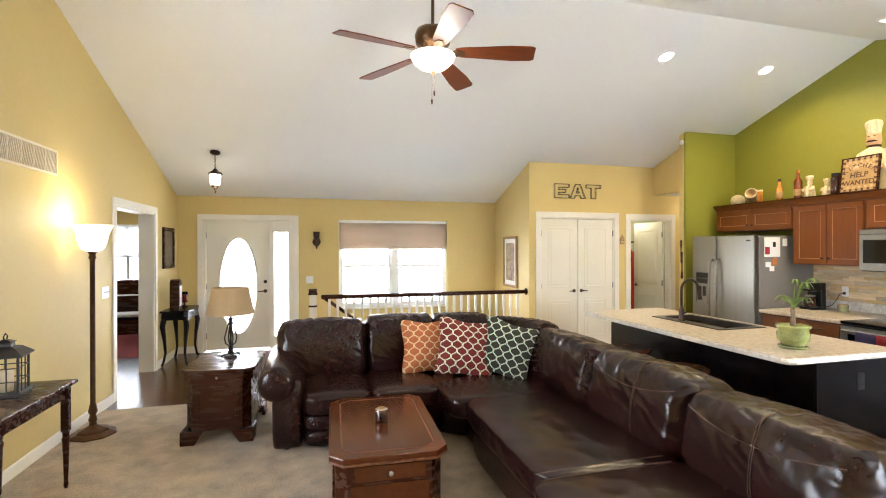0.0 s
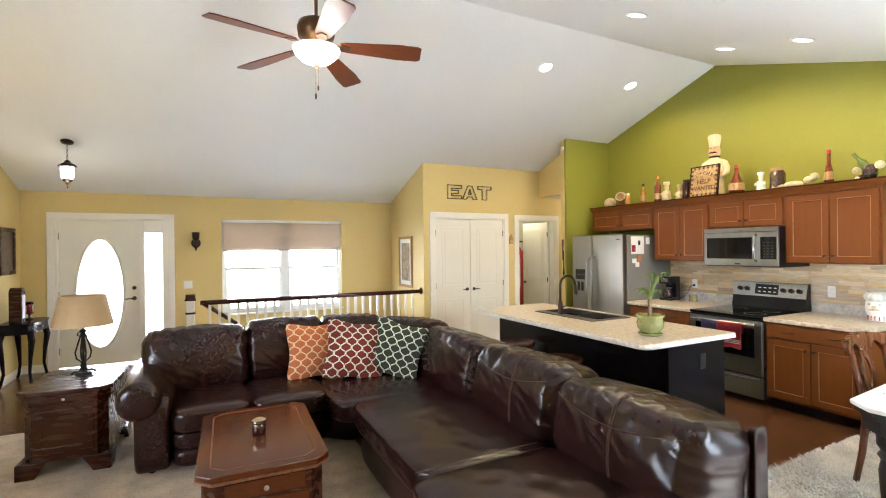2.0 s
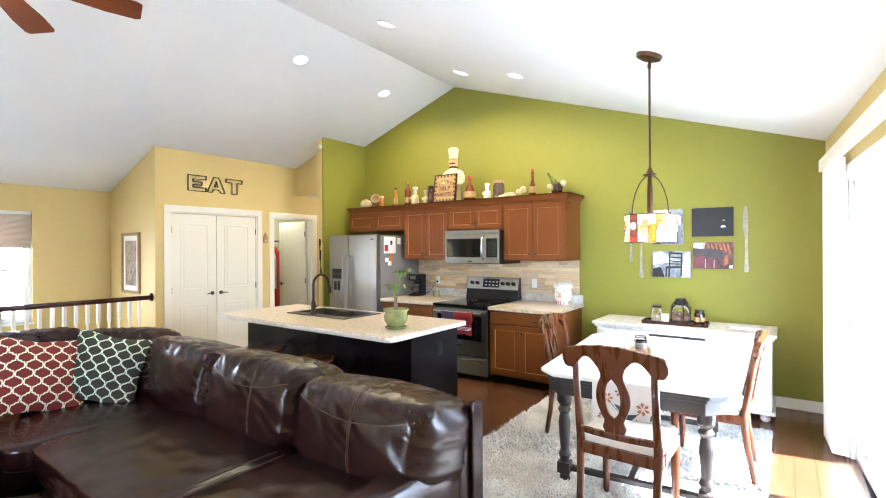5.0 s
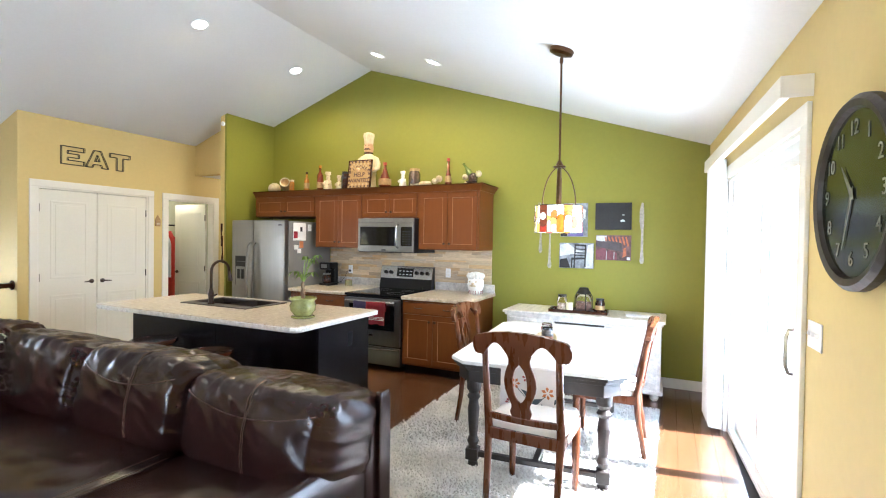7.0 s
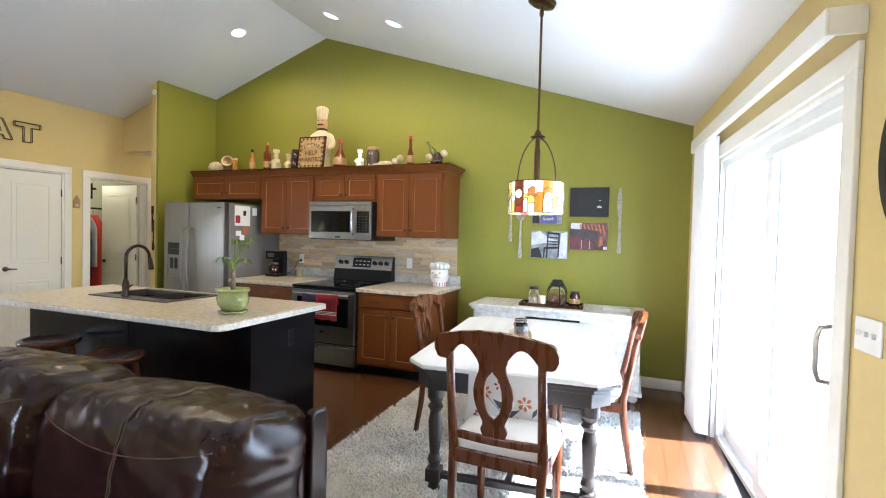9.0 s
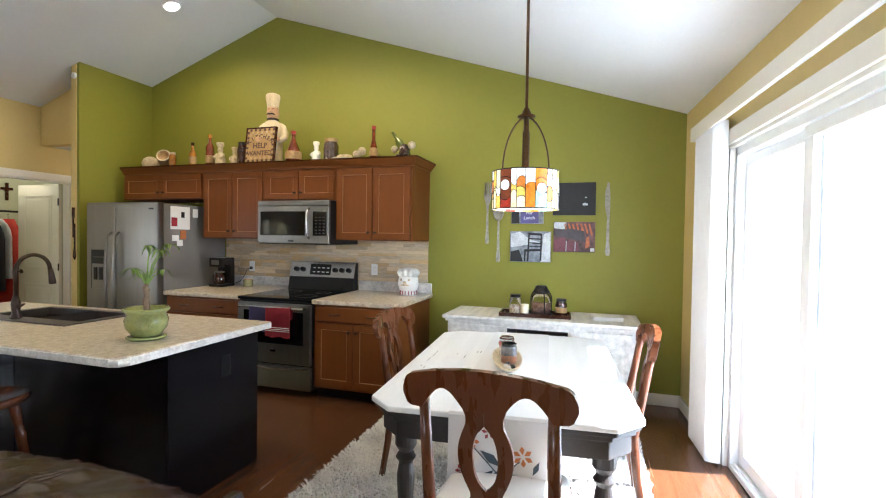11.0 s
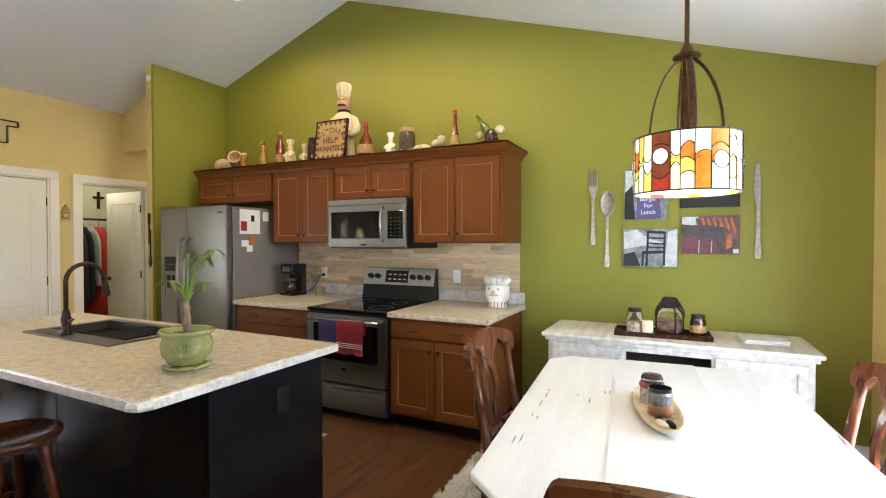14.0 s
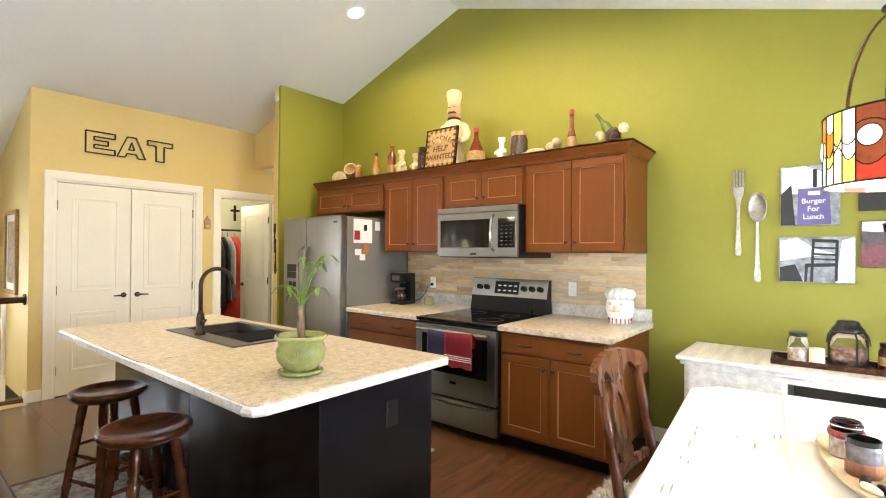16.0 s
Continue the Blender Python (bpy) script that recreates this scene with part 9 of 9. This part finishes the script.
# ---- coat room
ro = thing("coat_rail", "dark metal coat rail in the coat room", "coat rail", (0, 0, 0))
b = bag()
tube(b, [(4.76, 7.85, 1.72), (6.1, 7.85, 1.72)], 0.014, 8)
tube(b, [(6.1, 7.85, 1.72), (6.1, 7.85, 0.0)], 0.014, 8)
part("rail", b, IRON, ro)
for x, w_, mt, lab, zb in ((5.40, 0.07, COATDK, "dark coat hanging on the rail", 0.62), (5.56, 0.03, PALEP, "grey jacket hanging on the rail", 0.85), (5.66, 0.13, COATRED, "bright red coat hanging on the rail", 0.45), (5.92, 0.06, COATRED, "red jacket hanging on the rail", 0.75), (5.48, 0.05, COATDK, "black jacket hanging on the rail", 0.7)):
    co = thing("hanging_coat", lab, "coat", (x, 7.85, 0), group="coats on the rail")
    b = bag()
    t = bmesh.new()
    n = 18
    rows = []
    for f in [q / 10 for q in range(11)]:
        z = 1.62 - f * (1.62 - zb)
        hw = 0.06 + 0.19 * min(1, f * 4) ** 0.6
        rows.append([t.verts.new((w_ * (0.5 + 0.6 * f) * math.cos(2 * math.pi * i / n) * (1 + 0.25 * math.sin(i * 2.7) * f), hw * math.sin(2 * math.pi * i / n), z)) for i in range(n)])
    for a, c in zip(rows, rows[1:]):
        for i in range(n):
            t.faces.new((a[i], a[(i + 1) % n], c[(i + 1) % n], c[i]))
    t.faces.new(rows[0][::-1])
    t.faces.new(rows[-1])
    merge(b, t)
    part("coat_body", b, mt, co, smooth=True)
    b = bag()
    tube(b, [(0, 0, 1.60), (0, 0, 1.66), (0, 0.015, 1.685), (0, -0.012, 1.68)], 0.003, 5)
    part("hanger", b, IRON, co)
cx = thing("wall_cross", "dark wooden cross on the coat room wall", "wall decor", (5.82, NORTH - 0.03, 2.0))
b = bag()
box(b, -0.018, 0.018, -0.02, 0.0, -0.12, 0.12, 0.003)
part("upright", b, DARKWOOD, cx)
b = bag()
box(b, -0.07, 0.07, -0.024, -0.002, 0.02, 0.055, 0.003)
part("crossbar", b, DARKWOOD, cx)

# ---- entry console table with its things
ctb = thing("console_table", "black console table with curved cabriole legs", "console table", (WEST + 0.19, 7.66, 0), 0)
b = bag()
prism(b, [(-0.185, -0.36), (0.12, -0.36), (0.165, -0.30), (0.185, -0.15), (0.185, 0.15), (0.165, 0.30), (0.12, 0.36), (-0.185, 0.36)], 0.735, 0.76, "z", bev=0.006)
part("tabletop", b, BLACKWOOD, ctb)
b = bag()
prism(b, [(-0.17, -0.32), (0.10, -0.32), (0.15, -0.26), (0.16, 0.26), (0.10, 0.32), (-0.17, 0.32)], 0.63, 0.735, "z", bev=0.004)
part("apron", b, BLACKWOOD, ctb)
for sx, xx in ((-1, -0.14), (1, 0.12)):
    for sy in (-1, 1):
        b = bag()
        y = sy * 0.29
        tube(b, [(xx, y, 0.66), (xx + sx * 0.02, y + sy * 0.02, 0.55), (xx, y, 0.35), (xx - sx * 0.01, y - sy * 0.01, 0.18), (xx + sx * 0.01, y + sy * 0.015, 0.05), (xx + sx * 0.03, y + sy * 0.03, 0.012)], [0.035, 0.034, 0.022, 0.016, 0.015, 0.02], 10)
        part("leg", b, BLACKWOOD, ctb, smooth=True)
b = bag()
lathe(b, [(0, 0), (0.006, 0), (0.012, 0.014), (0, 0.02)], 10, m=Matrix.Translation((0.158, 0, 0.685)) @ pose(0, 0, 0, 0, 90))
part("knob", b, PEWTER, ctb)
mc = thing("mantel_clock", "tall dark wooden clock case on the console table", "clock", (WEST + 0.15, 7.53, 0.76))
b = bag()
box(b, -0.06, 0.06, -0.075, 0.075, 0, 0.36, 0.006)
prism(b, [(-0.075, 0.36), (0.075, 0.36), (0.05, 0.40), (0, 0.42), (-0.05, 0.40)], -0.06, 0.06, "x")
part("case", b, DARKWOOD, mc)
b = bag()
box(b, 0.06, 0.063, -0.05, 0.05, 0.05, 0.33, 0.001)
part("glass_front", b, PALEP, mc)
ch = thing("candle_holder", "glass hurricane candle holder with red candle", "candle holder", (WEST + 0.19, 7.82, 0.76))
b = bag()
lathe(b, [(0, 0), (0.05, 0), (0.04, 0.015), (0.012, 0.03), (0.012, 0.06), (0.045, 0.075), (0, 0.08)], 18)
part("foot", b, BRONZE, ch, smooth=True)
b = bag()
lathe(b, [(0.03, 0.078), (0.03, 0.17), (0, 0.172)], 16)
part("candle", b, REDCL, ch, smooth=True)
b = bag()
lathe(b, [(0.044, 0.078), (0.05, 0.14), (0.044, 0.22), (0.042, 0.22), (0.048, 0.14), (0.042, 0.078)], 20)
part("glass_cup", b, CLEAR, ch, smooth=True)

# ---- study: rug, bench, piano, plant, fan light
sr = thing("study_rug", "red patterned rug on the study floor", "rug", (-3.4, 9.0, 0))
b = bag()
box(b, -1.0, 1.0, -0.95, 1.2, 0.0, 0.01, 0.003)
part("rug", b, material("red_study_rug", (0.30, 0.05, 0.045), 0.95, second=(0.16, 0.05, 0.09), scale=8, fine=40), sr)
pb = thing("piano_bench", "dark bench with a pale blue cushion in the study", "bench", (-3.0, 9.35, 0.01))
b = bag()
box(b, -0.35, 0.35, -0.18, 0.18, 0.40, 0.45, 0.004)
part("frame", b, BLACKWOOD, pb)
b = bag()
soft(b, (-0.36, -0.19, 0.45), (0.36, 0.19, 0.51), 6, 6)
part("cushion", b, PALEP, pb, "pale blue cushion", smooth=True)
for sx in (-1, 1):
    for sy in (-1, 1):
        b = bag()
        lathe(b, [(0.016, 0), (0.024, 0.1), (0.016, 0.2), (0.025, 0.3), (0.025, 0.4)], 10, at=(sx * 0.31, sy * 0.15, 0))
        part("leg", b, BLACKWOOD, pb)
pn = thing("upright_piano", "dark upright piano by the study window", "piano", (-3.3, 10.3, 0))
b = bag()
box(b, -0.72, 0.72, 0.05, 0.4, 0.0, 1.02, 0.008)
part("case", b, DARKWOOD, pn)
b = bag()
box(b, -0.72, 0.72, -0.22, 0.05, 0.62, 0.74, 0.006)
part("key_bed", b, DARKWOOD, pn)
for sx in (-1, 1):
    b = bag()
    lathe(b, [(0.03, 0), (0.045, 0.2), (0.03, 0.5), (0.045, 0.62)], 12, at=(sx * 0.66, -0.16, 0))
    part("leg", b, DARKWOOD, pn)
b = bag()
box(b, -0.62, 0.62, -0.2, 0.0, 0.741, 0.752)
part("keys", b, PAPER, pn)
sp_ = thing("study_plant", "dark leafy plant in a pot on the piano", "plant", (-3.1, 10.5, 1.02))
b = bag()
lathe(b, [(0, 0), (0.07, 0), (0.09, 0.12), (0, 0.12)], 16)
part("pot", b, TANP, sp_)
b = bag()
random.seed(8)
for k in range(70):
    a, el_, L_ = random.uniform(0, 6.28), random.uniform(0.1, 1.4), random.uniform(0.1, 0.24)
    c_, s_ = math.cos(a), math.sin(a)
    d = Vector((c_ * math.cos(el_), s_ * math.cos(el_), math.sin(el_)))
    p0 = Vector((0, 0, 0.12)) + d * L_ * 0.3
    side = Vector((-s_, c_, 0)) * 0.022
    t = bmesh.new()
    t.faces.new([t.verts.new(p) for p in (p0, p0 + d * L_ * 0.5 + side, p0 + d * L_, p0 + d * L_ * 0.5 - side)])
    merge(b, t)
tagged(part("foliage", b, LEAF, sp_), kind="stuff")
sf = thing("study_ceiling_fan", "dark ceiling fan with a lit globe in the study", "ceiling fan", (-3.1, 8.6, 2.5))
b = bag()
lathe(b, [(0, -0.28), (0.1, -0.26), (0.12, -0.2), (0.1, -0.16), (0.03, -0.14), (0.02, 0.0), (0, 0)], 20)
part("motor", b, BRASS, sf)
for k in range(5):
    b = bag()
    box(b, 0.1, 0.62, -0.06, 0.06, -0.005, 0.005, 0.003)
    part("blade", b, DARKWOOD, sf, m=pose(0, 0, -0.2, 0, 0, 20 + 72 * k) @ pose(0, 0, 0, 10))
b = bag()
lathe(b, [(0, -0.38), (0.06, -0.36), (0.085, -0.31), (0.06, -0.27), (0, -0.27)], 18)
part("globe", b, GLOW, sf, smooth=True)
lamp("study_light", "POINT", Matrix.Translation((-3.1, 8.6, 2.0)), 6, (1.0, 0.88, 0.68), radius=0.1)

# ---- patio chair outside
pch = thing("patio_chair", "pale wire patio chair out on the slab", "chair", (4.4, -2.0, -0.10), 150)
WHITEI = material("white_painted_iron", (0.72, 0.74, 0.76), 0.5)
b = bag()
lathe(b, [(0, 0.42), (0.21, 0.42), (0.21, 0.435), (0, 0.435)], 24)
part("seat", b, WHITEI, pch)
for k in range(4):
    a = math.pi / 4 + k * math.pi / 2
    b = bag()
    tube(b, [(0.17 * math.cos(a), 0.17 * math.sin(a), 0.42), (0.22 * math.cos(a), 0.22 * math.sin(a), 0.0)], 0.009, 6)
    part("leg", b, WHITEI, pch)
b = bag()
tube(b, [(-0.2, -0.1, 0.43), (-0.22, -0.18, 0.7), (-0.12, -0.25, 0.88), (0, -0.27, 0.92), (0.12, -0.25, 0.88), (0.22, -0.18, 0.7), (0.2, -0.1, 0.43)], 0.01, 8)
for k in range(-2, 3):
    tube(b, [(k * 0.06, -0.2, 0.43), (k * 0.05, -0.25, 0.88 - 0.02 * abs(k))], 0.005, 6)
part("backrest", b, WHITEI, pch)

# ---------------------------------------------------------------- shag rug
sh = thing("shag_rug", "thick pale grey-beige shag rug under the dining table", "rug", (0, 0, 0))
QX0, QX1, QY0, QY1 = 2.66, 5.13, 0.19, 2.08
b = bag()
box(b, QX0, QX1, QY0, QY1, 0.0, 0.012, 0.004)
part("backing", b, RUG, sh)
rng = np.random.default_rng(3)
n = 42000
px, py = rng.uniform(QX0 - 0.005, QX1 + 0.005, n), rng.uniform(QY0 - 0.005, QY1 + 0.005, n)
ang, lean_, ln_ = rng.uniform(0, 2 * np.pi, n), rng.uniform(0.2, 1.0, n), rng.uniform(0.016, 0.03, n)
swirl = np.sin(px * 5.1 + 1.3 * np.sin(py * 4.3)) * 1.5
ang = ang * 0.45 + swirl
dx, dy = np.cos(ang), np.sin(ang)
wd = 0.0045
base = np.stack([px, py, np.full(n, 0.008)], 1)
side = np.stack([-dy, dx, np.zeros(n)], 1) * wd
mid = base + np.stack([dx * lean_ * 0.012, dy * lean_ * 0.012, ln_ * 0.8], 1)
tip = base + np.stack([dx * lean_ * 0.032, dy * lean_ * 0.032, ln_], 1)
verts = np.stack([base - side, base + side, mid + side, mid - side, tip], 1).reshape(-1, 3)
me = bpy.data.meshes.new("pile")
faces = [f for i in range(0, n * 5, 5) for f in ((i, i + 1, i + 2, i + 3), (i + 3, i + 2, i + 4))]
me.from_pydata(verts.tolist(), [], faces)
me.materials.append(RUG)
o = new("pile", me)
o.parent = sh
tagged(o, "loose shaggy pile", kind="stuff")

# ---------------------------------------------------------------- backsplash strips
bs = thing("backsplash", "stacked honey and cream stone strip backsplash", "backsplash", (EAST, 0, 0))
b = bag()
box(b, -0.006, -0.001, 2.12, 4.62, CNT_Z + 0.05, UP_Z)
part("mortar", b, material("sand_mortar", (0.45, 0.36, 0.24), 0.85), bs)


def unit_piece(name, bevel, mats):
    b = bag()
    box(b, -0.5, 0.5, -0.5, 0.5, -0.5, 0.5)
    me = mesh_of(name, b, None)
    out = []
    for mt in mats:
        m2 = me.copy()
        m2.materials.append(mt)
        out.append(m2)
    return out


STONES = [material("honey_stone", (0.56, 0.38, 0.19), 0.45, vary=0.18, scale=9, fine=60, stretch=(1, 1.5, 8), random_tint=0.14, world_space=True),
          material("cream_stone", (0.64, 0.50, 0.31), 0.45, vary=0.14, scale=9, fine=60, stretch=(1, 1.5, 8), random_tint=0.12, world_space=True),
          material("sand_stone", (0.50, 0.38, 0.24), 0.5, vary=0.2, scale=9, fine=60, stretch=(1, 1.5, 8), random_tint=0.15, world_space=True),
          material("grey_tan_stone", (0.52, 0.42, 0.29), 0.5, vary=0.18, scale=9, fine=60, stretch=(1, 1.5, 8), random_tint=0.12, world_space=True)]
tiles = unit_piece("stone_strip", 0, STONES)
random.seed(21)
z = CNT_Z + 0.102
while z < UP_Z - 0.012:
    h = random.choice((0.026, 0.036, 0.036, 0.046))
    h = min(h, UP_Z - 0.002 - z)
    y = 2.12
    y -= random.uniform(0, 0.15)
    while y < 4.62:
        L_ = random.choice((0.15, 0.22, 0.3, 0.4)) * random.uniform(0.85, 1.15)
        y0, y1 = max(2.12, y), min(4.62, y + L_)
        if y1 - y0 > 0.03:
            o = new("stone_strip", random.choice(tiles))
            o.parent = bs
            t_ = random.uniform(0.006, 0.0095)
            o.matrix_basis = Matrix.Translation((-0.006 - t_ / 2, (y0 + y1) / 2, z + h / 2)) @ Matrix.Diagonal((t_, y1 - y0 - 0.002, h - 0.002, 1))
        y += L_
    z += h

# ---------------------------------------------------------------- floor planks
plank = unit_piece("plank", 0, [OAK])[0]
random.seed(31)


def lay(x0, x1, y0, y1, holes=()):
    y = y0
    while y < y1 - 0.01:
        w_ = min(0.127, y1 - y)
        x = x0 - random.uniform(0, 0.9)
        while x < x1:
            L_ = random.uniform(0.8, 1.6)
            p, q = max(x0, x), min(x1, x + L_)
            if q - p > 0.03 and not any(h[0] < (p + q) / 2 < h[1] and h[2] < y + w_ / 2 < h[3] for h in holes):
                o = new("plank", plank)
                o.parent = floor
                o.matrix_basis = Matrix.Translation(((p + q) / 2, y + w_ / 2, -0.006)) @ Matrix.Diagonal((q - p - 0.0016, w_ - 0.0016, 0.012, 1))
            x += L_
        y += w_


lay(CARP_X1, EAST, SOUTH - 0.24, CARP_Y1, ((3.9, 9.0, -2.0, SOUTH - 0.1),))
lay(WEST - 0.18, 0.10, CARP_Y1, NORTH)
lay(0.10, CL_X, CARP_Y1, 6.68)
lay(CL_X, 7.2, CARP_Y1, CL_Y)
lay(4.76, 6.6, CL_Y, NORTH)
b = bag()
y = 5.5
while y < 11.0:
    box(b, -6.38, WEST - 0.185, y, y + 0.1254, -0.012, 0.0)
    y += 0.127
tagged(part("study_planks", b, OAK, floor), kind="stuff")
